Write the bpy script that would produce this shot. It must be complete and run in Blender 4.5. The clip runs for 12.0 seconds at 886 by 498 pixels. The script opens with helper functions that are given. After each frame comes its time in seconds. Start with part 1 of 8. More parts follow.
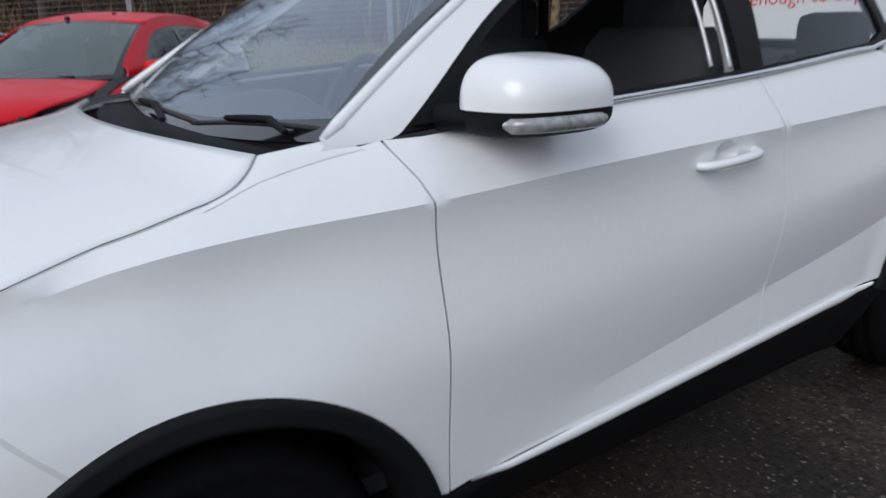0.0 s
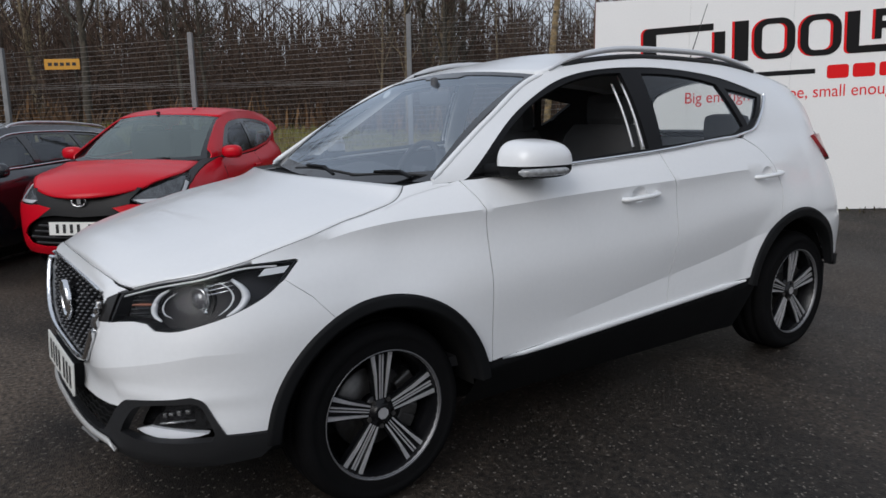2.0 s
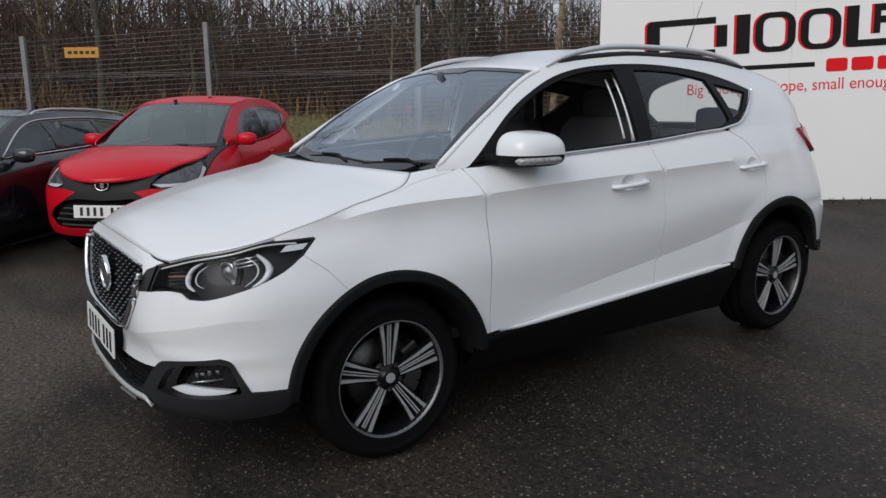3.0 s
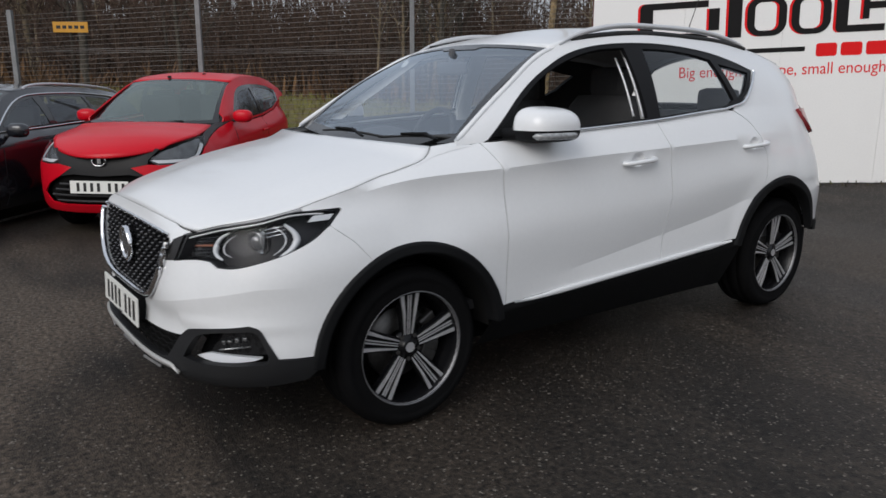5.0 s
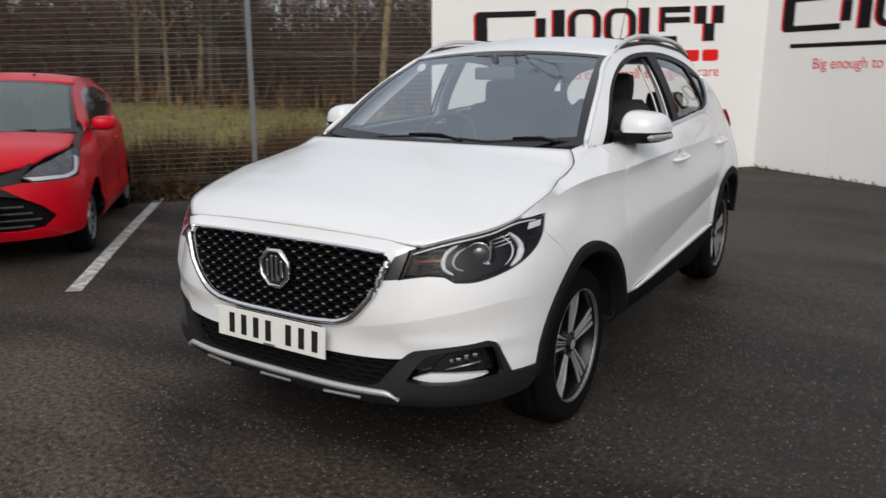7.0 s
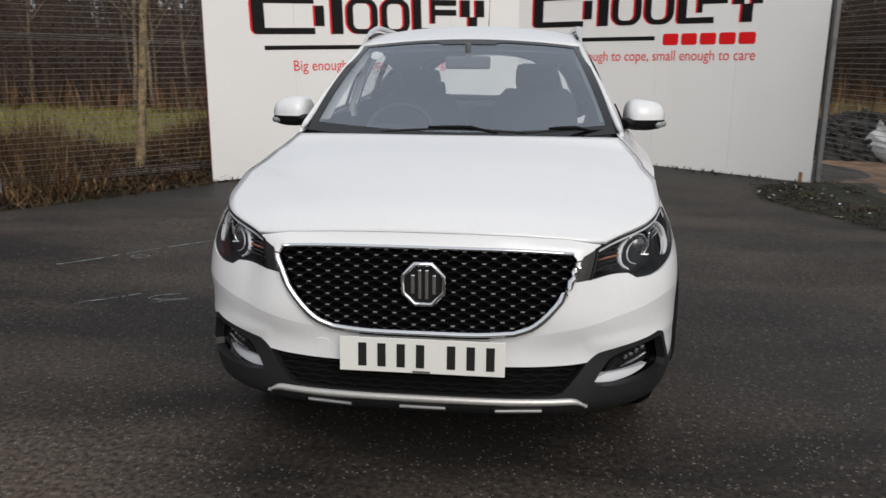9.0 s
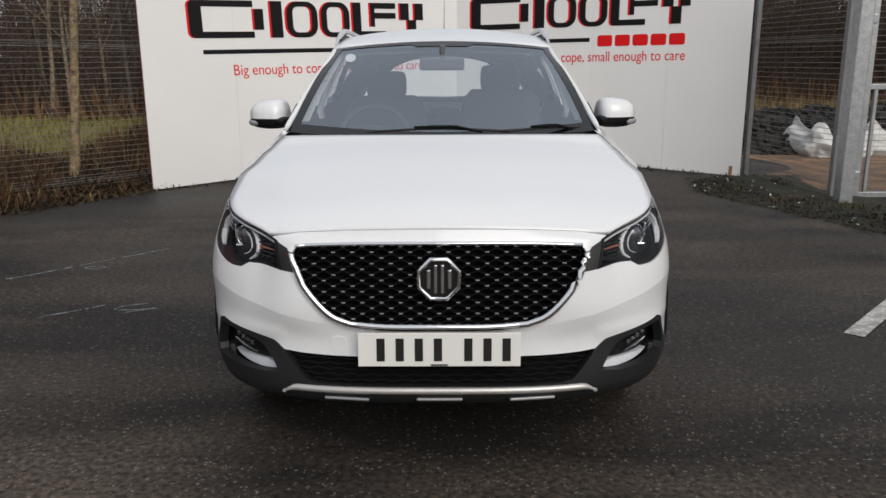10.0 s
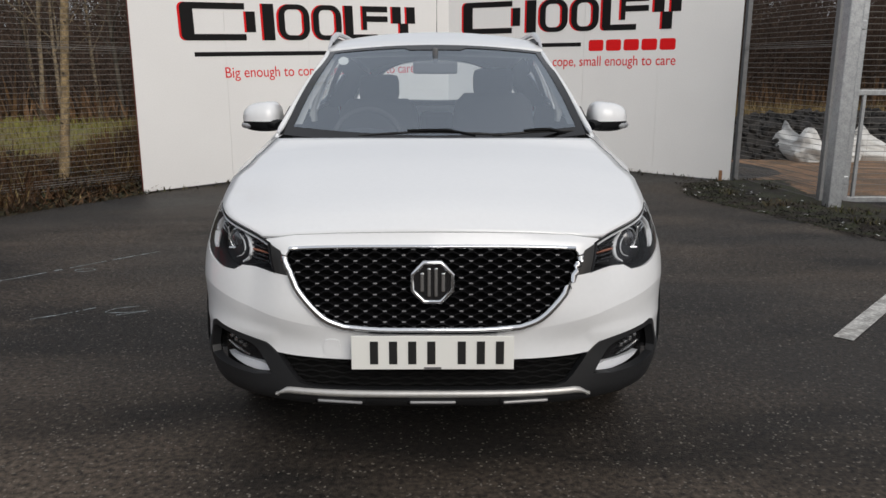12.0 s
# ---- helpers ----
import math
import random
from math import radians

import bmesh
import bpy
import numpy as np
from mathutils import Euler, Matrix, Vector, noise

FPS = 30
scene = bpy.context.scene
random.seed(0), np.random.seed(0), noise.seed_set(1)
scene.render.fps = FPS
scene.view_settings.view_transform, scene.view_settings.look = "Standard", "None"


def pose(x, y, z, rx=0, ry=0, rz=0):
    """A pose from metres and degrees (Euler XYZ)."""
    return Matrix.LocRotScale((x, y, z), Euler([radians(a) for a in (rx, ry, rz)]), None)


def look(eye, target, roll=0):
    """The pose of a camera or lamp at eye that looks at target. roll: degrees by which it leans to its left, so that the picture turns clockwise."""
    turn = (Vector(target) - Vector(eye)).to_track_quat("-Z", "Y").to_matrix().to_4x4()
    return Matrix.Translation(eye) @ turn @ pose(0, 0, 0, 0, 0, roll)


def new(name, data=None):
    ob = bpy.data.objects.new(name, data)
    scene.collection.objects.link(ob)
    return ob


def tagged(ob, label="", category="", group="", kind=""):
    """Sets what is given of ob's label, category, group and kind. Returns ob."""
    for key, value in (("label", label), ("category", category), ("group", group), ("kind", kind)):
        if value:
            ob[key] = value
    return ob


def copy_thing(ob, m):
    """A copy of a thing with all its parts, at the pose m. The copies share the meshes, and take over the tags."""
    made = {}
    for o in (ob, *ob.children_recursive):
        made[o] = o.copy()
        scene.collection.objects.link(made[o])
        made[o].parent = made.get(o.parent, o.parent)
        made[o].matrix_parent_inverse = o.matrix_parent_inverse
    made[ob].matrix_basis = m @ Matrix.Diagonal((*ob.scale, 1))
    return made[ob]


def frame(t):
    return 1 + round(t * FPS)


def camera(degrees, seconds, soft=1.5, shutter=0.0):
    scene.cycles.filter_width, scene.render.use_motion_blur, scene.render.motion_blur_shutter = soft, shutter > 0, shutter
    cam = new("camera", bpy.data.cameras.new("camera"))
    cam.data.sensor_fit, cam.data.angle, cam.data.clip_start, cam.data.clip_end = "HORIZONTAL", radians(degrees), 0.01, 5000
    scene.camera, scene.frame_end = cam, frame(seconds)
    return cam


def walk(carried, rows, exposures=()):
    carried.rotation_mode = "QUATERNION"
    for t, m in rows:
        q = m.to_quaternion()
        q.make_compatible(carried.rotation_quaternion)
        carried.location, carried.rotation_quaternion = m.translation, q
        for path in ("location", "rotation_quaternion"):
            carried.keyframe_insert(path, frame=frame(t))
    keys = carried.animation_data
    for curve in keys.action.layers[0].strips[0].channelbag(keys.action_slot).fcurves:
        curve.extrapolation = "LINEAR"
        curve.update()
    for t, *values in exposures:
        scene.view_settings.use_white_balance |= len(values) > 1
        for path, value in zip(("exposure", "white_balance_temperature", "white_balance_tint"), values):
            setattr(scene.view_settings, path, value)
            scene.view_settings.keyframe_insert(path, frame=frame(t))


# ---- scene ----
cam = camera(62.2, 12.0, soft=1.5, shutter=0.5)
PATH = [
    (0, (1.857, -0.276, 1.285), (0.294, 0.828, 0.702), -1.0),
    (0.5, (2.182, -0.551, 1.288), (0.593, 0.572, 0.828), -0.5),
    (1, (2.47, -0.805, 1.321), (0.872, 0.311, 0.874), -0.3),
    (1.5, (2.672, -1.076, 1.324), (1.08, 0.044, 0.867), -0.5),
    (2, (2.871, -1.215, 1.33), (1.27, -0.072, 0.969), -0.9),
    (2.5, (3.058, -1.315, 1.35), (1.437, -0.208, 0.965), -0.5),
    (3, (3.099, -1.353, 1.351), (1.49, -0.232, 0.959), -0.5),
    (4.8, (3.116, -1.44, 1.333), (1.529, -0.306, 0.891), -0.5),
    (5, (3.065, -1.512, 1.322), (1.494, -0.354, 0.885), 0.2),
    (5.5, (2.894, -1.791, 1.312), (1.393, -0.549, 0.862), 0.6),
    (6, (2.567, -2.048, 1.317), (1.212, -0.645, 0.873), 0.0),
    (6.5, (2.215, -2.376, 1.304), (1.007, -0.843, 0.871), 1.1),
    (7, (1.846, -2.665, 1.332), (0.814, -1.006, 0.901), 0.3),
    (7.2, (1.662, -2.717, 1.312), (0.73, -1.005, 0.862), -0.2),
    (8.8, (0.377, -2.986, 1.325), (0.109, -1.058, 0.867), -0.1),
    (9, (0.301, -3.003, 1.321), (0.087, -1.067, 0.87), 0.4),
    (9.5, (0.091, -3.066, 1.319), (0.012, -1.118, 0.875), -0.8),
    (10, (0.033, -3.085, 1.311), (0.016, -1.135, 0.868), -0.3),
    (10.5, (0.027, -3.082, 1.307), (0.025, -1.129, 0.876), -0.2),
    (11, (0.021, -3.082, 1.308), (0.025, -1.129, 0.879), -0.1),
    (11.5, (0.023, -3.086, 1.312), (0.032, -1.133, 0.88), -0.2),
    (12, (0.024, -3.089, 1.311), (0.032, -1.137, 0.877), -0.0),
]
EXPOSURES = [(0.0, 0.04, 5850, 10), (1.0, 0.0, 5900, 10), (2.5, -0.08, 6050, 10), (5.0, 0.0, 6150, 10), (6.5, 0.15, 6400, 10), (9.0, 0.10, 6450, 10), (12.0, 0.06, 6450, 10)]
walk(cam, [(t, look(eye, target, roll)) for t, eye, target, roll in PATH], EXPOSURES)

# world: a bright overcast sky, with a faint wide sun behind the cloud
world = bpy.data.worlds.new("overcast_sky")
scene.world = world
world.use_nodes = True
_nt = world.node_tree
_bg = _nt.nodes["Background"]
_sky = _nt.nodes.new("ShaderNodeTexSky")
_sky.sky_type = "NISHITA"
_sky.sun_disc = False
_sky.sun_elevation = radians(32)
_sky.sun_rotation = radians(150)
_sky.air_density, _sky.dust_density, _sky.ozone_density = 1.0, 6.0, 1.0
_mx = _nt.nodes.new("ShaderNodeMix")
_mx.data_type = "RGBA"
_mx.inputs[0].default_value = 0.82
_mx.inputs[7].default_value = (4.7, 4.85, 5.1, 1)
_nt.links.new(_sky.outputs[0], _mx.inputs[6])
_nt.links.new(_mx.outputs[2], _bg.inputs["Color"])
_bg.inputs["Strength"].default_value = 0.13
sun_data = bpy.data.lights.new("sun", "SUN")
sun_data.energy = 1.25
sun_data.angle = radians(40)
sun_data.color = (1.0, 0.97, 0.93)
sun = new("sun", sun_data)
sun.matrix_world = look((6.5, -15, 11.5), (0, 0, 0))


# ---------------------------------------------------------------- materials
def mat(name, color, rough=0.5, metal=0.0, coat=0.0, spec=0.5, var=0.0, scale=8.0, bump=0.0, bscale=60.0, dark=None, rvar=0.0):
    """A principled material with noise at two scales in its colour, roughness and relief."""
    m = bpy.data.materials.new(name)
    m.use_nodes = True
    nt = m.node_tree
    b = nt.nodes["Principled BSDF"]
    b.inputs["Base Color"].default_value = (*color, 1)
    b.inputs["Roughness"].default_value = rough
    b.inputs["Metallic"].default_value = metal
    b.inputs["Coat Weight"].default_value = coat
    b.inputs["Coat Roughness"].default_value = 0.04
    b.inputs["Specular IOR Level"].default_value = spec
    if var or bump or rvar:
        co = nt.nodes.new("ShaderNodeTexCoord")
        n1 = nt.nodes.new("ShaderNodeTexNoise")
        n1.inputs["Scale"].default_value, n1.inputs["Detail"].default_value = scale, 6
        n2 = nt.nodes.new("ShaderNodeTexNoise")
        n2.inputs["Scale"].default_value, n2.inputs["Detail"].default_value = bscale, 3
        nt.links.new(co.outputs["Object"], n1.inputs["Vector"])
        nt.links.new(co.outputs["Object"], n2.inputs["Vector"])
        if var:
            add = nt.nodes.new("ShaderNodeMath")
            add.operation = "ADD"
            nt.links.new(n1.outputs[0], add.inputs[0])
            nt.links.new(n2.outputs[0], add.inputs[1])
            ramp = nt.nodes.new("ShaderNodeMapRange")
            ramp.inputs[1].default_value, ramp.inputs[2].default_value = 0.7, 1.3
            nt.links.new(add.outputs[0], ramp.inputs[0])
            mix = nt.nodes.new("ShaderNodeMix")
            mix.data_type = "RGBA"
            lo = dark or tuple(c * (1 - var) for c in color)
            mix.inputs[6].default_value = (*lo, 1)
            mix.inputs[7].default_value = (*color, 1)
            nt.links.new(ramp.outputs[0], mix.inputs[0])
            nt.links.new(mix.outputs[2], b.inputs["Base Color"])
        if rvar:
            mr = nt.nodes.new("ShaderNodeMapRange")
            mr.inputs[1].default_value, mr.inputs[2].default_value = 0.3, 0.7
            mr.inputs[3].default_value, mr.inputs[4].default_value = rough - rvar, rough + rvar
            nt.links.new(n1.outputs[0], mr.inputs[0])
            nt.links.new(mr.outputs[0], b.inputs["Roughness"])
        if bump:
            bp = nt.nodes.new("ShaderNodeBump")
            bp.inputs["Strength"].default_value = bump
            bp.inputs["Distance"].default_value = 0.01
            nt.links.new(n2.outputs[0], bp.inputs["Height"])
            nt.links.new(bp.outputs[0], b.inputs["Normal"])
    return m


def glass_mat(name, tint, ior, rough=0.0, skin=(0.93, 0.96, 1.0)):
    """A thin pane: clear see-through of the given tint under a glossy skin, by Fresnel."""
    m = bpy.data.materials.new(name)
    m.use_nodes = True
    nt = m.node_tree
    nt.nodes.clear()
    out = nt.nodes.new("ShaderNodeOutputMaterial")
    tr = nt.nodes.new("ShaderNodeBsdfTransparent")
    tr.inputs[0].default_value = (*tint, 1)
    gl = nt.nodes.new("ShaderNodeBsdfGlossy")
    gl.inputs["Roughness"].default_value = rough
    gl.inputs["Color"].default_value = (*skin, 1)
    lw = nt.nodes.new("ShaderNodeLayerWeight")
    lw.inputs[0].default_value = 0.5
    r0 = ((ior - 1) / (ior + 1)) ** 2
    power = nt.nodes.new("ShaderNodeMath")
    power.operation = "POWER"
    power.inputs[1].default_value = 5.0
    nt.links.new(lw.outputs["Facing"], power.inputs[0])
    rise = nt.nodes.new("ShaderNodeMath")
    rise.operation = "MULTIPLY_ADD"
    rise.inputs[1].default_value, rise.inputs[2].default_value = 1 - r0, r0
    nt.links.new(power.outputs[0], rise.inputs[0])
    mx = nt.nodes.new("ShaderNodeMixShader")
    nt.links.new(rise.outputs[0], mx.inputs[0])
    nt.links.new(tr.outputs[0], mx.inputs[1])
    nt.links.new(gl.outputs[0], mx.inputs[2])
    nt.links.new(mx.outputs[0], out.inputs[0])
    return m


M_WHITE = mat("white_car_paint", (0.79, 0.80, 0.81), 0.30, coat=0.6, var=0.03, scale=1.5)
M_BLACK = mat("black_textured_plastic", (0.008, 0.0084, 0.0092), 0.62, spec=0.13, var=0.3, bump=0.15, bscale=400)
M_CHARCOAL = mat("charcoal_plastic", (0.015, 0.0155, 0.017), 0.5, spec=0.4, var=0.25, bump=0.12, bscale=400)
M_GLOSSBLACK = mat("gloss_black", (0.010, 0.010, 0.011), 0.12, coat=0.5)
M_FRAME = mat("satin_black_frame", (0.007, 0.007, 0.008), 0.45, spec=0.14)
M_RUBBERGAP = mat("black_rubber_and_gap_shade", (0.012, 0.012, 0.012), 0.6)
M_CHROME = mat("chrome", (0.82, 0.83, 0.85), 0.08, 1.0)
M_DARKCHROME = mat("dark_chrome", (0.22, 0.22, 0.24), 0.22, 1.0)
M_RAIL = mat("bright_silver_rail", (0.66, 0.66, 0.67), 0.36, 0.45)
M_SILVER = mat("silver_paint", (0.52, 0.52, 0.53), 0.32, 0.7)
M_GLASS = glass_mat("window_glass", (0.90, 0.94, 0.96), 3.4, skin=(0.83, 0.91, 1.0))
M_PRIVACY = glass_mat("side_window_glass", (0.86, 0.88, 0.88), 1.65)
M_LENS = glass_mat("clear_lamp_lens", (0.95, 0.96, 0.97), 1.2)
M_TYRE = mat("tyre_rubber", (0.006, 0.006, 0.0065), 0.78, spec=0.08, var=0.3, scale=20, bump=0.2, bscale=200)
M_ALLOY = mat("machined_alloy", (0.70, 0.70, 0.72), 0.36, 0.6, var=0.15, scale=30)
M_ALLOYBLACK = mat("black_painted_alloy", (0.006, 0.006, 0.007), 0.25, spec=0.3)
M_LIP = mat("machined_rim_lip", (0.26, 0.26, 0.27), 0.45, 0.7, var=0.2)
M_DISC = mat("brake_disc_steel", (0.16, 0.155, 0.15), 0.45, 0.9, var=0.3)
M_INTERIOR = mat("dark_cabin_trim", (0.026, 0.026, 0.028), 0.6, var=0.2, bump=0.1, bscale=200)
M_SEAT = mat("black_seat_fabric", (0.040, 0.040, 0.042), 0.8, var=0.3, bump=0.2, bscale=300)
M_HEADLINER = mat("pale_grey_headliner", (0.60, 0.60, 0.585), 0.9, var=0.1)
M_GREYTRIM = mat("mid_grey_plastic", (0.10, 0.10, 0.105), 0.5, var=0.1)
M_TAIL = mat("red_tail_lens", (0.32, 0.012, 0.016), 0.12, coat=0.6)
M_AMBER = mat("amber_reflector", (0.26, 0.10, 0.06), 0.25)
M_PLATEW = mat("white_number_plate", (0.78, 0.78, 0.74), 0.3)
M_PLATEINK = mat("black_plate_characters", (0.012, 0.012, 0.012), 0.4)
M_UNDER = mat("dark_underbody", (0.004, 0.004, 0.004), 0.9, spec=0.2)


# ---------------------------------------------------------------- mesh helpers
def thing(name, label, category, group="", kind="", at=None):
    ob = tagged(new(name), label, category, group, kind)
    if at is not None:
        ob.matrix_world = at
    return ob


def part(name, bm, material, parent=None, label=""):
    """One bmesh as one mesh object, under a thing or a part."""
    me = bpy.data.meshes.new(name)
    bm.to_mesh(me)
    bm.free()
    for m in material if isinstance(material, (list, tuple)) else (material,):
        me.materials.append(m)
    ob = new(name, me)
    if parent is not None:
        ob.parent = parent
    if label:
        ob["label"] = label
    return ob


def smooth(bm, on=True):
    for f in bm.faces:
        f.smooth = on
    return bm


def box(bm, c, s, m=None, bevel=0.0):
    """A box of size s about c, turned by m, with its edges bevelled."""
    made = bmesh.ops.create_cube(bm, size=1.0, matrix=(m or Matrix.Identity(4)) @ Matrix.Translation(c) @ Matrix.Diagonal((*s, 1)))
    if bevel:
        es = list({e for v in made["verts"] for e in v.link_edges})
        bmesh.ops.bevel(bm, geom=es, offset=bevel, segments=2, affect="EDGES", profile=0.6)
    return bm


def boxes(*rows, bevel=0.0, m=None):
    bm = bmesh.new()
    for c, s in rows:
        box(bm, c, s, m, bevel)
    return bm


def lathe(profile, n=48, axis="x"):
    """A surface of revolution about x: profile of (along, radius)."""
    bm = bmesh.new()
    rings = []
    for k in range(n):
        a = 2 * math.pi * k / n
        rings.append([bm.verts.new((x, r * math.cos(a), r * math.sin(a))) for x, r in profile])
    for k in range(n):
        p, q = rings[k], rings[(k + 1) % n]
        for i in range(len(profile) - 1):
            bm.faces.new((p[i], q[i], q[i + 1], p[i + 1]))
    bmesh.ops.remove_doubles(bm, verts=bm.verts, dist=1e-6)
    bmesh.ops.recalc_face_normals(bm, faces=bm.faces)
    return smooth(bm)


def tube(bm, pts, r, n=8, flat=1.0, close=False):
    """A round bar along points; r may be a list of radii."""
    pts = [Vector(p) for p in pts]
    rs = r if isinstance(r, (list, tuple)) else [r] * len(pts)
    rings = []
    for i, p in enumerate(pts):
        if close:
            d = pts[(i + 1) % len(pts)] - pts[i - 1]
        else:
            d = pts[min(i + 1, len(pts) - 1)] - pts[max(i - 1, 0)]
        d.normalize()
        up = Vector((0, 0, 1)) if abs(d.z) < 0.9 else Vector((1, 0, 0))
        a = d.cross(up).normalized()
        b = a.cross(d).normalized()
        rings.append([bm.verts.new(p + rs[i] * (math.cos(2 * math.pi * k / n) * a + flat * math.sin(2 * math.pi * k / n) * b)) for k in range(n)])
    last = len(rings) if close else len(rings) - 1
    for i in range(last):
        p, q = rings[i], rings[(i + 1) % len(rings)]
        for k in range(n):
            f = bm.faces.new((p[k], p[(k + 1) % n], q[(k + 1) % n], q[k]))
            f.smooth = True
    if not close:
        bm.faces.new(rings[0])
        bm.faces.new(rings[-1][::-1])
    return bm


def prism(bm, outline, depth, m):
    """A flat outline (x, y) given thickness along z, placed by m."""
    n = len(outline)
    lo = [bm.verts.new(m @ Vector((x, y, 0))) for x, y in outline]
    hi = [bm.verts.new(m @ Vector((x, y, depth))) for x, y in outline]
    bm.faces.new(lo[::-1])
    bm.faces.new(hi)
    for i in range(n):
        bm.faces.new((lo[i], lo[(i + 1) % n], hi[(i + 1) % n], hi[i]))
    return bm


def curve(pts, n=8):
    """A Catmull-Rom line through points, as a list."""
    p = [np.array(q, float) for q in pts]
    p = [2 * p[0] - p[1]] + p + [2 * p[-1] - p[-2]]
    out = []
    for i in range(1, len(p) - 2):
        for k in range(n):
            t = k / n
            out.append(tuple(0.5 * (2 * p[i] + (p[i + 1] - p[i - 1]) * t + (2 * p[i - 1] - 5 * p[i] + 4 * p[i + 1] - p[i + 2]) * t * t
                                    + (3 * p[i] - p[i - 1] - 3 * p[i + 1] + p[i + 2]) * t ** 3)))
    out.append(tuple(p[-2]))
    return out


def knots(*rows):
    """A smooth function through (at, value) knots: monotone cubic, flat beyond its ends."""
    xs = np.array([r[0] for r in rows], float)
    ys = np.array([r[1] for r in rows], float)
    h = np.diff(xs)
    d = np.diff(ys) / h
    s = np.zeros(len(xs))
    s[0], s[-1] = d[0], d[-1]
    for i in range(1, len(xs) - 1):
        s[i] = 0 if d[i - 1] * d[i] <= 0 else 3 * (h[i - 1] + h[i]) / ((2 * h[i] + h[i - 1]) / d[i - 1] + (h[i] + 2 * h[i - 1]) / d[i])

    def f(x):
        if x <= xs[0]:
            return float(ys[0])
        if x >= xs[-1]:
            return float(ys[-1])
        i = int(np.searchsorted(xs, x)) - 1
        t = (x - xs[i]) / h[i]
        return float((2 * t ** 3 - 3 * t * t + 1) * ys[i] + (t ** 3 - 2 * t * t + t) * h[i] * s[i] + (3 * t * t - 2 * t ** 3) * ys[i + 1] + (t ** 3 - t * t) * h[i] * s[i + 1])

    return f


def inside(px, py, poly):
    """Which points lie in a polygon."""
    hit = np.zeros(len(px), bool)
    n = len(poly)
    for i in range(n):
        (x0, y0), (x1, y1) = poly[i], poly[(i + 1) % n]
        if y0 == y1:
            continue
        c = ((y0 > py) != (y1 > py)) & (px < (x1 - x0) * (py - y0) / (y1 - y0) + x0)
        hit ^= c
    return hit


def dense(poly, d):
    out = []
    n = len(poly)
    for i in range(n):
        a, b = np.array(poly[i]), np.array(poly[(i + 1) % n])
        k = max(1, int(np.ceil(np.hypot(*(b - a)) / d)))
        out += [tuple(a + (b - a) * j / k) for j in range(k)]
    return [p for i, p in enumerate(out) if math.dist(p, out[i - 1]) > 1e-5]


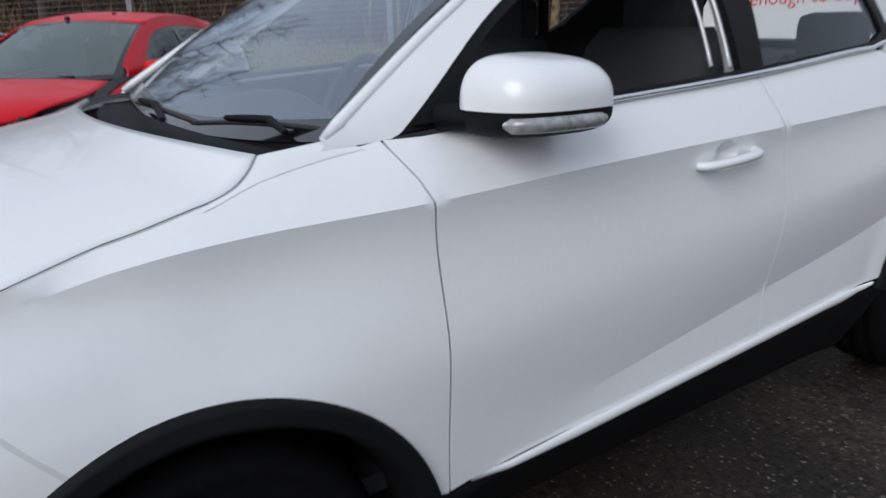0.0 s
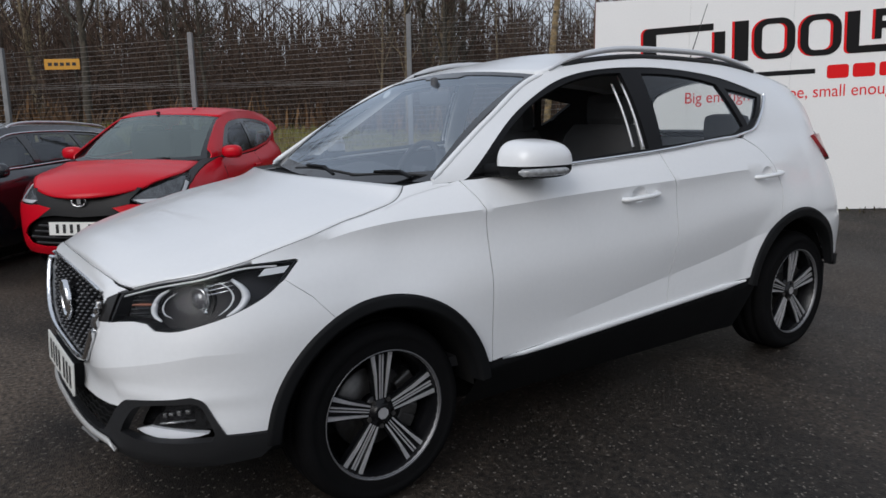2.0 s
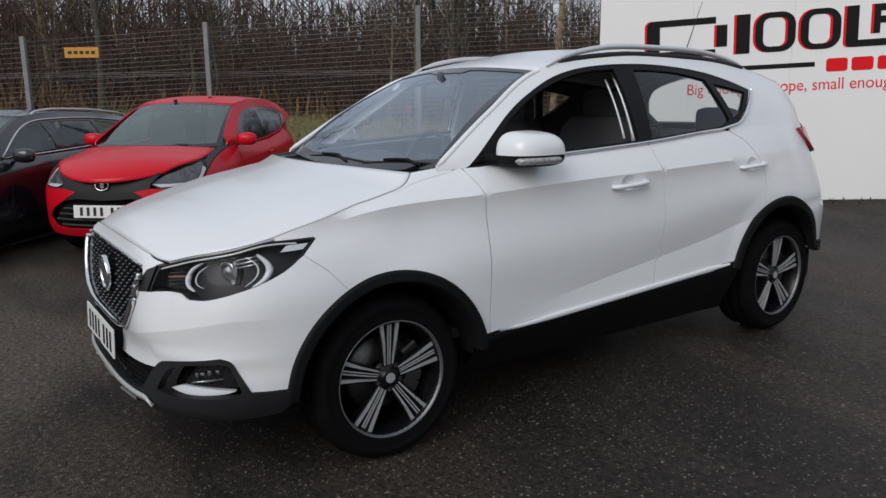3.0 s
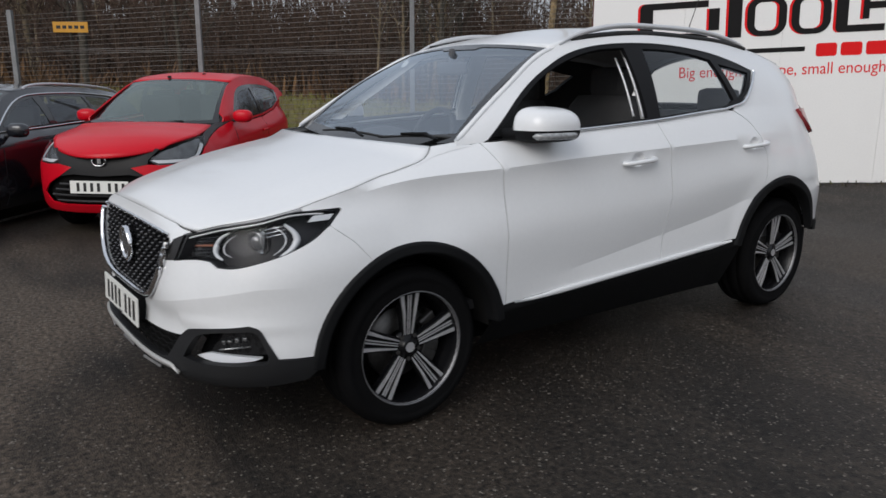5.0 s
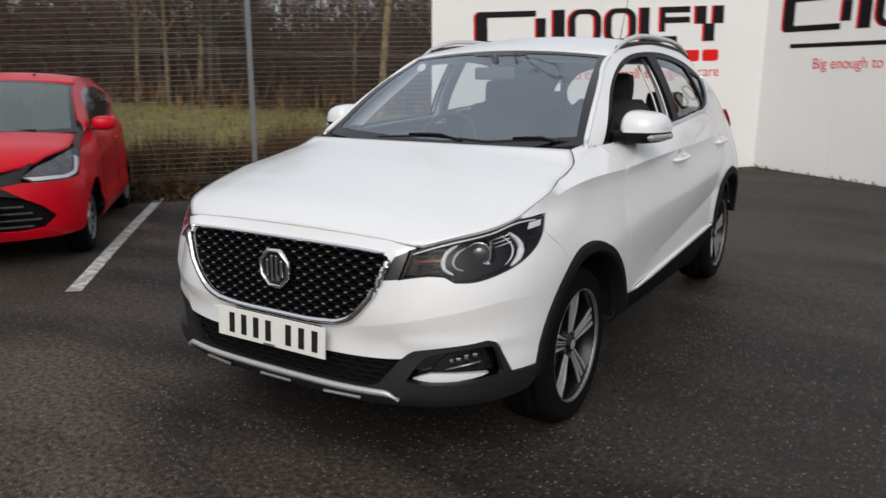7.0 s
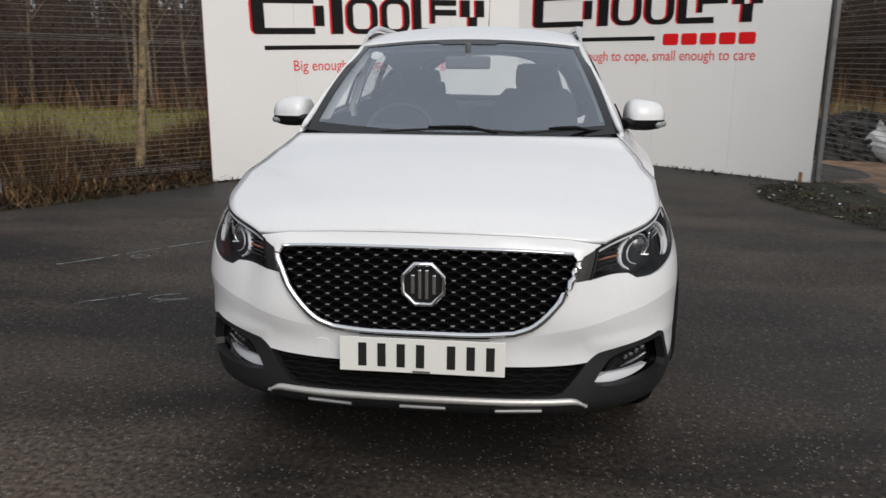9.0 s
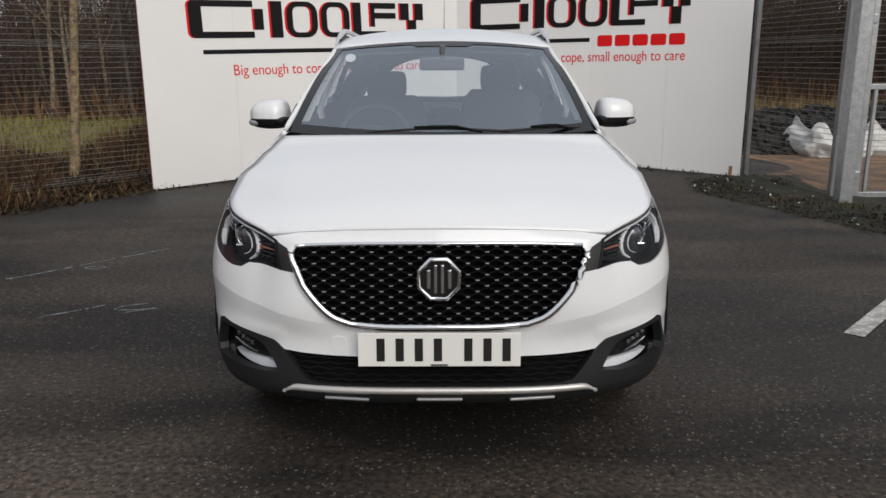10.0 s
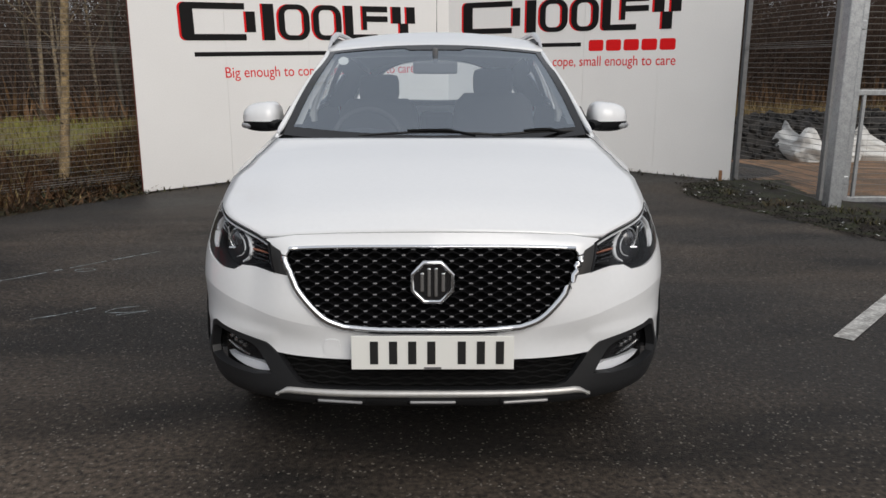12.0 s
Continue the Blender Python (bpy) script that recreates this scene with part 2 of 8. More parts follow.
def sheet(outline, where, d=0.03, holes=(), flange=0.012, mirror=False, weld=False, lift=0.0, out_hint=None, creases=()):
    """A panel: an outline with holes in a surface's own plane, triangulated and laid on the surface where(p, q), with
    folded edges. mirror: the other side of the car instead; weld: both sides, joined along the middle."""
    from mathutils.geometry import delaunay_2d_cdt
    loops = [dense(outline, d)] + [dense(h, d) for h in holes]
    pts, edges = [], []
    for loop in loops:
        k = len(pts)
        pts += loop
        edges += [(k + i, k + (i + 1) % len(loop)) for i in range(len(loop))]
    rim_edges = len(edges)
    for c in creases:
        c = [p for i in range(len(c) - 1) for p in dense([c[i], c[i + 1]], d)[: max(1, int(np.ceil(math.dist(c[i], c[i + 1]) / d)))]] + [c[-1]]
        ok = inside(np.array([p[0] for p in c]), np.array([p[1] for p in c]), loops[0])
        k = len(pts)
        pts += c
        edges += [(k + i, k + i + 1) for i in range(len(c) - 1) if ok[i] and ok[i + 1]]
    line = np.array(pts)
    lo, hi = line.min(0), line.max(0)
    gx, gy = np.meshgrid(np.arange(lo[0], hi[0], d), np.arange(lo[1], hi[1], d))
    gx, gy = gx.ravel() + d / 2, gy.ravel() + d / 2
    ok = inside(gx, gy, loops[0])
    for h in loops[1:]:
        ok &= ~inside(gx, gy, h)
    gx, gy = gx[ok], gy[ok]
    if len(gx):
        near = ((gx[:, None] - line[None, :, 0]) ** 2 + (gy[:, None] - line[None, :, 1]) ** 2).min(1) > (0.55 * d) ** 2
        pts = pts + list(zip(gx[near].tolist(), gy[near].tolist()))
    res = delaunay_2d_cdt([Vector(p) for p in pts], edges, [], 0, 1e-6)
    vs, fs = res[0], res[2]
    c = np.array([np.mean([vs[i][:] for i in f], 0) for f in fs])
    good = inside(c[:, 0], c[:, 1], loops[0])
    for h in loops[1:]:
        good &= ~inside(c[:, 0], c[:, 1], h)
    q = np.array([[vs[i][:] for i in f[:3]] for f in fs])
    e1, e2, e3 = q[:, 1] - q[:, 0], q[:, 2] - q[:, 0], q[:, 2] - q[:, 1]
    size = abs(e1[:, 0] * e2[:, 1] - e1[:, 1] * e2[:, 0])
    good &= size > 0.02 * np.maximum(np.maximum((e1 ** 2).sum(1), (e2 ** 2).sum(1)), (e3 ** 2).sum(1)) * np.where(size < 0.05 * d * d, 1, 0)
    bm = bmesh.new()
    verts = [bm.verts.new(where(v[0], v[1])) for v in vs]
    for f, g in zip(fs, good):
        if g:
            try:
                bm.faces.new([verts[i] for i in f])
            except ValueError:
                pass
    for e, orig in zip(res[1], res[4]):
        if any(i >= rim_edges for i in orig):
            ed = bm.edges.get((verts[e[0]], verts[e[1]]))
            if ed:
                ed.smooth = False
    bmesh.ops.delete(bm, geom=[v for v in bm.verts if not v.link_faces], context="VERTS")
    bm.normal_update()
    mid = sum((f.normal * f.calc_area() for f in bm.faces), Vector())
    hint = Vector(out_hint) if out_hint else sum((v.co for v in bm.verts), Vector()) / len(bm.verts) - Vector((0, 1.3, 0.7))
    if mid.dot(hint) < 0:
        bmesh.ops.reverse_faces(bm, faces=bm.faces)
        bm.normal_update()
    if lift:
        for v, n in [(v, v.normal.copy()) for v in bm.verts]:
            v.co += n * lift
    if weld:
        both = bmesh.ops.duplicate(bm, geom=list(bm.verts) + list(bm.edges) + list(bm.faces))["geom"]
        bmesh.ops.transform(bm, matrix=Matrix.Diagonal((-1, 1, 1, 1)), verts=[g for g in both if isinstance(g, bmesh.types.BMVert)])
        bmesh.ops.reverse_faces(bm, faces=[g for g in both if isinstance(g, bmesh.types.BMFace)])
        bmesh.ops.remove_doubles(bm, verts=[v for v in bm.verts if abs(v.co.x) < 2e-3], dist=5e-3)
        bm.normal_update()
    if mirror:
        bmesh.ops.transform(bm, matrix=Matrix.Diagonal((-1, 1, 1, 1)), verts=bm.verts)
        bmesh.ops.reverse_faces(bm, faces=bm.faces)
        bm.normal_update()
    smooth(bm)
    if flange:
        rim = [e for e in bm.edges if e.is_boundary]
        top, low = {}, {}
        for e in rim:
            for v in e.verts:
                if v not in top:
                    top[v] = bm.verts.new(v.co)
                    low[v] = bm.verts.new(v.co - v.normal * flange)
        for e in rim:
            a, b = e.verts
            f = e.link_faces[0]
            lo_ = f.loops[:]
            fwd = any(l.vert is a and l.link_loop_next.vert is b for l in lo_)
            if not fwd:
                a, b = b, a
            bm.faces.new((top[b], top[a], low[a], low[b]))
    return bm


def grid(fn, nu, nv, closed=False):
    """A smooth sheet of points fn(u, v), u and v from 0 to 1."""
    bm = bmesh.new()
    rows = [[bm.verts.new(fn(i / nu, j / nv)) for j in range(nv + 1)] for i in range(nu + 1)]
    for i in range(nu):
        for j in range(nv):
            bm.faces.new((rows[i][j], rows[i + 1][j], rows[i + 1][j + 1], rows[i][j + 1]))
    return smooth(bm)


def facing(bm, way):
    """Turns all faces so that the sheet looks the given way."""
    bm.normal_update()
    if sum((f.normal * f.calc_area() for f in bm.faces), Vector()).dot(Vector(way)) < 0:
        bmesh.ops.reverse_faces(bm, faces=bm.faces)
    return bm


def thick(bm, t):
    """Gives a sheet a thickness inwards."""
    bm.normal_update()
    bmesh.ops.solidify(bm, geom=list(bm.faces), thickness=t)
    return bm


# ---------------------------------------------------------------- the shell of a car
class Shell:
    """A car's skin. y runs from the front axle to the tail, x to the car's left. Below the belt: a plan outline for each
    height, rounded at the nose and tail; w follows it (w = y along the flank, then on round the corner to the middle)."""

    def __init__(self, y0, y1, pf, pr, nose, tail, flank, lengths=(1.33, 1.2), pinch=None, push=None):
        self.pinch, self.push = pinch or (lambda y, z: 0.0), push or (lambda x, z: 0.0)
        self.y0, self.y1, self.nose, self.tail, self.flank, self.lf, self.lr = y0, y1, nose, tail, flank, *lengths
        self.tables = []
        for p, b, a in ((pf, 0.87, 0.72), (pr, 0.87, 0.6)):
            th = np.linspace(0, np.pi / 2, 400)
            cx, sy = np.cos(th) ** (2 / p), np.sin(th) ** (2 / p)
            arc = np.r_[0, np.cumsum(np.hypot(np.diff(cx * b), np.diff(sy * a)))]
            self.tables.append((arc / arc[-1], cx, sy))

    def at(self, w, z):
        if w < self.y0:
            f, cx, sy = self.tables[0]
            s = (self.y0 - w) / self.lf
            y = self.y0 - (self.y0 - self.nose(z)) * np.interp(s, f, sy)
            x = (self.flank(self.y0, z) - self.pinch(y, z)) * np.interp(s, f, cx)
            return Vector((x, y - self.push(x, z) * (y - self.nose(z)), z))
        if w > self.y1:
            f, cx, sy = self.tables[1]
            s = (w - self.y1) / self.lr
            return Vector((self.flank(self.y1, z) * np.interp(s, f, cx), self.y1 + (self.tail(z) - self.y1) * np.interp(s, f, sy), z))
        return Vector((self.flank(w, z) - self.pinch(w, z), w, z))

    def wx(self, x, z):
        """w on the nose from a distance x off the middle."""
        f, cx, _ = self.tables[0]
        return self.y0 - self.lf * float(np.interp(-x / self.flank(self.y0, z), -cx, f))

    def wy(self, y, z):
        """w from y."""
        if y > self.y1:
            f, _, sy = self.tables[1]
            return self.y1 + self.lr * float(np.interp((y - self.y1) / (self.tail(z) - self.y1), sy, f))
        if y >= self.y0:
            return y
        f, _, sy = self.tables[0]
        return self.y0 - self.lf * float(np.interp((self.y0 - y) / (self.y0 - self.nose(z)), sy, f))


def flank_of(zb, xb, zs, xs, zl, xl, zm, xm, zc, xc, zt, xt, arches=(), k_low=0.30, k_up=-0.75, k_top=-1.6, fade=(-0.05, 2.5), valley=0.0, flat_top=False):
    """Half width by y and height: foot, sill, lower crease, waist, shoulder crease and belt, each a function of y."""

    def herm(z, z0, x0, m0, z1, x1, m1):
        h = max(z1 - z0, 1e-4)
        t = min(max((z - z0) / h, 0), 1)
        return (2 * t ** 3 - 3 * t * t + 1) * x0 + (t ** 3 - 2 * t * t + t) * h * m0 + (3 * t * t - 2 * t ** 3) * x1 + (t ** 3 - t * t) * h * m1

    def f(y, z):
        b, g, l, m, c, t = zb(y), zs(y), zl(y), zm(y), zc(y), zt(y)
        dip = valley * min(1, max(0, (y - 0.55) / 0.5))
        if z < g:
            x = herm(max(z, b), b, xb(y), 0.5, g, xs(y), 0.0)
        elif z < l:
            x = herm(z, g, xs(y), 0.12 - dip, l, xl(y), 0.10 - dip * 1.2)
        elif z < m:
            x = herm(z, l, xl(y), dip, m, xm(y), 0.0)
        else:
            # the shoulder's edge fades out towards the nose and the tail
            f_ = min(1, max(0, (y - fade[0]) / 0.35)) * min(1, max(0, (fade[1] - y) / 0.4))
            chord = (xt(y) - xm(y)) / max(t - m, 1e-3) * 0.8
            lo_, up_, top_ = chord + (k_low - chord) * f_, chord + (k_up - chord) * f_, k_top
            if flat_top:
                # nearly straight from the shoulder's edge up to the belt
                over = (xt(y) - xc(y)) / max(t - c, 1e-3)
                up_, top_ = 0.92 * over, 1.25 * over
            x = herm(z, m, xm(y), 0.0, c, xc(y), lo_) if z < c else herm(z, c, xc(y), up_, t, xt(y), top_)
        for ay, az, r, amount in arches:
            d = math.hypot(y - ay, z - az) - r
            q = min(max(d / 0.085, 0), 1)
            x += amount * (1 - q * q * (3 - 2 * q)) * min(1, max(0, (z - az + 0.25) / 0.2))
        return x

    return f


def const(v):
    return lambda y: v


def arc(cy, cz, r, a0, a1, n=24):
    """Points (y, z) on a circle, angles in degrees from the tail, upwards."""
    return [(cy + r * math.cos(radians(a0 + (a1 - a0) * i / n)), cz + r * math.sin(radians(a0 + (a1 - a0) * i / n))) for i in range(n + 1)]


def wheel(parent, m, spokes, mats, r=0.3235, width=0.215, rim_r=0.228, hub_cap=True, name="wheel", calliper=True):
    """A wheel under a car; its outer face looks along +x of m."""
    alloy, black, tyre = mats
    w = width
    hubp = new(name)
    hubp.parent = parent
    hubp.matrix_local = m
    part("tyre", lathe([(-w * 0.5 - 0.005, rim_r - 0.012), (-w * 0.5 - 0.012, rim_r + 0.02), (-w * 0.5 - 0.008, r - 0.035), (-w * 0.5 + 0.022, r - 0.006), (-w * 0.30, r),
                        (-w * 0.29, r - 0.006), (-w * 0.25, r - 0.006), (-w * 0.24, r), (-w * 0.06, r), (-w * 0.05, r - 0.006), (w * -0.01, r - 0.006), (0.0, r),
                        (w * 0.24, r), (w * 0.25, r - 0.006), (w * 0.29, r - 0.006), (w * 0.30, r), (w * 0.5 - 0.022, r - 0.006), (w * 0.5 + 0.004, r - 0.022),
                        (w * 0.5 + 0.008, r - 0.035), (w * 0.5 + 0.011, r - 0.05), (w * 0.5 + 0.009, r - 0.052), (w * 0.5 + 0.012, rim_r + 0.02), (w * 0.5 + 0.005, rim_r - 0.012)], 64), tyre, hubp)
    part("rim", lathe([(w * 0.5 + 0.004, rim_r - 0.010), (w * 0.5 + 0.009, rim_r - 0.005), (w * 0.5 + 0.007, rim_r - 0.010), (w * 0.5 - 0.004, rim_r - 0.014)], 64), M_LIP, hubp, "thin grey machined rim lip")
    part("barrel", lathe([(w * 0.5 - 0.002, rim_r - 0.013), (w * 0.5 - 0.02, rim_r - 0.022), (0.0, rim_r - 0.035), (-w * 0.45, rim_r - 0.03)], 48), black, hubp)
    part("brake_disc", lathe([(0.012, 0.05), (0.012, 0.145), (0.0, 0.148), (-0.012, 0.145), (-0.012, 0.05)], 40), M_DISC, hubp, "grey steel brake disc")
    if calliper:
        bm = bmesh.new()
        for a in (150, 165, 180, 195, 210):
            box(bm, (0.0, 0, 0.145), (0.075, 0.045, 0.075), Matrix.Rotation(radians(-a + 90), 4, "X"), 0.008)
        part("brake_calliper", bm, M_DISC, hubp)
    part("backing", lathe([(-w * 0.4, 0.0), (-w * 0.4, rim_r - 0.03)], 32), M_UNDER, hubp)
    spokes(hubp, w, rim_r, alloy, black)
    return hubp


def five_split_spokes(hubp, w, rim_r, alloy, black):
    """Five wide spokes, each of three machined ribs in a black web."""
    for k in range(5):
        turn = Matrix.Rotation(radians(90 + 72 * k), 4, "X")
        face = w * 0.5 - 0.012
        bm = bmesh.new()
        x0, x1 = face - 0.035, face - 0.004
        out = [(0.04, 0.026), (rim_r - 0.016, 0.047), (rim_r - 0.016, -0.047), (0.04, -0.026)]
        lo = [bm.verts.new(turn @ Vector((x0, r, t))) for r, t in out]
        hi = [bm.verts.new(turn @ Vector((x1 - (0.0 if r > 0.1 else 0.012), r, t))) for r, t in out]
        bm.faces.new(hi)
        bm.faces.new(lo[::-1])
        for i in range(4):
            bm.faces.new((hi[i], lo[i], lo[(i + 1) % 4], hi[(i + 1) % 4]))
        bmesh.ops.recalc_face_normals(bm, faces=bm.faces)
        web = part("spoke", bm, black, hubp)
        for k0, k1, h0, h1, r0, r1 in ((0.0135, 0.019, 0.0205, 0.029, 0.05, 0.14), (0.0205, 0.029, 0.028, 0.045, 0.14, rim_r - 0.012), (0.0024, 0.0060, 0.003, 0.0085, 0.05, rim_r - 0.024),
                                       (-0.0135, -0.019, -0.0205, -0.029, 0.05, 0.14), (-0.0205, -0.029, -0.028, -0.045, 0.14, rim_r - 0.012), (-0.0024, -0.0060, -0.003, -0.0085, 0.05, rim_r - 0.024)):
            bm = bmesh.new()
            pts = [(r0, k0), (r1, h0), (r1, h1), (r0, k1)]
            lo = [bm.verts.new(turn @ Vector((x1 - 0.014, r, t))) for r, t in pts]
            hi = [bm.verts.new(turn @ Vector((x1 + 0.004 - (0.0 if r > 0.1 else 0.012), r, t))) for r, t in pts]
            bm.faces.new(hi)
            for i in range(4):
                bm.faces.new((hi[i], lo[i], lo[(i + 1) % 4], hi[(i + 1) % 4]))
            bmesh.ops.recalc_face_normals(bm, faces=bm.faces)
            part("rib", bm, alloy, web, "machined silver rib")
    part("hub", lathe([(w * 0.5 - 0.045, 0.07), (w * 0.5 - 0.03, 0.066), (w * 0.5 - 0.026, 0.034), (w * 0.5 - 0.016, 0.032), (w * 0.5 - 0.014, 0.028), (w * 0.5 - 0.014, 0.0)], 32), black, hubp)
    bm = bmesh.new()
    prism(bm, [(0.021 * math.cos(radians(22.5 + 45 * i)), 0.021 * math.sin(radians(22.5 + 45 * i))) for i in range(8)], 0.003, Matrix.Translation((w * 0.5 - 0.0145, 0, 0)) @ Matrix.Rotation(radians(90), 4, "Y"))
    part("centre_badge", bm, alloy, hubp)
    for i in range(5):
        a = radians(54 + 72 * i)
        bm = bmesh.new()
        bmesh.ops.create_cone(bm, cap_ends=True, segments=6, radius1=0.009, radius2=0.008, depth=0.012, matrix=Matrix.Translation((w * 0.5 - 0.028, 0.05 * math.cos(a), 0.05 * math.sin(a))) @ Matrix.Rotation(radians(90), 4, "Y"))
        part("wheel_nut", bm, M_DISC, hubp)


# ---------------------------------------------------------------- the white car
WB = 2.585
suv_nose = knots((0.20, -0.72), (0.26, -0.79), (0.31, -0.845), (0.40, -0.838), (0.50, -0.825), (0.56, -0.828), (0.70, -0.812), (0.80, -0.79), (0.86, -0.762), (0.91, -0.70), (1.05, -0.58))
suv_tail = knots((0.25, 3.30), (0.45, 3.44), (0.70, 3.45), (0.80, 3.38), (0.95, 3.30), (1.15, 3.22))
suv_belt = knots((-0.1, 0.996), (0.05, 1.024), (0.16, 1.055), (0.28, 1.077), (0.42, 1.094), (1.44, 1.156), (2.05, 1.20), (2.75, 1.21))
suv_low_crease = knots((-0.1, 0.48), (0.42, 0.490), (0.83, 0.535), (1.375, 0.605), (1.8, 0.660), (2.3, 0.75), (2.75, 0.78))
suv_crease = knots((-0.45, 0.893), (-0.36, 0.911), (-0.25, 0.934), (-0.1, 0.962), (0.0, 0.977), (0.12, 0.986), (0.42, 0.996), (0.85, 1.016), (1.6, 1.036), (2.04, 1.048), (2.75, 1.05))
suv_flank = flank_of(
    zb=const(0.22), xb=knots((-0.1, 0.80), (0.6, 0.84), (2.75, 0.83)),
    zs=knots((-0.1, 0.40), (0.42, 0.425), (2.1, 0.513), (2.75, 0.525)), xs=knots((-0.1, 0.860), (0.3, 0.880), (0.6, 0.874), (1.0, 0.880), (2.0, 0.884), (2.75, 0.868)),
    zl=suv_low_crease, xl=knots((-0.1, 0.862), (0.3, 0.880), (0.6, 0.877), (1.0, 0.873), (1.7, 0.871), (2.2, 0.878), (2.75, 0.872)),
    zm=knots((-0.1, 0.66), (0.42, 0.70), (1.5, 0.78), (2.1, 0.85), (2.75, 0.86)), xm=knots((-0.1, 0.864), (0.2, 0.879), (0.6, 0.889), (1.6, 0.889), (2.4, 0.889), (2.75, 0.868)),
    zc=suv_crease, xc=knots((-0.1, 0.812), (0.1, 0.822), (0.42, 0.850), (1.1, 0.866), (2.0, 0.868), (2.75, 0.815)),
    zt=suv_belt,
    xt=knots((-0.1, 0.764), (0.05, 0.752), (0.16, 0.728), (0.28, 0.724), (0.42, 0.742), (0.65, 0.768), (1.0, 0.784), (1.44, 0.79), (2.05, 0.78), (2.75, 0.74)),
    arches=((-0.012, 0.325, 0.425, 0.004), (2.475, 0.37, 0.46, 0.010)), k_low=0.16, fade=(-0.30, 2.5), valley=0.16, flat_top=True)


def suv_pinch(y, z):
    """The wing draws in above the headlamp."""
    return 0.026 * math.exp(-((y + 0.26) / 0.19) ** 2) * min(1, max(0, (z - 0.83) / 0.09)) if y < 0.4 else 0.0


def ease(v, a, b):
    v = min(1, max(0, (v - a) / (b - a)))
    return v * v * (3 - 2 * v)


def suv_push(x, z):
    """The share by which the grille and its frame stand forward of the rounded nose, to lie nearly flat across."""
    low = max(0, 0.70 - z)
    return 0.88 * (1 - ease(x, 0.45 - 0.5 * low, 0.60 + 0.2 * low)) * ease(z, 0.42, 0.62) * (1 - ease(z, 0.812, 0.862))


SUV = Shell(-0.1, 2.62, 3.2, 2.4, suv_nose, suv_tail, suv_flank, (1.33, 1.30), suv_pinch, suv_push)


def X(x, z):
    return (SUV.wx(x, z), z)


def Y(y, z):
    return (SUV.wy(y, z), z)


suv = thing("white_suv", "clean white compact SUV parked on the tarmac, front side window down", "car")

# outline points shared by neighbouring panels: (w, z)
G = 0.0025
hood_side = curve([X(0.565, 0.827), Y(-0.66, 0.850), Y(-0.56, 0.8745), Y(-0.443, 0.902), Y(-0.364, 0.925), Y(-0.20, 0.968), (-0.06, 1.000), (0.05, 1.025)], 5)
hood_corner = curve([(0.756, -0.05, 1.003), (0.748, 0.05, 1.023), (0.736, 0.108, 1.040), (0.716, 0.146, 1.062), (0.692, 0.172, 1.084), (0.66, 0.20, 1.098)], 5)[5:-5]
lamp_in_top, lamp_in_low = X(0.535, 0.811), X(0.515, 0.722)
lamp_top = curve([lamp_in_top, X(0.575, 0.8255), Y(-0.66, 0.8465), Y(-0.56, 0.8705), Y(-0.443, 0.896), Y(-0.29, 0.893)], 5)
lamp_low = curve([Y(-0.29, 0.893), Y(-0.33, 0.858), Y(-0.40, 0.805), Y(-0.50, 0.760), Y(-0.60, 0.727), Y(-0.655, 0.712), X(0.665, 0.711)], 4) + curve([X(0.635, 0.729), X(0.585, 0.730), lamp_in_low], 3)
A_OUT = 0.425
A_REAR = 0.46
RCY, RAZ = 2.475, 0.37
FAY = -0.012
AZ = 0.325

# front bumper
grille_edge = curve([X(0.0, 0.542), X(0.17, 0.543), X(0.285, 0.553)], 3)[:-1] + curve([X(0.285, 0.553), X(0.352, 0.583), X(0.424, 0.662), X(0.458, 0.735), X(0.472, 0.764)], 4)[:-1] + curve([X(0.472, 0.764), X(0.471, 0.783), X(0.455, 0.799), X(0.43, 0.806)], 4)[:-1] + curve([X(0.43, 0.806), X(0.2, 0.811), X(0.0, 0.812)], 3)
fog_top = [Y(-0.548, 0.394)] + curve([Y(-0.584, 0.470), Y(-0.600, 0.504), Y(-0.628, 0.516)], 3) + curve([X(0.72, 0.509), X(0.60, 0.489), X(0.553, 0.480)], 3) + [X(0.535, 0.468), X(0.515, 0.450)]
bumper_outline = (
    [Y(-0.342, 0.843), Y(-0.265, 0.783)]
    + [Y(y, z) for y, z in arc(FAY, AZ, A_OUT, 116, 171, 20)]
    + [Y(-0.44, 0.391), Y(-0.49, 0.392)] + fog_top + curve([X(0.46, 0.445), X(0.32, 0.440), X(0.0, 0.437)], 3)
    + grille_edge[:]
)
# the strip between grille and hood, then the lamp's lower edge
hood_front = [X(0.0, 0.849), X(0.15, 0.849), X(0.3, 0.847), X(0.45, 0.839), X(0.54, 0.824)]
bumper_outline = bumper_outline + hood_front + [X(0.545, 0.821), X(0.525, 0.813), X(0.507, 0.719)] + [p for p in lamp_low[::-1] if SUV.at(*p).y < -0.35][1:]


def cheek(s):
    """Height of the cheek's crease, rising outwards from the grille's foot."""
    return 0.53 + 0.115 * min(1, max(0, (0.80 - s) / 0.42))


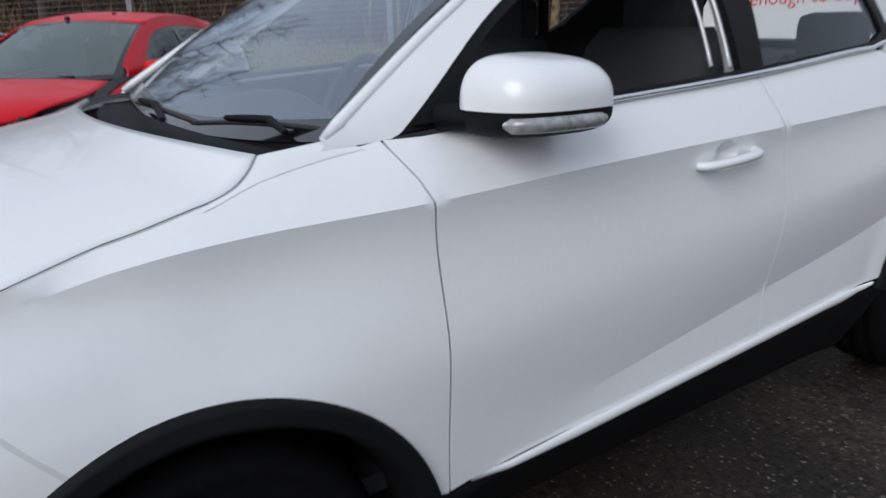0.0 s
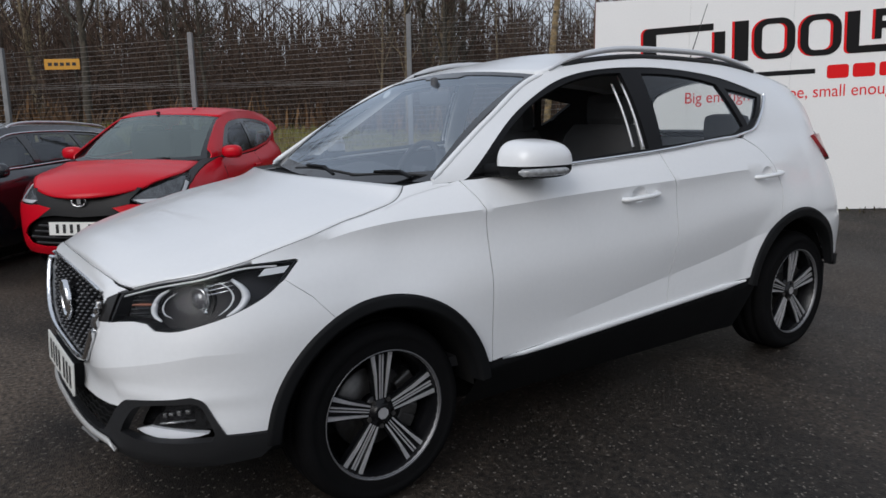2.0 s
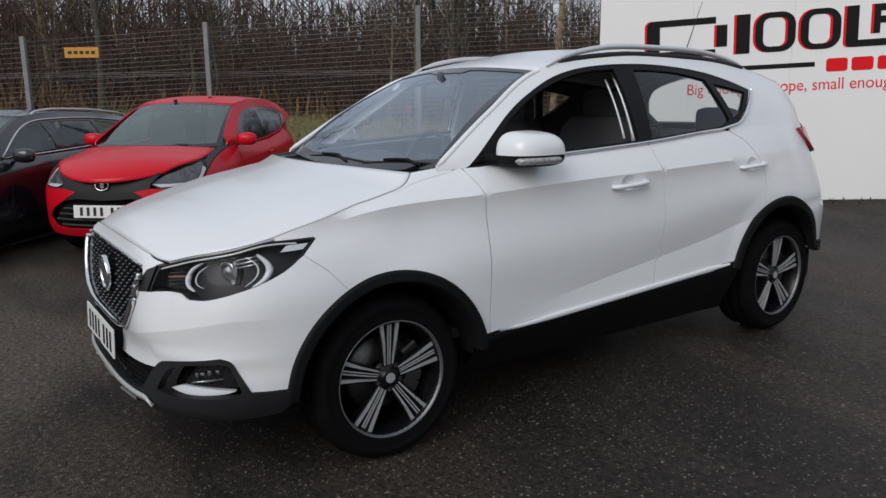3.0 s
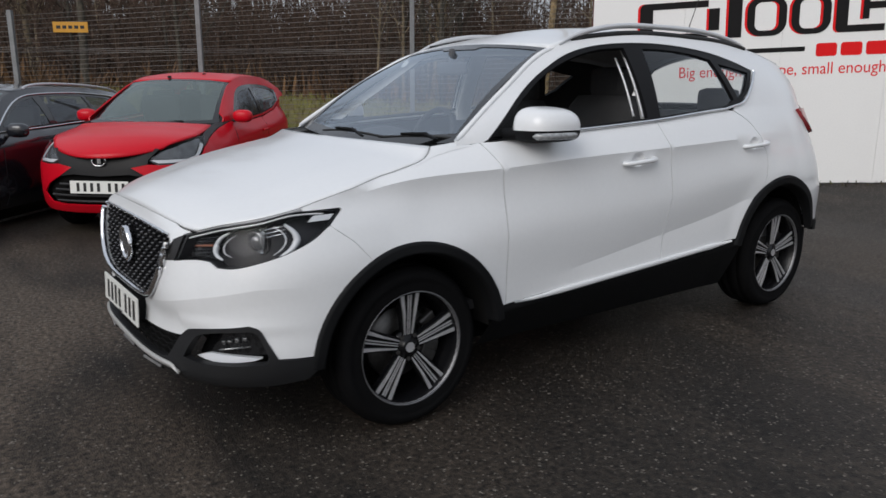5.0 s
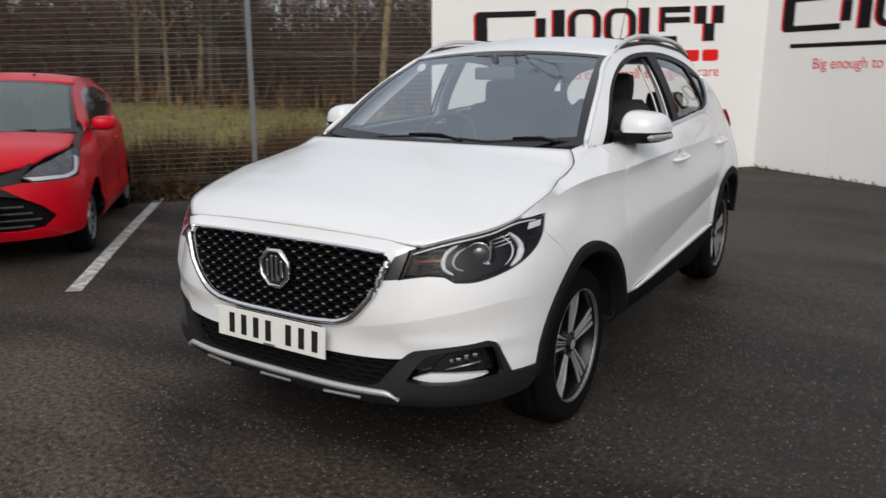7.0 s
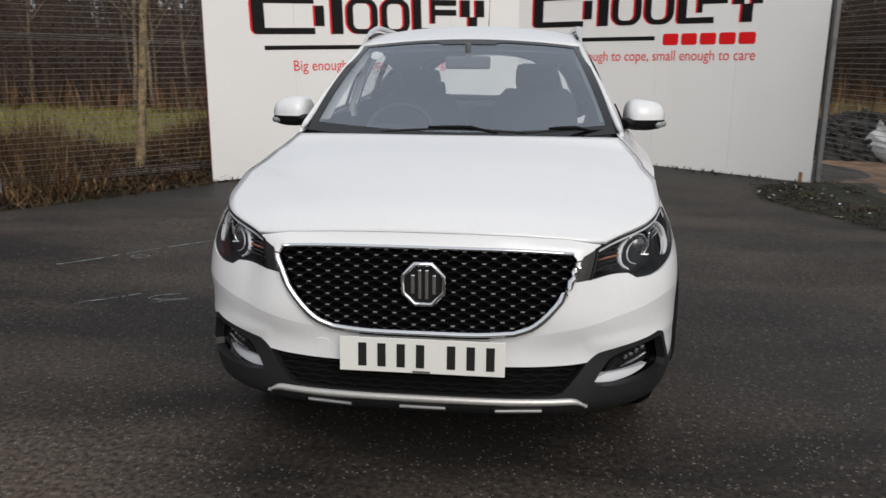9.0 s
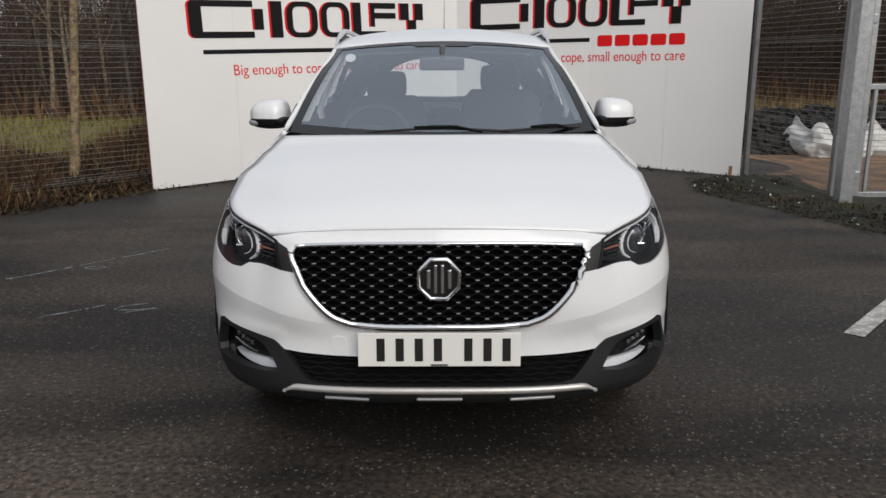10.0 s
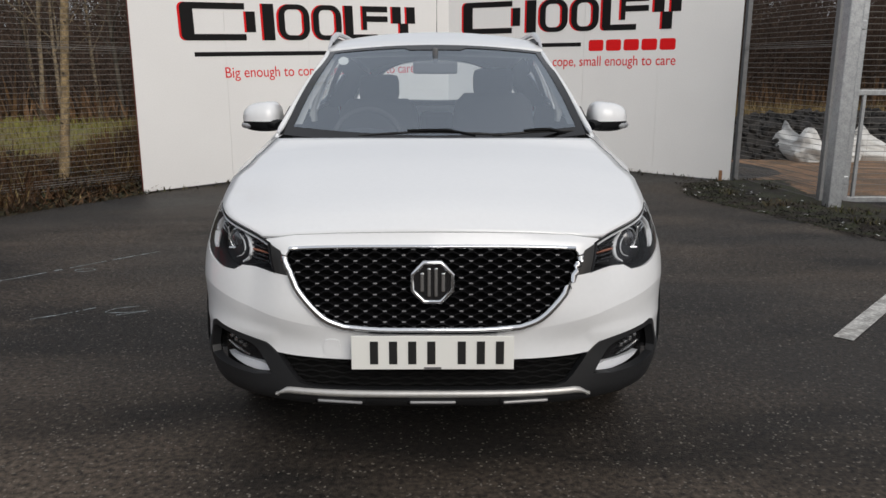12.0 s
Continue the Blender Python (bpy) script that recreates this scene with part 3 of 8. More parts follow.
def bumper_at(w, z):
    """The nose with its cheek: a ledge that sweeps from the grille's foot up to the wheel arch, hollow below it."""
    p = SUV.at(w, z)
    s = (SUV.y0 - w) / SUV.lf
    if 0 < s:
        crease = cheek(s)
        d = z - crease
        push = 0.009 * max(0, 1 - (d / 0.13 if d > 0 else -d / 0.060)) + 0.006 * max(0, 1 - abs(z - 0.508) / 0.03) * (1 if s < 0.62 else 0)
        fade = min(1, max(0, (s - 0.22) / 0.16)) * min(1, max(0, (0.82 - s) / 0.2))
        n = Vector((p.x * 0.9, p.y + 0.1, 0)).normalized()
        p = p + n * push * fade
    return p


part("front_bumper", sheet(bumper_outline, bumper_at, 0.015, weld=True, out_hint=(0, -1, 0.1), creases=([(SUV.y0 - s * SUV.lf, cheek(s)) for s in np.linspace(0.26, 0.78, 20)],)), M_WHITE, suv)

# wings, doors and quarters
def belt(y):
    return suv_belt(y)


wing_outline = ([(0.42 - G, 0.438), (0.424 - G, 0.75), (0.424 - G, 0.98), (0.413 - G, 1.03), (0.392 - G, 1.075), (0.385 - G, 1.092)] + [(y, belt(y) - 0.001) for y in (0.34, 0.28, 0.22, 0.16, 0.11, 0.065)] + [(w + G, z - 0.5 * G) for w, z in hood_side[::-1] if -0.44 < SUV.at(w, z).y < 0.2]
                + [Y(-0.425, 0.896), Y(-0.29, 0.899), Y(-0.283, 0.893), Y(-0.325, 0.8575), Y(-0.3405, 0.8444), Y(-0.2640, 0.7845)] + [Y(y, z) for y, z in arc(FAY, AZ, A_OUT, 115.8, 16, 36)])


def sill_line(y):
    return 0.438 + 0.053 * (y - 0.42)


GAP_B = 1.455
front_door = [(0.42 + G, 0.440), (0.424 + G, 0.75), (0.424 + G, 0.98), (0.413 + G, 1.03), (0.392 + G, 1.075), (0.387 + G, 1.092)] + [(y, belt(y) - 0.004) for y in np.linspace(0.46, GAP_B - 0.02 - G, 14)] + [(GAP_B - 0.01 - G, 1.10), (GAP_B + 0.02 - G, 1.0), (GAP_B + 0.015 - G, 0.8), (GAP_B - 0.04 - G, sill_line(GAP_B - 0.04))]
rear_door = ([(GAP_B - 0.04 + G, sill_line(GAP_B - 0.04)), (GAP_B + 0.015 + G, 0.8), (GAP_B + 0.02 + G, 1.0), (GAP_B - 0.01 + G, 1.10)] + [(y, belt(y) - 0.004) for y in np.linspace(GAP_B - 0.02 + G, 2.03, 9)]
             + curve([(2.08, 1.19), (2.195, 1.12), (2.29, 0.98), (2.29, 0.86), (2.252, 0.775)], 4) + [(y, z) for y, z in arc(RCY, RAZ, A_REAR, 119.6, 158, 10)] + [(2.035, sill_line(2.035))])
quarter_front = curve([(2.085, 1.194), (2.2, 1.122), (2.295, 0.98), (2.295, 0.86), (2.257, 0.78)], 4)
quarter_arch = arc(RCY, RAZ, A_REAR, 118.6, 20, 36)
quarter_back = [(SUV.at(w, z).y, z) for w, z in ((3.10, 0.515), (3.11, 0.70), (3.12, 0.90), (3.05, 0.985), (2.97, 1.0), (2.89, 1.05), (2.855, 1.10), (2.86, 1.14), (3.0, 1.175), (3.02, 1.20))]
rear_bumper = [(3.104, 0.49), (3.114, 0.70), (3.124, 0.895), (3.4, 0.88), (SUV.y1 + SUV.lr, 0.88), (SUV.y1 + SUV.lr, 0.47)]
tail_gate = [(3.13, 0.90), (3.4, 0.885), (SUV.y1 + SUV.lr, 0.885), (SUV.y1 + SUV.lr, 1.18), (3.4, 1.18), (3.04, 1.18), (3.27, 1.135), (3.27, 1.01), (3.055, 0.99)]
tail_lamp = [Y(2.765, 1.184), Y(2.81, 1.135), Y(2.91, 1.062), Y(2.98, 1.042), (3.30, 1.05), (3.30, 1.16), Y(3.05, 1.176), Y(2.90, 1.186)]
CUPS = ((1.230, 0.988), (2.180, 1.022))


def cup_ring(y, z, k=1.0):
    return [(y + 0.046 * k * math.cos(2 * math.pi * i / 20), z + 0.034 * k * math.sin(2 * math.pi * i / 20)) for i in range(20)]


shoulder = [(y, suv_crease(y)) for y in np.linspace(0.40, 2.02, 40)]
low_line = [(y, suv_low_crease(y)) for y in np.linspace(0.80, 2.30, 36)]
_corner = [Vector(p) for p in hood_corner] + [Vector((0.69, 0.30, 1.096))]


def wing_top(u, v):
    """From the top of the wing over to the bonnet's rear corner."""
    y = 0.052 + 0.30 * u
    a = SUV.at(y, belt(y) - 0.006) + Vector((0.0006, 0, 0.0006))
    k = u * (len(_corner) - 1)
    i = min(int(k), len(_corner) - 2)
    b = _corner[i].lerp(_corner[i + 1], k - i) + Vector((0.0015, 0.0015, 0))
    return a.lerp(b, v) + Vector((0, 0, 0.10)) * (a - b).length * v * (1 - v)


for flip in (False, True):
    wt = facing(grid(wing_top, 16, 8), (0, 0, 1))
    if flip:
        bmesh.ops.transform(wt, matrix=Matrix.Diagonal((-1, 1, 1, 1)), verts=wt.verts)
        bmesh.ops.reverse_faces(wt, faces=wt.faces)
    part("wing_top", wt, M_WHITE, suv)
    part("front_wing", sheet(wing_outline, SUV.at, 0.022, creases=([(y, suv_crease(y)) for y in np.linspace(-0.24, 0.43, 40)],), mirror=flip, out_hint=(1, 0, 0.2)), M_WHITE, suv)
    fd = part("front_door", sheet(front_door, SUV.at, 0.024, holes=(cup_ring(*CUPS[0]),), creases=(shoulder, low_line), mirror=flip, out_hint=(1, 0, 0)), M_WHITE, suv)
    rd = part("rear_door", sheet(rear_door, SUV.at, 0.024, holes=(cup_ring(*CUPS[1]),), creases=(shoulder, low_line), mirror=flip, out_hint=(1, 0, 0)), M_WHITE, suv)
    part("tail_lamp", sheet(tail_lamp, SUV.at, 0.03, mirror=flip, lift=0.020, flange=0.05, out_hint=(1, 0.5, 0)), M_TAIL, suv, "dark red tail lamp")
part("rear_bumper", sheet(rear_bumper, SUV.at, 0.04, weld=True, out_hint=(0, 1, 0)), M_WHITE, suv)
part("tailgate", sheet(tail_gate, SUV.at, 0.04, weld=True, out_hint=(0, 1, 0)), M_WHITE, suv)

# bonnet
side3 = [SUV.at(w, z) for w, z in hood_side] + [Vector(p) for p in hood_corner[1:]]
_hv = np.linspace(0, 1, len(side3))
_hs3 = np.array([s[:] for s in side3])
_strip_x, _strip_z = [0.0, 0.15, 0.3, 0.45, 0.54], [0.849, 0.849, 0.847, 0.839, 0.824]
h_bow = knots((0, 0.048), (0.2, 0.06), (0.5, 0.075), (1, 0.115))
h_mid = knots((-0.77, 0.853), (-0.68, 0.912), (-0.50, 0.968), (-0.25, 1.030), (0.0, 1.080), (0.09, 1.102))


def bonnet_at(u, v):
    u = 2 * u - 1
    e = [np.interp(v, _hv, _hs3[:, i]) for i in range(3)]
    a = abs(u)
    q = min(1, max(0, (v - 0.3) / 0.5))
    rise = 1 - a ** (2.1 + 0.35 * q * q * (3 - 2 * q)) + 0.045 * math.exp(-((a - 0.74) / 0.10) ** 2) * math.sin(math.pi * min(1, v * 1.05))
    crown = h_mid(e[1] - h_bow(v)) - e[2]
    x, y, z = u * (e[0] - 0.003), e[1] - h_bow(v) * (1 - u * u), e[2] + crown * rise + 0.001
    near = (1 - v) ** 14
    if near > 1e-4:
        # the leading edge follows the nose and the strip above the grille
        x0 = min(abs(u) * (_hs3[0, 0] - 0.003), 0.54)
        z0 = float(np.interp(x0, _strip_x, _strip_z)) + 0.0018
        y += near * (SUV.at(SUV.wx(x0, z0), z0).y + 0.001 - (_hs3[0, 1] - h_bow(0) * (1 - u * u))) * (1 - a ** 8)
        z += near * (z0 - (_hs3[0, 2] + (h_mid(_hs3[0, 1] - h_bow(0)) - _hs3[0, 2]) * (1 - a ** 2.5))) * (1 - a ** 8)
    return Vector((x, y, z))


def even_side():
    """Spreads the bonnet's side curve evenly by length."""
    d = np.r_[0, np.cumsum(np.linalg.norm(np.diff(_hs3, axis=0), axis=1))]
    return d / d[-1]


_hv = even_side()
# thin dark tubes that draw the shade in the bonnet's shut gap
rim_pts = [bonnet_at(u, 0.0) + Vector((0, -0.005, 0.000)) for u in np.linspace(0.0, 1.0, 40)]
part("bonnet_gap_line", tube(bmesh.new(), rim_pts, 0.0005, 6), M_RUBBERGAP, suv)
for u in (0.0, 1.0):
    part("bonnet_gap_line", tube(bmesh.new(), [bonnet_at(u, v) + Vector((0.0022 * (2 * u - 1), 0, 0.0002)) for v in np.linspace(0.0, 1.0, 60)], 0.0008, 6), M_RUBBERGAP, suv)
part("bonnet", thick(facing(grid(bonnet_at, 48, 40), (0, 0, 1)), 0.015), M_WHITE, suv)

# greenhouse: from the belt to the roof's edge
roof_z = knots((0.27, 1.101), (0.60, 1.315), (0.92, 1.487), (1.10, 1.530), (1.60, 1.570), (2.10, 1.560), (2.60, 1.510), (3.0, 1.440))
roof_x = knots((0.27, 0.714), (0.60, 0.635), (0.92, 0.565), (1.10, 0.568), (1.60, 0.588), (2.10, 0.578), (2.60, 0.545), (3.0, 0.50))


def side_at(y, z):
    zt = belt(y)
    xt = suv_xt(y)
    s = (z - zt) / max(roof_z(y) - zt, 0.02)
    s = min(max(s, 0), 1)
    return Vector((xt + (roof_x(y) - xt) * s + 0.022 * math.sin(math.pi * s) * (1 if y > 0.9 else max(0, (y - 0.1) / 0.8)), y, z))


_xt_front = knots((-0.1, 0.764), (0.05, 0.752), (0.16, 0.728), (0.28, 0.724), (0.42, 0.742), (0.65, 0.768), (1.0, 0.784), (1.44, 0.79), (2.05, 0.78), (2.75, 0.74))


def suv_xt(y):
    """Half width at the belt, following the rounded tail."""
    return _xt_front(y) if y <= SUV.y1 else SUV.at(SUV.wy(y, belt(y)), belt(y)).x


def rear_side_at(y, z):
    """The body side and the pillar above it as one skin."""
    return side_at(y, z) if z > belt(y) else SUV.at(SUV.wy(y, z), z)



dlo_top = curve([(0.425, 1.102), (0.66, 1.286), (0.85, 1.395), (1.045, 1.475), (1.30, 1.517), (1.65, 1.526), (2.0, 1.500), (2.25, 1.452), (2.425, 1.405)], 5)
dlo_low = curve([(2.425, 1.405), (2.32, 1.318), (2.20, 1.240), (2.08, 1.212)], 4)[:-1] + [(y, belt(y) + 0.010) for y in np.linspace(2.05, 0.56, 12)]
cant_outline = ([(0.275, 1.084)] + [(y, roof_z(y) - 0.003) for y in np.linspace(0.30, 2.93, 30)] + [(2.955, 1.36), (2.975, 1.28)] + quarter_back[::-1] + quarter_arch[::-1] + quarter_front[::-1] + [(2.10, 1.2075)]
                + dlo_low[:4 * 2 + 4][::-1][2:] + dlo_top[::-1] + [(0.405, 1.0935), (0.35, 1.088)])
ring = dlo_top[:-1] + dlo_low
glass_f = curve([(0.60, 1.218), (0.70, 1.290), (0.86, 1.382), (1.05, 1.455), (1.22, 1.490), (1.372, 1.501)], 3) + [(1.385, belt(1.385) + 0.018), (0.56, belt(0.56) + 0.020), (0.575, 1.165)]
glass_r = curve([(1.497, 1.499), (1.65, 1.499), (1.85, 1.486), (2.03, 1.457)], 3) + [(2.12, 1.250), (2.06, 1.224), (2.0, belt(2.0) + 0.017), (1.477, belt(1.477) + 0.017)]
glass_q = [(2.088, 1.437), (2.22, 1.418), (2.368, 1.394), (2.25, 1.291), (2.168, 1.252)]
for flip in (False, True):
    hint = (1, 0, 0.3)
    part("body_side", sheet(cant_outline, rear_side_at, 0.024, mirror=flip, out_hint=hint), M_WHITE, suv)
    part("window_surround", sheet(ring, side_at, 0.03, holes=(glass_f, glass_r, glass_q), mirror=flip, lift=-0.004, flange=0.02, out_hint=hint), M_FRAME, suv)
    wr = part("rear_side_window", sheet(glass_r, side_at, 0.06, mirror=flip, lift=-0.012, flange=0, out_hint=hint), M_PRIVACY, suv)
    wq = part("quarter_window", sheet(glass_q, side_at, 0.06, mirror=flip, lift=-0.012, flange=0, out_hint=hint), M_PRIVACY, suv)
    wr.visible_shadow = wq.visible_shadow = False
    part("pillar_trim", sheet([(2.135, 1.16), (2.90, 1.16), (2.90, 1.42), (2.43, 1.485), (2.06, 1.515), (2.05, 1.455)], side_at, 0.04, holes=(glass_q,), mirror=flip, lift=-0.03, flange=0, out_hint=hint), M_INTERIOR, suv)
    s = -1 if flip else 1
    post = [(s * (roof_x(y) + 0.001), y, roof_z(y) - 0.0105) for y in np.linspace(0.285, 0.95, 22)]
    part("windscreen_pillar", tube(bmesh.new(), post, [0.008] + [0.0125] * 20 + [0.008], 10), M_WHITE, suv)
    strip = [(s * (suv_xt(y) + 0.008), y, belt(y) + 0.004) for y in np.linspace(0.62, 2.0, 16)]
    for (y, z) in curve([(2.07, 1.213), (2.20, 1.238), (2.32, 1.316), (2.43, 1.402)], 5):
        p = side_at(y, z)
        strip.append((s * (p.x + 0.006), p.y, p.z))
    part("belt_trim", tube(bmesh.new(), strip, 0.009, 8, 0.8), M_CHROME, suv, "thin chrome strip below the side windows")
    # roof rail: a low silver bar with a foot at each end and a black inset
    rail = [(s * (roof_x(y) + dx), y, roof_z(y) + h) for y, dx, h in ((0.985, 0.006, -0.002), (1.08, 0.0, 0.018), (1.22, -0.004, 0.036), (1.45, -0.008, 0.042), (1.9, -0.012, 0.044), (2.15, -0.014, 0.040), (2.32, -0.012, 0.030), (2.45, -0.008, 0.020), (2.54, -0.004, 0.004))]
    rail = curve(rail, 4)
    rl = part("roof_rail", tube(bmesh.new(), rail, [0.016 * min(1, 0.25 + 0.11 * min(i, len(rail) - 1 - i)) for i in range(len(rail))], 10, 0.85), M_RAIL, suv, "silver roof rail")
    foot = [(s * (roof_x(y) - 0.006), y, roof_z(y) + 0.006) for y in np.linspace(1.06, 2.5, 14)]
    part("rail_base", tube(bmesh.new(), foot, 0.013, 8), M_RUBBERGAP, rl)

# roof, with a spoiler at its tail


def roof_at(u, v):
    u = 2 * u - 1
    y = 0.925 + v * 2.005
    xr = roof_x(y) + 0.004
    lead = -0.035 * (1 - u * u) * (1 - v) ** 8
    return Vector((u * xr, y + lead, roof_z(y) + (0.052 + 0.055 * v ** 3) * (1 - abs(u) ** 2.2) * min(1, 0.35 + v * 3) + 0.002))


part("roof", thick(facing(grid(roof_at, 28, 40), (0, 0, 1)), 0.02), M_WHITE, suv)
part("headliner", facing(grid(lambda u, v: roof_at(u, v) - Vector((0, -0.02, 0.045)), 12, 16), (0, 0, -1)), M_HEADLINER, suv)

# windscreen: clear glass with a black band round it
def screen_at(u, v):
    u = 2 * u - 1
    low = Vector((u * 0.698, 0.225 + 0.075 * u * u, 1.060 + 0.034 * u * u))
    top = Vector((u * 0.558, 0.888 + 0.034 * u * u, 1.520 - 0.034 * u * u))
    p = low.lerp(top, v)
    return p + Vector((0, -0.03, 0.02)) * math.sin(math.pi * v) * 1.0


def screen_pq(p, q):
    return screen_at(p / 1.4, q / 0.75)


screen_out = [(0, 0), (0.7, 0), (1.4, 0), (1.4, 0.75), (0.7, 0.75), (0, 0.75)]
screen_in = [(0.036, 0.06), (0.7, 0.045), (1.364, 0.06), (1.354, 0.722), (0.9, 0.722), (0.86, 0.70), (0.54, 0.70), (0.5, 0.722), (0.046, 0.722)]
part("windscreen_band", sheet(screen_out, screen_pq, 0.04, holes=(screen_in,), flange=0.006, out_hint=(0, -1, 1)), M_GLOSSBLACK, suv)
ws = part("windscreen", facing(grid(lambda u, v: screen_at(0.018 + 0.964 * u, 0.05 + 0.93 * v) - Vector((0, -0.0017, 0.0025)), 28, 14), (0, -1, 1)), M_GLASS, suv)
ws.visible_shadow = False
# rear screen
def back_at(u, v):
    u = 2 * u - 1
    low = Vector((u * 0.62, 3.17 - 0.06 * u * u, 1.16))
    top = Vector((u * 0.52, 2.925 - 0.03 * u * u, 1.552 - 0.122 * u * u))
    return low.lerp(top, v)


def back_pq(p, q):
    return back_at(p / 1.2, q / 0.4)


back_out = [(0, 0), (0.6, 0), (1.2, 0), (1.2, 0.4), (0.6, 0.4), (0, 0.4)]
back_in = [(0.10, 0.05), (0.6, 0.035), (1.10, 0.05), (1.15, 0.14)] + curve([(1.13, 0.26), (1.06, 0.34), (0.9, 0.372), (0.6, 0.382), (0.3, 0.372), (0.14, 0.34), (0.07, 0.26)], 3) + [(0.05, 0.14)]
part("rear_screen_surround", sheet(back_out, back_pq, 0.05, holes=(back_in,), flange=0.02, out_hint=(0, 1, 0.5)), M_GLOSSBLACK, suv)
rs = part("rear_screen", sheet(back_in, back_pq, 0.06, flange=0, out_hint=(0, 1, 0.5)), M_PRIVACY, suv)
rs.visible_shadow = False
part("spoiler", thick(facing(grid(lambda u, v: Vector(((2 * u - 1) * 0.52, 2.88 + 0.115 * v - 0.035 * (2 * u - 1) ** 2, 1.470 - 0.026 * v + 0.085 * (1 - (2 * u - 1) ** 2) - 0.045 * (2 * u - 1) ** 4)), 16, 4), (0, 0, 1)), 0.025), M_WHITE, suv)

# arch cladding, sills and the black lower bumper
for flip in (False, True):
    s = -1 if flip else 1
    for cy, az, a0, a1 in ((FAY, AZ, 8, 178), (RCY, RAZ, 16, 165)):
        ro = A_REAR if cy > 1 else A_OUT

        def lip(u, v, cy=cy, az=az, a0=a0, a1=a1, ro=ro, s=s):
            a = radians(a0 + (a1 - a0) * u)
            r = ro + 0.004 - (0.070 if cy > 1 else 0.058) * v
            y, z = cy + r * math.cos(a), az + r * math.sin(a)
            p = SUV.at(SUV.wy(y, z), z)
            k = 0.014 if v < 0.75 else 0.014 - 0.10 * (v - 0.75) / 0.25 * 0.6
            if v == 0:
                k = -0.004
            if cy > 1 and a < 1.0:
                k *= 0.4 + 0.6 * a
            return Vector((s * (p.x + k), p.y, p.z))

        part("wheel_arch_trim", facing(grid(lip, 48, 8), (s, 0, 0)), M_BLACK, suv, "black plastic wheel arch trim")
        def liner(u, v, cy=cy, az=az, ro=ro, s=s):
            a = 0.35 + 2.65 * u if cy > 1 else 0.06 + 3.08 * u
            return Vector((s * (0.40 + (0.42 if cy > 1 else 0.44) * v), cy + (ro - 0.045) * math.cos(a), az + (ro - 0.045) * math.sin(a)))

        part("wheel_arch_liner", facing(grid(liner, 32, 4), (0, 0, -1)), M_UNDER, suv)

    def sill(u, v, s=s):
        y = 0.36 + u * 1.74
        z = sill_line(y) - 0.006 - v * (sill_line(y) - 0.245)
        p = SUV.at(y, max(z, 0.23))
        return Vector((s * (SUV.at(y, sill_line(y)).x + (0.006 if v else -0.012) - 0.13 * v ** 1.2), y, z))

    part("sill_trim", facing(grid(sill, 30, 10), (s, 0, 0)), M_BLACK, suv, "black plastic sill trim")
    strip = [(s * (SUV.at(y, sill_line(y) + 0.012).x + (0.006 if y > 0.50 else -0.008)), y, sill_line(y) - 0.006 - (0.002 if y > 0.6 else 0.0)) for y in np.linspace(0.48, 2.00, 18)]
    part("sill_strip", tube(bmesh.new(), strip, [0.003, 0.005, 0.006] + [0.0075] * 12 + [0.009, 0.006, 0.003], 10, 1.75), M_WHITE, suv)

part("underbody", boxes(((0, 1.3, 0.34), (1.40, 3.7, 0.20)), ((0, 1.3, 0.5), (0.8, 3.8, 0.3)), bevel=0.03), M_UNDER, suv)
arm = [X(0.0, 0.344), X(0.30, 0.344), X(0.40, 0.347), X(0.437, 0.356), X(0.462, 0.382), X(0.510, 0.446)]
low_outline = ([Y(-0.405, 0.386), Y(-0.42, 0.335), Y(-0.45, 0.305), Y(-0.57, 0.292), X(0.68, 0.287), X(0.55, 0.283), X(0.3, 0.275), X(0.0, 0.272)] + arm + fog_top[::-1] + [Y(-0.49, 0.388), Y(-0.44, 0.387)])
fog_hole = curve([X(0.534, 0.376), X(0.562, 0.425), X(0.597, 0.464), X(0.66, 0.482), X(0.72, 0.491), Y(-0.614, 0.492), Y(-0.592, 0.45), Y(-0.577, 0.40)], 4) + curve([Y(-0.585, 0.378), X(0.70, 0.370), X(0.60, 0.367)], 3)
part("lower_bumper", sheet(low_outline, SUV.at, 0.022, holes=(fog_hole,), weld=True, lift=0.006, flange=0.03, out_hint=(0, -1, 0)), M_CHARCOAL, suv, "dark grey plastic lower bumper")


# ---------------------------------------------------------------- the white car's fittings
def shrink(poly, k, c=None):
    c = c or tuple(np.mean(poly, 0))
    return [(c[0] + (p[0] - c[0]) * k, c[1] + (p[1] - c[1]) * k) for p in poly]


def both(fn):
    for s in (1, -1):
        fn(s)


def nose(x, z, out=0.0):
    """A point on the nose at x off the middle, pushed out."""
    p = SUV.at(SUV.wx(abs(x), z), z)
    n = Vector((p.x * 0.55, p.y + 0.1, 0)).normalized()
    p = p + n * out
    return Vector((math.copysign(p.x, x) if x else 0.0, p.y, p.z))


# grille: recessed backing, chrome surround, scalloped slats with bright studs
grille_poly = [p for p in grille_edge]
part("grille_backing", sheet(grille_poly, SUV.at, 0.04, weld=True, lift=-0.045, flange=0, out_hint=(0, -1, 0)), M_UNDER, suv)
grille = new("grille")
grille.parent = suv


def chrome_run(path, r0, name, material, parent, closed=False, flat=1.0):
    return part(name, tube(bmesh.new(), path, r0, 8, flat, closed), material, parent)


def edge_path(pts, out):
    return [SUV.at(w, z) - Vector((0, out * 0.9, 0)) for w, z in pts]


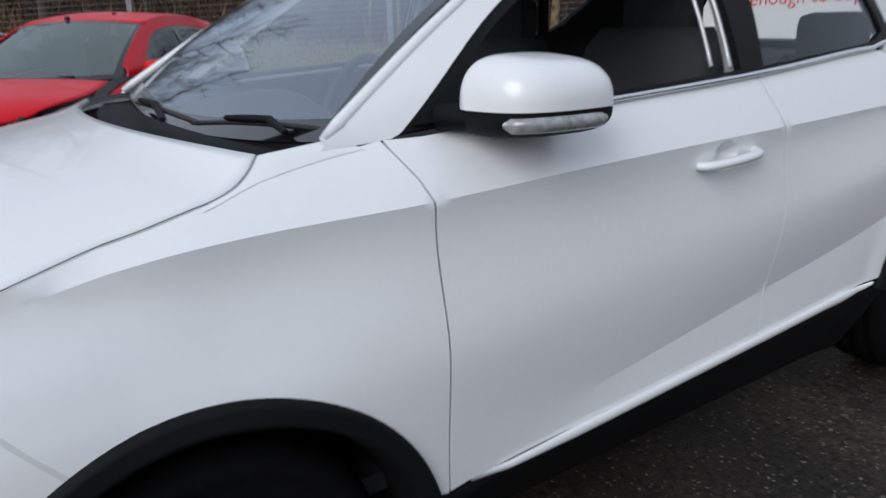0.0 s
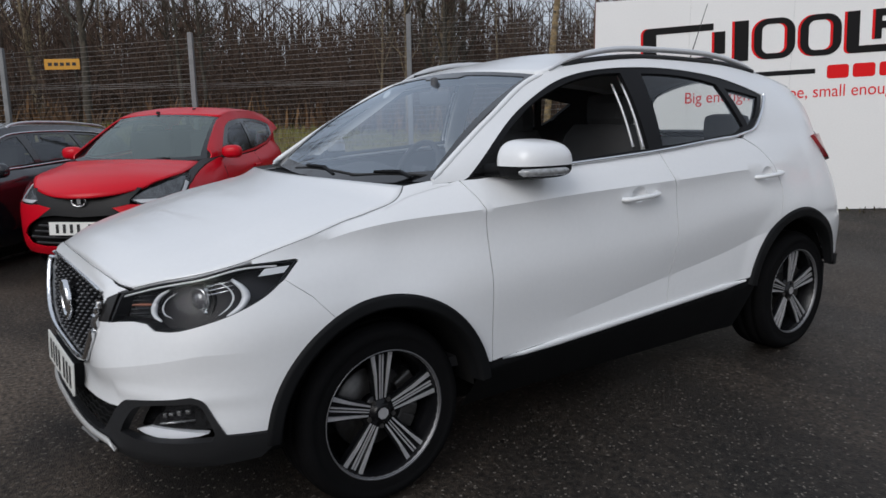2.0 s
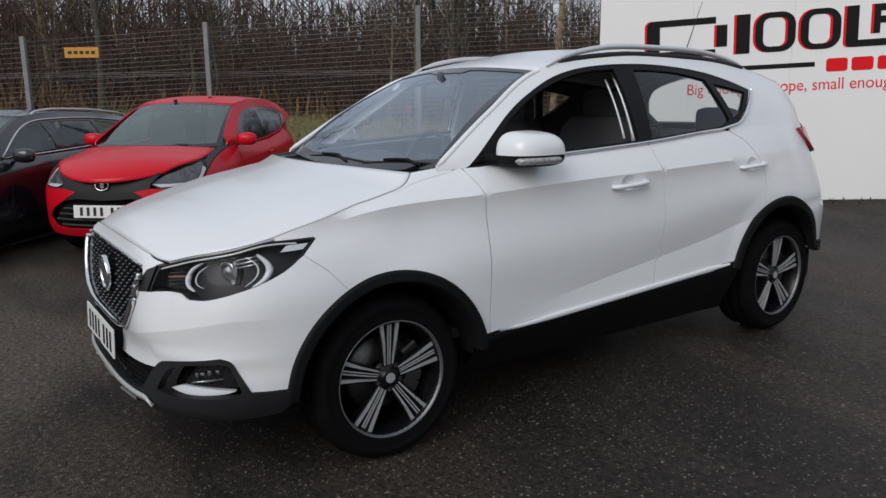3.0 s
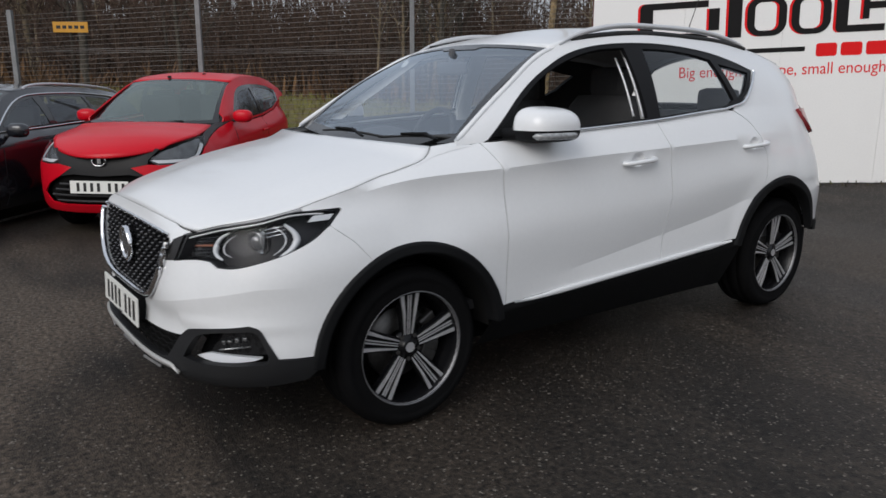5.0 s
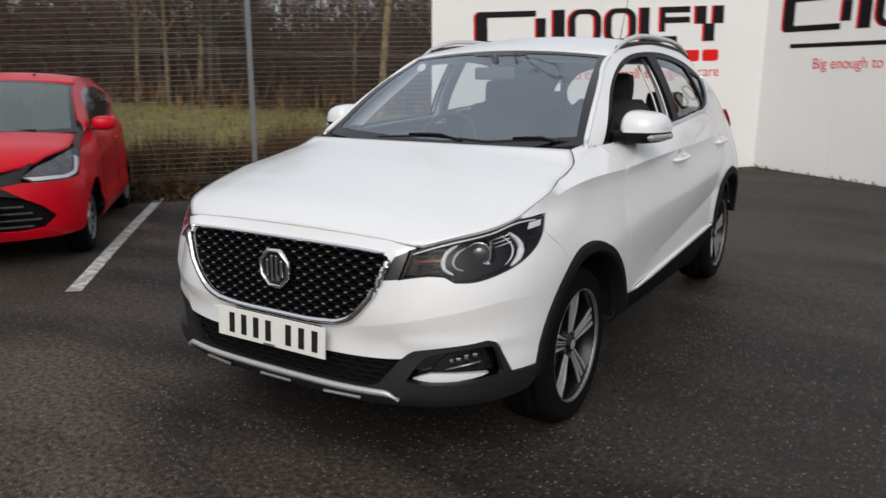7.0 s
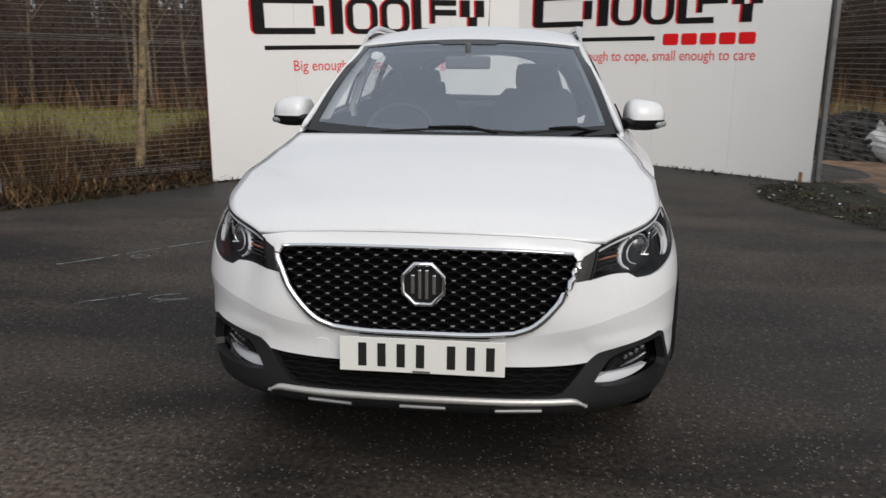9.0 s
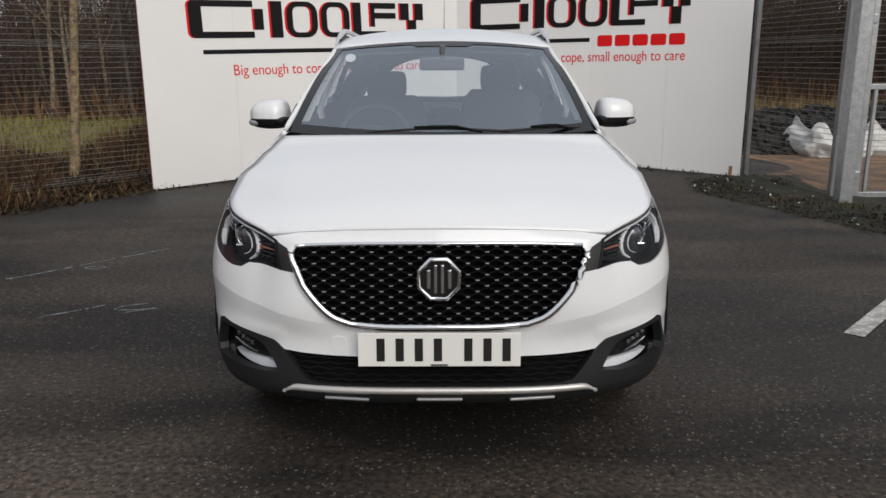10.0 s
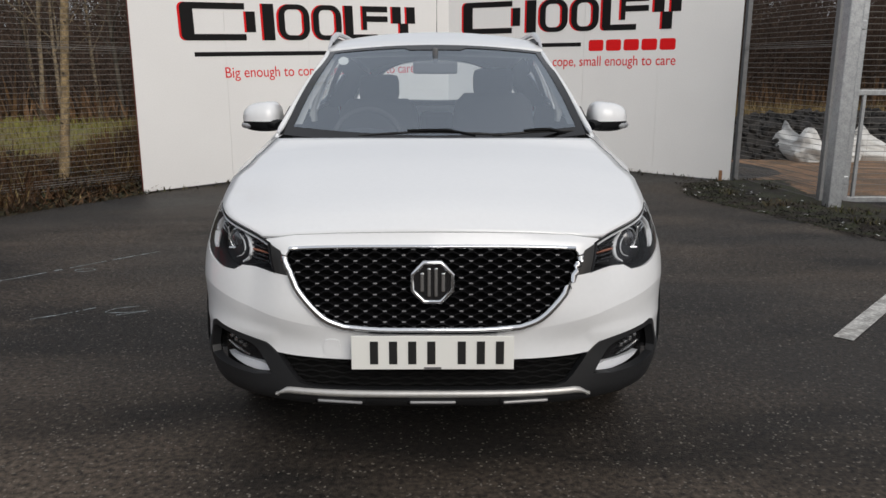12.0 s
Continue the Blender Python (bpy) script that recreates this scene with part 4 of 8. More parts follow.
u_edge = [p for p in grille_edge if p[1] < 0.785]
lowU = edge_path(u_edge, 0.012)
ring_low = [Vector((-p.x, p.y, p.z)) for p in lowU[::-1]][:-1] + lowU
chrome_run(ring_low, 0.0125, "grille_chrome", M_CHROME, grille)
tb = [nose(x, 0.800 + 0.008 * (1 - (x / 0.48) ** 4), 0.004) for x in np.linspace(-0.458, 0.458, 27)]
chrome_run(tb, 0.0085, "grille_chrome", M_CHROME, grille, flat=0.8)
gin = [(SUV.at(w, z).x, z) for w, z in grille_edge]


def half_width(z):
    """How far the grille's opening reaches from the middle at a height."""
    best = 0.0
    for (x0, z0), (x1, z1) in zip(gin[:-1], gin[1:]):
        if (z0 - z) * (z1 - z) <= 0 and z0 != z1:
            best = max(best, x0 + (x1 - x0) * (z - z0) / (z1 - z0))
    return best


M_STUD = mat("dull_silver_stud", (0.30, 0.30, 0.31), 0.4, 0.5)
stud_bm = boxes(((0, 0, 0), (0.013, 0.008, 0.0036)), bevel=0.001)
stud_mesh = bpy.data.meshes.new("stud")
stud_bm.to_mesh(stud_mesh)
stud_bm.free()
stud_mesh.materials.append(M_STUD)
ROW = 0.0178
for k in range(15):
    z = 0.554 + ROW * k
    hw = half_width(z) - 0.012
    if hw < 0.05:
        continue
    off = 0.031 if k % 2 else 0.0
    n = max(8, int(hw * 2 / 0.0155))
    bm = bmesh.new()
    rows = []
    for i in range(n + 1):
        x = -hw + 2 * hw * i / n
        wave = -0.0062 * math.cos(2 * math.pi * (x - off) / 0.062)
        p = nose(x, z, -0.006)
        rows.append([bm.verts.new((x, p.y + d, z + wave + h)) for d, h in ((0.0, 0.002), (0.0, -0.002), (0.028, -0.004), (0.028, 0.004))])
    for a, b in zip(rows[:-1], rows[1:]):
        for q in range(4):
            f = bm.faces.new((a[q], b[q], b[(q + 1) % 4], a[(q + 1) % 4]))
            f.smooth = False
    bmesh.ops.recalc_face_normals(bm, faces=bm.faces)
    part("slat", bm, M_FRAME, grille)
    m = int(hw / 0.062) + 1
    for j in range(-m, m + 1):
        x = j * 0.062 + off
        if abs(x) > hw - 0.01 or math.hypot(x, z - 0.70) < 0.075:
            continue
        st = new("stud", stud_mesh)
        st.parent = grille
        st.location = nose(x, z, -0.004) + Vector((0, 0, -0.0055))

# badge: an octagon in chrome on black with plain upright bars
badge = part("badge", lathe([(0.0, 0.0765), (0.012, 0.0765), (0.017, 0.070), (0.012, 0.063), (0.004, 0.063)], 8), M_CHROME, suv, "chrome octagonal badge")
badge_at = Matrix.Translation((0, -0.822, 0.700)) @ Matrix.Rotation(radians(-90), 4, "Z") @ Matrix.Rotation(radians(22.5), 4, "X")
badge.matrix_local = badge_at
own = badge_at.inverted()
bm = prism(bmesh.new(), [(0.064 * math.cos(radians(22.5 + 45 * i)), 0.064 * math.sin(radians(22.5 + 45 * i))) for i in range(8)], 0.006, own @ Matrix.Translation((0, -0.822, 0.700)) @ Matrix.Rotation(radians(90), 4, "X"))
part("badge_field", bm, M_GLOSSBLACK, badge)
for x, w, h in ((-0.033, 0.012, 0.062), (-0.011, 0.011, 0.094), (0.011, 0.011, 0.094), (0.034, 0.012, 0.062)):
    part("badge_bar", boxes(((x, -0.8305, 0.700), (w, 0.007, h)), bevel=0.003, m=own), M_CHROME, badge)

# number plate with plain bars
def plate(parent, centre, tilt, turn, n=7):
    pl = part("number_plate", boxes(((0, 0, 0), (0.52, 0.006, 0.111)), bevel=0.002), M_PLATEW, parent, "white number plate")
    pl.matrix_local = Matrix.Translation(centre) @ Matrix.Rotation(radians(turn), 4, "Z") @ Matrix.Rotation(radians(tilt), 4, "X")
    for i in range(n):
        x = -0.205 + i * 0.061 + (0.036 if i > 3 else 0)
        bm = boxes(((x + 0.018, -0.0042, 0.0), (0.026, 0.002, 0.075)))
        part("bar", bm, M_PLATEINK, pl)
    return pl


plate(suv, (0, -0.868, 0.478), -3, 0)
part("plate_small_bar", boxes(((0, -0.8740, 0.4275), (0.055, 0.002, 0.006))), M_GREYTRIM, suv)
part("plate_holder", boxes(((0, -0.842, 0.478), (0.42, 0.044, 0.085)), bevel=0.004), M_BLACK, suv)
# square towing-eye cover in the bumper
tow = [X(x, z) for x, z in curve([(0.30, 0.478), (0.305, 0.455), (0.325, 0.450), (0.35, 0.455), (0.357, 0.478), (0.35, 0.502), (0.325, 0.507), (0.305, 0.502)], 3)]
part("towing_cover", sheet(tow, bumper_at, 0.03, mirror=True, lift=0.0035, flange=0.003, out_hint=(0, -1, 0)), M_WHITE, suv)

# lower grille, and the bright skid plate with three pads
low_poly = [X(0.0, 0.335), X(0.30, 0.335), X(0.44, 0.345), X(0.49, 0.38), X(0.53, 0.445), X(0.45, 0.455), X(0.25, 0.45), X(0.0, 0.45)]
part("lower_grille", sheet(low_poly, SUV.at, 0.04, weld=True, lift=-0.035, flange=0, out_hint=(0, -1, 0)), M_UNDER, suv)
for k in range(5):
    z = 0.356 + 0.018 * k
    bm = bmesh.new()
    pts = [nose(x, z + 0.004 * math.sin(2 * math.pi * (x / 0.07 + 0.5 * k)), -0.012) for x in np.linspace(-0.44 - 0.012 * k, 0.44 + 0.012 * k, 60)]
    part("lower_grille_bar", tube(bm, pts, 0.0036, 6), M_UNDER, suv)


M_SKID = mat("satin_skid_plate", (0.55, 0.54, 0.52), 0.36, 0.45, var=0.12)


def skid(u, v):
    x = -0.515 + 1.03 * u
    e = min(1, (1 - abs(2 * u - 1)) / 0.09)
    zt = 0.343 - 0.030 * (1 - e) ** 1.6
    zb = 0.318 - 0.010 * (1 - e) ** 1.6
    z = zt + (zb - zt) * v
    return nose(x, z, 0.013 + 0.008 * math.sin(math.pi * v))


sk = part("skid_plate", thick(facing(grid(skid, 60, 6), (0, -1, 0)), 0.01), M_SKID, suv, "satin silver skid plate")
for x in (-0.305, 0.0, 0.305):
    bm = bmesh.new()
    p = nose(x, 0.303, -0.012)
    n = Matrix.Translation(p) @ Matrix.Rotation(-0.10 * x / 0.335 * -1.5, 4, "Z")
    box(bm, (0, -0.004, -0.002), (0.175, 0.03, 0.026), n, 0.01)
    pad = part("skid_pad", bm, M_BLACK, sk)
    bm = bmesh.new()
    box(bm, (0, -0.016, -0.004), (0.15, 0.016, 0.010), n, 0.004)
    part("pad_insert", bm, M_SILVER, sk)

# headlamps
lamp_poly = lamp_top + lamp_low[1:]
M_LAMPIN = mat("lamp_reflector", (0.78, 0.79, 0.80), 0.18, 0.85, var=0.12, scale=20)
M_LAMPDARK = mat("smoked_lamp_housing", (0.016, 0.016, 0.018), 0.35, spec=0.3)
M_SATIN = mat("satin_lamp_panel", (0.045, 0.045, 0.048), 0.25, 0.6, var=0.6, scale=26)
M_DRL = mat("white_light_guide", (0.62, 0.63, 0.645), 0.25, spec=0.7)
M_WEDGE = mat("dark_satin_wedge", (0.035, 0.034, 0.034), 0.3, 0.5, coat=0.2)
M_BULB = mat("projector_lens", (0.05, 0.05, 0.055), 0.02, coat=1.0, spec=1.0)


def headlamp(s):
    hint = (1, -1, 0)
    lens = part("headlamp", sheet(lamp_poly, SUV.at, 0.03, mirror=s < 0, lift=0.001, flange=0, out_hint=hint), M_LENS, suv, "clear wraparound headlamp with dark interior")
    lens.visible_shadow = False
    part("housing", sheet(lamp_poly, SUV.at, 0.03, mirror=s < 0, lift=-0.065, flange=0, out_hint=hint), M_LAMPDARK, lens)
    part("bezel", sheet(lamp_poly, SUV.at, 0.03, holes=(shrink(lamp_poly, 0.975),), mirror=s < 0, lift=-0.003, flange=0.06, out_hint=hint), M_LAMPDARK, lens)
    # satin reflector panel in the inner half, with a bright step at its end
    inner = [X(0.545, 0.797), X(0.60, 0.816), X(0.632, 0.823), X(0.628, 0.78), X(0.616, 0.742), X(0.58, 0.742), X(0.535, 0.738)]
    part("inner_reflector", sheet(inner, SUV.at, 0.02, mirror=s < 0, lift=-0.050, flange=0, out_hint=hint), M_SATIN, lens)
    # upper light guide along the top edge
    pts = [SUV.at(w, z - 0.0135) for w, z in lamp_top if SUV.at(w, z).y < -0.335]
    part("light_guide", tube(bmesh.new(), [(s * (p.x - 0.010), p.y + 0.010, p.z) for p in pts], [0.003] + [0.0042] * (len(pts) - 2) + [0.003], 8, 0.8), M_DRL, lens, "pale light guide strip")
    # thin bright bars above and outside the projector
    for k in range(3):
        bar = [SUV.at(*Y(y, z - 0.012 * k)) for y, z in ((-0.572, 0.832), (-0.535, 0.840), (-0.500, 0.847))]
        part("lamp_facet", tube(bmesh.new(), [(s * (p.x - 0.026), p.y + 0.020, p.z) for p in bar], [0.002, 0.0035, 0.002], 6, 0.8), M_LAMPIN, lens)
    # bright pieces below and beside the projector lens
    for dx, dz, w, h in ((-0.040, -0.024, 0.022, 0.014), (0.030, -0.030, 0.030, 0.008), (0.042, 0.020, 0.006, 0.050)):
        part("lamp_facet", boxes(((s * (0.676 + dx), -0.556 - 0.42 * dx * -1.0 - 0.012, 0.785 + dz), (w, 0.012, h)), bevel=0.004), M_LAMPIN, lens)
    c = Vector((0.676, -0.556, 0.785))
    way = Vector((0.42, -0.9, 0.0)).normalized()
    base = Matrix.Translation((s * c.x, c.y, c.z)) @ Vector((s * way.x, way.y, 0)).to_track_quat("X", "Z").to_matrix().to_4x4()
    for nm, prof, mtl in (("projector", [(0.0, 0.043), (0.010, 0.043), (0.013, 0.040), (0.010, 0.0365), (0.0, 0.036)], M_LAMPIN), ("projector_lens", [(0.0, 0.036), (0.010, 0.033), (0.018, 0.024), (0.022, 0.012), (0.023, 0.0)], M_BULB)):
        o = part(nm, lathe(prof, 32), mtl, lens)
        o.matrix_local = base
    # crescents either side of the projector, laid just behind the lens
    for pts, th in (([(0.660, 0.822), (0.637, 0.800), (0.631, 0.770), (0.640, 0.745), (0.664, 0.730)], 0.010), ([(0.684, 0.815), (0.664, 0.796), (0.658, 0.772), (0.668, 0.752), (0.690, 0.742)], 0.003)):
        arc_ = [SUV.at(*X(x, z)) for x, z in curve(pts, 4)]
        bm = tube(bmesh.new(), [(s * (p.x - 0.022), p.y + 0.026, p.z) for p in arc_], [th * (0.25 + 0.75 * math.sin(math.pi * (i + 1) / (len(arc_) + 1))) for i in range(len(arc_))], 8, 0.8)
        part("daytime_light", bm, M_DRL, lens)
    for pts, th in (([(-0.498, 0.852), (-0.474, 0.826), (-0.468, 0.800), (-0.490, 0.770), (-0.528, 0.746)], 0.014), ([(-0.532, 0.846), (-0.508, 0.824), (-0.502, 0.800), (-0.518, 0.774), (-0.548, 0.752)], 0.0035)):
        arc_ = [SUV.at(*Y(y, z)) for y, z in curve(pts, 4)]
        bm = tube(bmesh.new(), [(s * (p.x - 0.024), p.y + 0.016, p.z) for p in arc_], [th * (0.3 + 0.7 * math.sin(math.pi * (i + 1) / (len(arc_) + 1))) for i in range(len(arc_))], 8, 0.8)
        part("daytime_light", bm, M_DRL, lens)
    # indicator box: dark and silver ribs round amber slats
    for k, (dz, mtl) in enumerate(((0.026, M_SATIN), (0.013, M_SATIN), (0.0, M_AMBER), (-0.013, M_SATIN), (-0.026, M_SATIN))):
        rib = [SUV.at(*X(x, 0.772 + dz + 0.10 * (x - 0.56))) for x in (0.545, 0.570, 0.595, 0.612)]
        part("indicator_rib", tube(bmesh.new(), [(s * (p.x - 0.004), p.y + 0.034, p.z) for p in rib], [0.003, 0.005, 0.005, 0.003], 6, 0.9), mtl, lens)
    # dark bowl round the projector
    o = part("reflector", lathe([(-0.03, 0.046), (-0.018, 0.050), (0.0, 0.054), (0.002, 0.057)], 40), M_LAMPDARK, lens)
    o.matrix_local = base
    # bright panel at the lamp's tip
    tip_panel = [Y(-0.312, 0.884), Y(-0.335, 0.866), Y(-0.415, 0.862), Y(-0.390, 0.882)]
    part("tip_panel", sheet(tip_panel, SUV.at, 0.02, mirror=s < 0, lift=-0.010, flange=0.004, out_hint=hint), M_DRL, lens)
    # dark chrome wedge between lamp and grille
    wedge = [X(0.490, 0.793), X(0.528, 0.811), X(0.509, 0.722), X(0.456, 0.715), X(0.470, 0.755)]
    part("grille_wedge", sheet(wedge, SUV.at, 0.012, mirror=s < 0, lift=0.001, flange=0.02, out_hint=hint), M_WEDGE, suv, "dark satin wedge beside the grille")


both(headlamp)


def fog_lamp(s):
    hint = (1, -1, 0)
    inner = part("fog_lamp_recess", sheet(shrink(fog_hole, 1.12), SUV.at, 0.03, mirror=s < 0, lift=-0.085, flange=0, out_hint=hint), M_GLOSSBLACK, suv)
    lamp = [X(0.606, 0.394), X(0.625, 0.428), X(0.665, 0.460), X(0.72, 0.476), Y(-0.622, 0.478), Y(-0.600, 0.44), Y(-0.590, 0.394)]
    fog = part("fog_lamp", sheet(lamp, SUV.at, 0.015, mirror=s < 0, lift=-0.055, flange=0.02, out_hint=hint), M_SATIN, suv, "clear fog lamp with bright reflector")
    lens = part("fog_lamp_lens", sheet(lamp, SUV.at, 0.03, mirror=s < 0, lift=-0.026, flange=0, out_hint=hint), M_LENS, fog)
    lens.visible_shadow = False
    # bright stepped reflector blocks in a row, and a pale strip below them
    way = Matrix.Rotation(s * 0.58, 4, "Z")
    for x, z, w, h in ((0.668, 0.437, 0.012, 0.014), (0.686, 0.443, 0.016, 0.010), (0.706, 0.449, 0.014, 0.016), (0.727, 0.455, 0.016, 0.012)):
        p = SUV.at(*X(x, z))
        part("reflector_block", boxes(((0, 0, 0), (w, 0.012, h)), bevel=0.003, m=Matrix.Translation((s * (p.x - 0.020), p.y + 0.032, z)) @ way), M_FOGCUP, fog)
    strip = [SUV.at(*X(x, z)) for x, z in ((0.655, 0.409), (0.70, 0.420), (0.745, 0.431))]
    part("reflector_strip", tube(bmesh.new(), [(s * (p.x - 0.022), p.y + 0.030, p.z) for p in strip], [0.004, 0.007, 0.004], 8, 0.6), M_FOGCUP, fog)
    blade = curve([X(0.545, 0.371), X(0.575, 0.382), X(0.604, 0.391)], 3) + curve([X(0.62, 0.3925), X(0.68, 0.391), X(0.735, 0.386), Y(-0.605, 0.380)], 3) + curve([Y(-0.63, 0.371), X(0.72, 0.364), X(0.645, 0.358), X(0.585, 0.363)], 3)
    part("fog_blade", sheet(blade, SUV.at, 0.012, mirror=s < 0, lift=-0.045, flange=0.02, out_hint=hint), M_SKYTRIM, suv, "chrome blade under the fog lamp, sky reflection put into its colour")


M_FOGCUP = mat("fog_reflector", (0.55, 0.55, 0.55), 0.25, 0.8, var=0.5, scale=40)
# near-white colour stands in for the sky mirrored in the chrome blade
M_SKYTRIM = mat("sky_bright_chrome_trim", (0.86, 0.88, 0.92), 0.30, 0.1, coat=0.4)
both(fog_lamp)


M_CLEARLAMP = mat("clear_indicator", (0.42, 0.43, 0.44), 0.22, 0.2, coat=0.4, var=0.4, scale=60)


# door mirrors: white cap, black foot and a clear indicator
def mirror_unit(s):
    mi = new("door_mirror")
    mi.parent = suv

    def power(v, e):
        return math.copysign(abs(v) ** e, v)

    def shell(a, b):
        """A rounded housing: a round it from the tail, b from the bottom to the top."""
        ring = max(math.cos(b), 0.0) ** 0.48
        x = 0.097 * ring * power(math.sin(a), 0.66)
        y = 0.134 * ring * power(-math.cos(a), 0.70)
        z = (0.082 if b > 0 else 0.060) * power(math.sin(b), 0.85 if b > 0 else 0.5)
        z *= 1.0 - 0.14 * (x / 0.1) - 0.10 * max(0, x / 0.1) ** 2 if z > 0 else 1.0 - 0.12 * max(0, x / 0.1)
        return Vector((s * (0.858 + x), 0.650 + (y if y < 0 else 0.88 * y) + 0.022 * x / 0.1, 1.150 + z))

    seam = -0.02
    part("mirror_cap", facing(grid(lambda u, v: shell(2 * math.pi * u, seam + (math.pi / 2 - seam) * v), 40, 14), (0, 0, 1)), M_WHITE, mi)
    part("mirror_base", facing(grid(lambda u, v: shell(2 * math.pi * u, -math.pi / 2 + (seam - 0.03 + math.pi / 2) * v) * 1.0, 40, 8), (0, 0, -1)), M_BLACK, mi)
    part("mirror_band", facing(grid(lambda u, v: (shell(2 * math.pi * u, seam - 0.04 + 0.05 * v) - Vector((s * 0.864, 0.653, 1.156))) * 0.975 + Vector((s * 0.864, 0.653, 1.156)), 40, 2), (0, -1, 0)), M_BLACK, mi)
    part("mirror_glass", boxes(((s * 0.862, 0.7440, 1.160), (0.105, 0.006, 0.07)), bevel=0.0028), M_CHROME, mi)
    part("mirror_arm", tube(bmesh.new(), [(s * 0.735, 0.510, 1.122), (s * 0.785, 0.560, 1.126), (s * 0.845, 0.608, 1.130)], [0.050, 0.054, 0.050], 12, 0.5), M_BLACK, mi)
    sail = [(0.45, 1.112), (0.60, 1.212), (0.61, 1.135), (0.58, 1.118)]
    part("sail_panel", sheet(sail, side_at, 0.03, mirror=s < 0, lift=0.004, flange=0.01, out_hint=(1, 0, 0)), M_BLACK, mi)
    pts = [(shell(math.pi * u, seam - 0.28) - Vector((s * 0.858, 0.650, 1.150))) * 0.968 + Vector((s * 0.858, 0.650, 1.150)) for u in np.linspace(0.08, 0.62, 12)]
    part("indicator", tube(bmesh.new(), pts, [0.006] + [0.015] * 10 + [0.009], 8, 1.0), M_CLEARLAMP, mi, "clear side indicator")


both(mirror_unit)


def handle(s, y, z):
    x = SUV.at(y, z).x
    h = part("door_handle", tube(bmesh.new(), curve([(s * (x - 0.005), y - 0.105, z - 0.006), (s * (x + 0.020), y - 0.085, z - 0.004), (s * (x + 0.030), y - 0.02, z), (s * (x + 0.030), y + 0.05, z + 0.004), (s * (x + 0.018), y + 0.095, z + 0.007), (s * (x - 0.006), y + 0.108, z + 0.008)], 4), 0.0145, 10, 0.75), M_WHITE, suv)

    def cup(u, v):
        a = 2 * math.pi * u
        yy, zz = y - 0.005 + 0.0465 * v * math.cos(a), z + 0.010 + 0.0345 * v * math.sin(a)
        return Vector((s * (SUV.at(yy, zz).x - 0.026 * (1 - v * v)), yy, zz))

    part("handle_cup", facing(grid(cup, 20, 5), (s, 0, 0)), M_WHITE, h)


for s in (1, -1):
    handle(s, 1.235, 0.978)
    handle(s, 2.185, 1.012)

# cowl and wipers
cowl = grid(lambda u, v: Vector(((2 * u - 1) * 0.70, 0.10 + 0.12 * (2 * u - 1) ** 2 + 0.17 * v, 1.078 - 0.012 * v + 0.008 * (2 * u - 1) ** 2 - 0.02 * (1 - v))), 30, 6)
part("cowl", facing(cowl, (0, 0, 1)), M_BLACK, suv, "black plastic cowl below the windscreen")
for pts in (((-0.34, 0.235, 1.094), (-0.12, 0.20, 1.108), (0.06, 0.19, 1.110), (0.30, 0.205, 1.098)), ((0.26, 0.20, 1.094), (0.40, 0.235, 1.106), (0.52, 0.275, 1.110), (0.665, 0.33, 1.108))):
    wi = part("wiper", tube(bmesh.new(), curve(pts, 5), [0.004] + [0.008] * 14 + [0.006], 6, 0.7), M_RUBBERGAP, suv, "black windscreen wiper")
    a, b = (Vector(p) + Vector((0, -0.006, 0.010)) for p in pts[1:3])
    part("wiper_arm", tube(bmesh.new(), (a, a.lerp(b, 0.5), b, b.lerp(Vector(pts[3]), 0.5) + Vector((0, -0.03, -0.012))), [0.008, 0.012, 0.011, 0.008], 6, 0.7), M_BLACK, wi)

# black lower rear bumper and aerial
rear_low = [Y(y, z) for y, z in arc(RCY, RAZ, A_REAR - 0.003, 20, 12, 4)][::-1] + [Y(3.10, 0.500), (3.4, 0.51), (SUV.y1 + SUV.lr, 0.50), (SUV.y1 + SUV.lr, 0.40), (3.35, 0.41), Y(3.13, 0.435)]
part("rear_lower_bumper", sheet(rear_low, SUV.at, 0.05, weld=True, lift=0.008, flange=0.03, out_hint=(0, 1, 0)), M_BLACK, suv)
part("aerial", tube(bmesh.new(), [(0, 2.66, 1.56), (0, 2.70, 1.62), (0, 2.86, 1.97)], [0.012, 0.004, 0.002], 6), M_RUBBERGAP, suv, "thin black roof aerial")

# cabin
part("cabin_floor", boxes(((0, 1.5, 0.42), (1.5, 2.6, 0.04)), ((0, 0.42, 0.72), (1.38, 0.06, 0.6)), ((0, 2.9, 0.7), (1.3, 0.06, 0.5))), M_INTERIOR, suv)


def dash_at(u, v):
    x = (2 * u - 1) * 0.70
    a = v
    y = 0.25 + 0.06 * (2 * u - 1) ** 2 + 0.61 * a
    z = 1.030 + 0.035 * math.sin(math.pi * min(1, a * 1.1)) - 0.35 * max(0, a - 0.82) / 0.18
    hump = 0.045 * math.exp(-((x + 0.37) / 0.17) ** 2) * math.sin(math.pi * min(max((a - 0.3) / 0.7, 0), 1))
    return Vector((x, y, z + hump))


part("dashboard", facing(grid(dash_at, 30, 18), (0, 0, 1)), M_INTERIOR, suv, "black dashboard")
sw = part("steering_wheel", bmesh.new(), M_INTERIOR, suv, "black steering wheel")
bm = tube(bmesh.new(), [(0.185 * math.cos(2 * math.pi * i / 32), 0.185 * math.sin(2 * math.pi * i / 32), 0) for i in range(32)], 0.016, 8, close=True)
for a in (200, 340, 270):
    tube(bm, ((0, 0, -0.02), (0.18 * math.cos(radians(a)), 0.18 * math.sin(radians(a)), 0)), [0.03, 0.014], 6, 0.5)
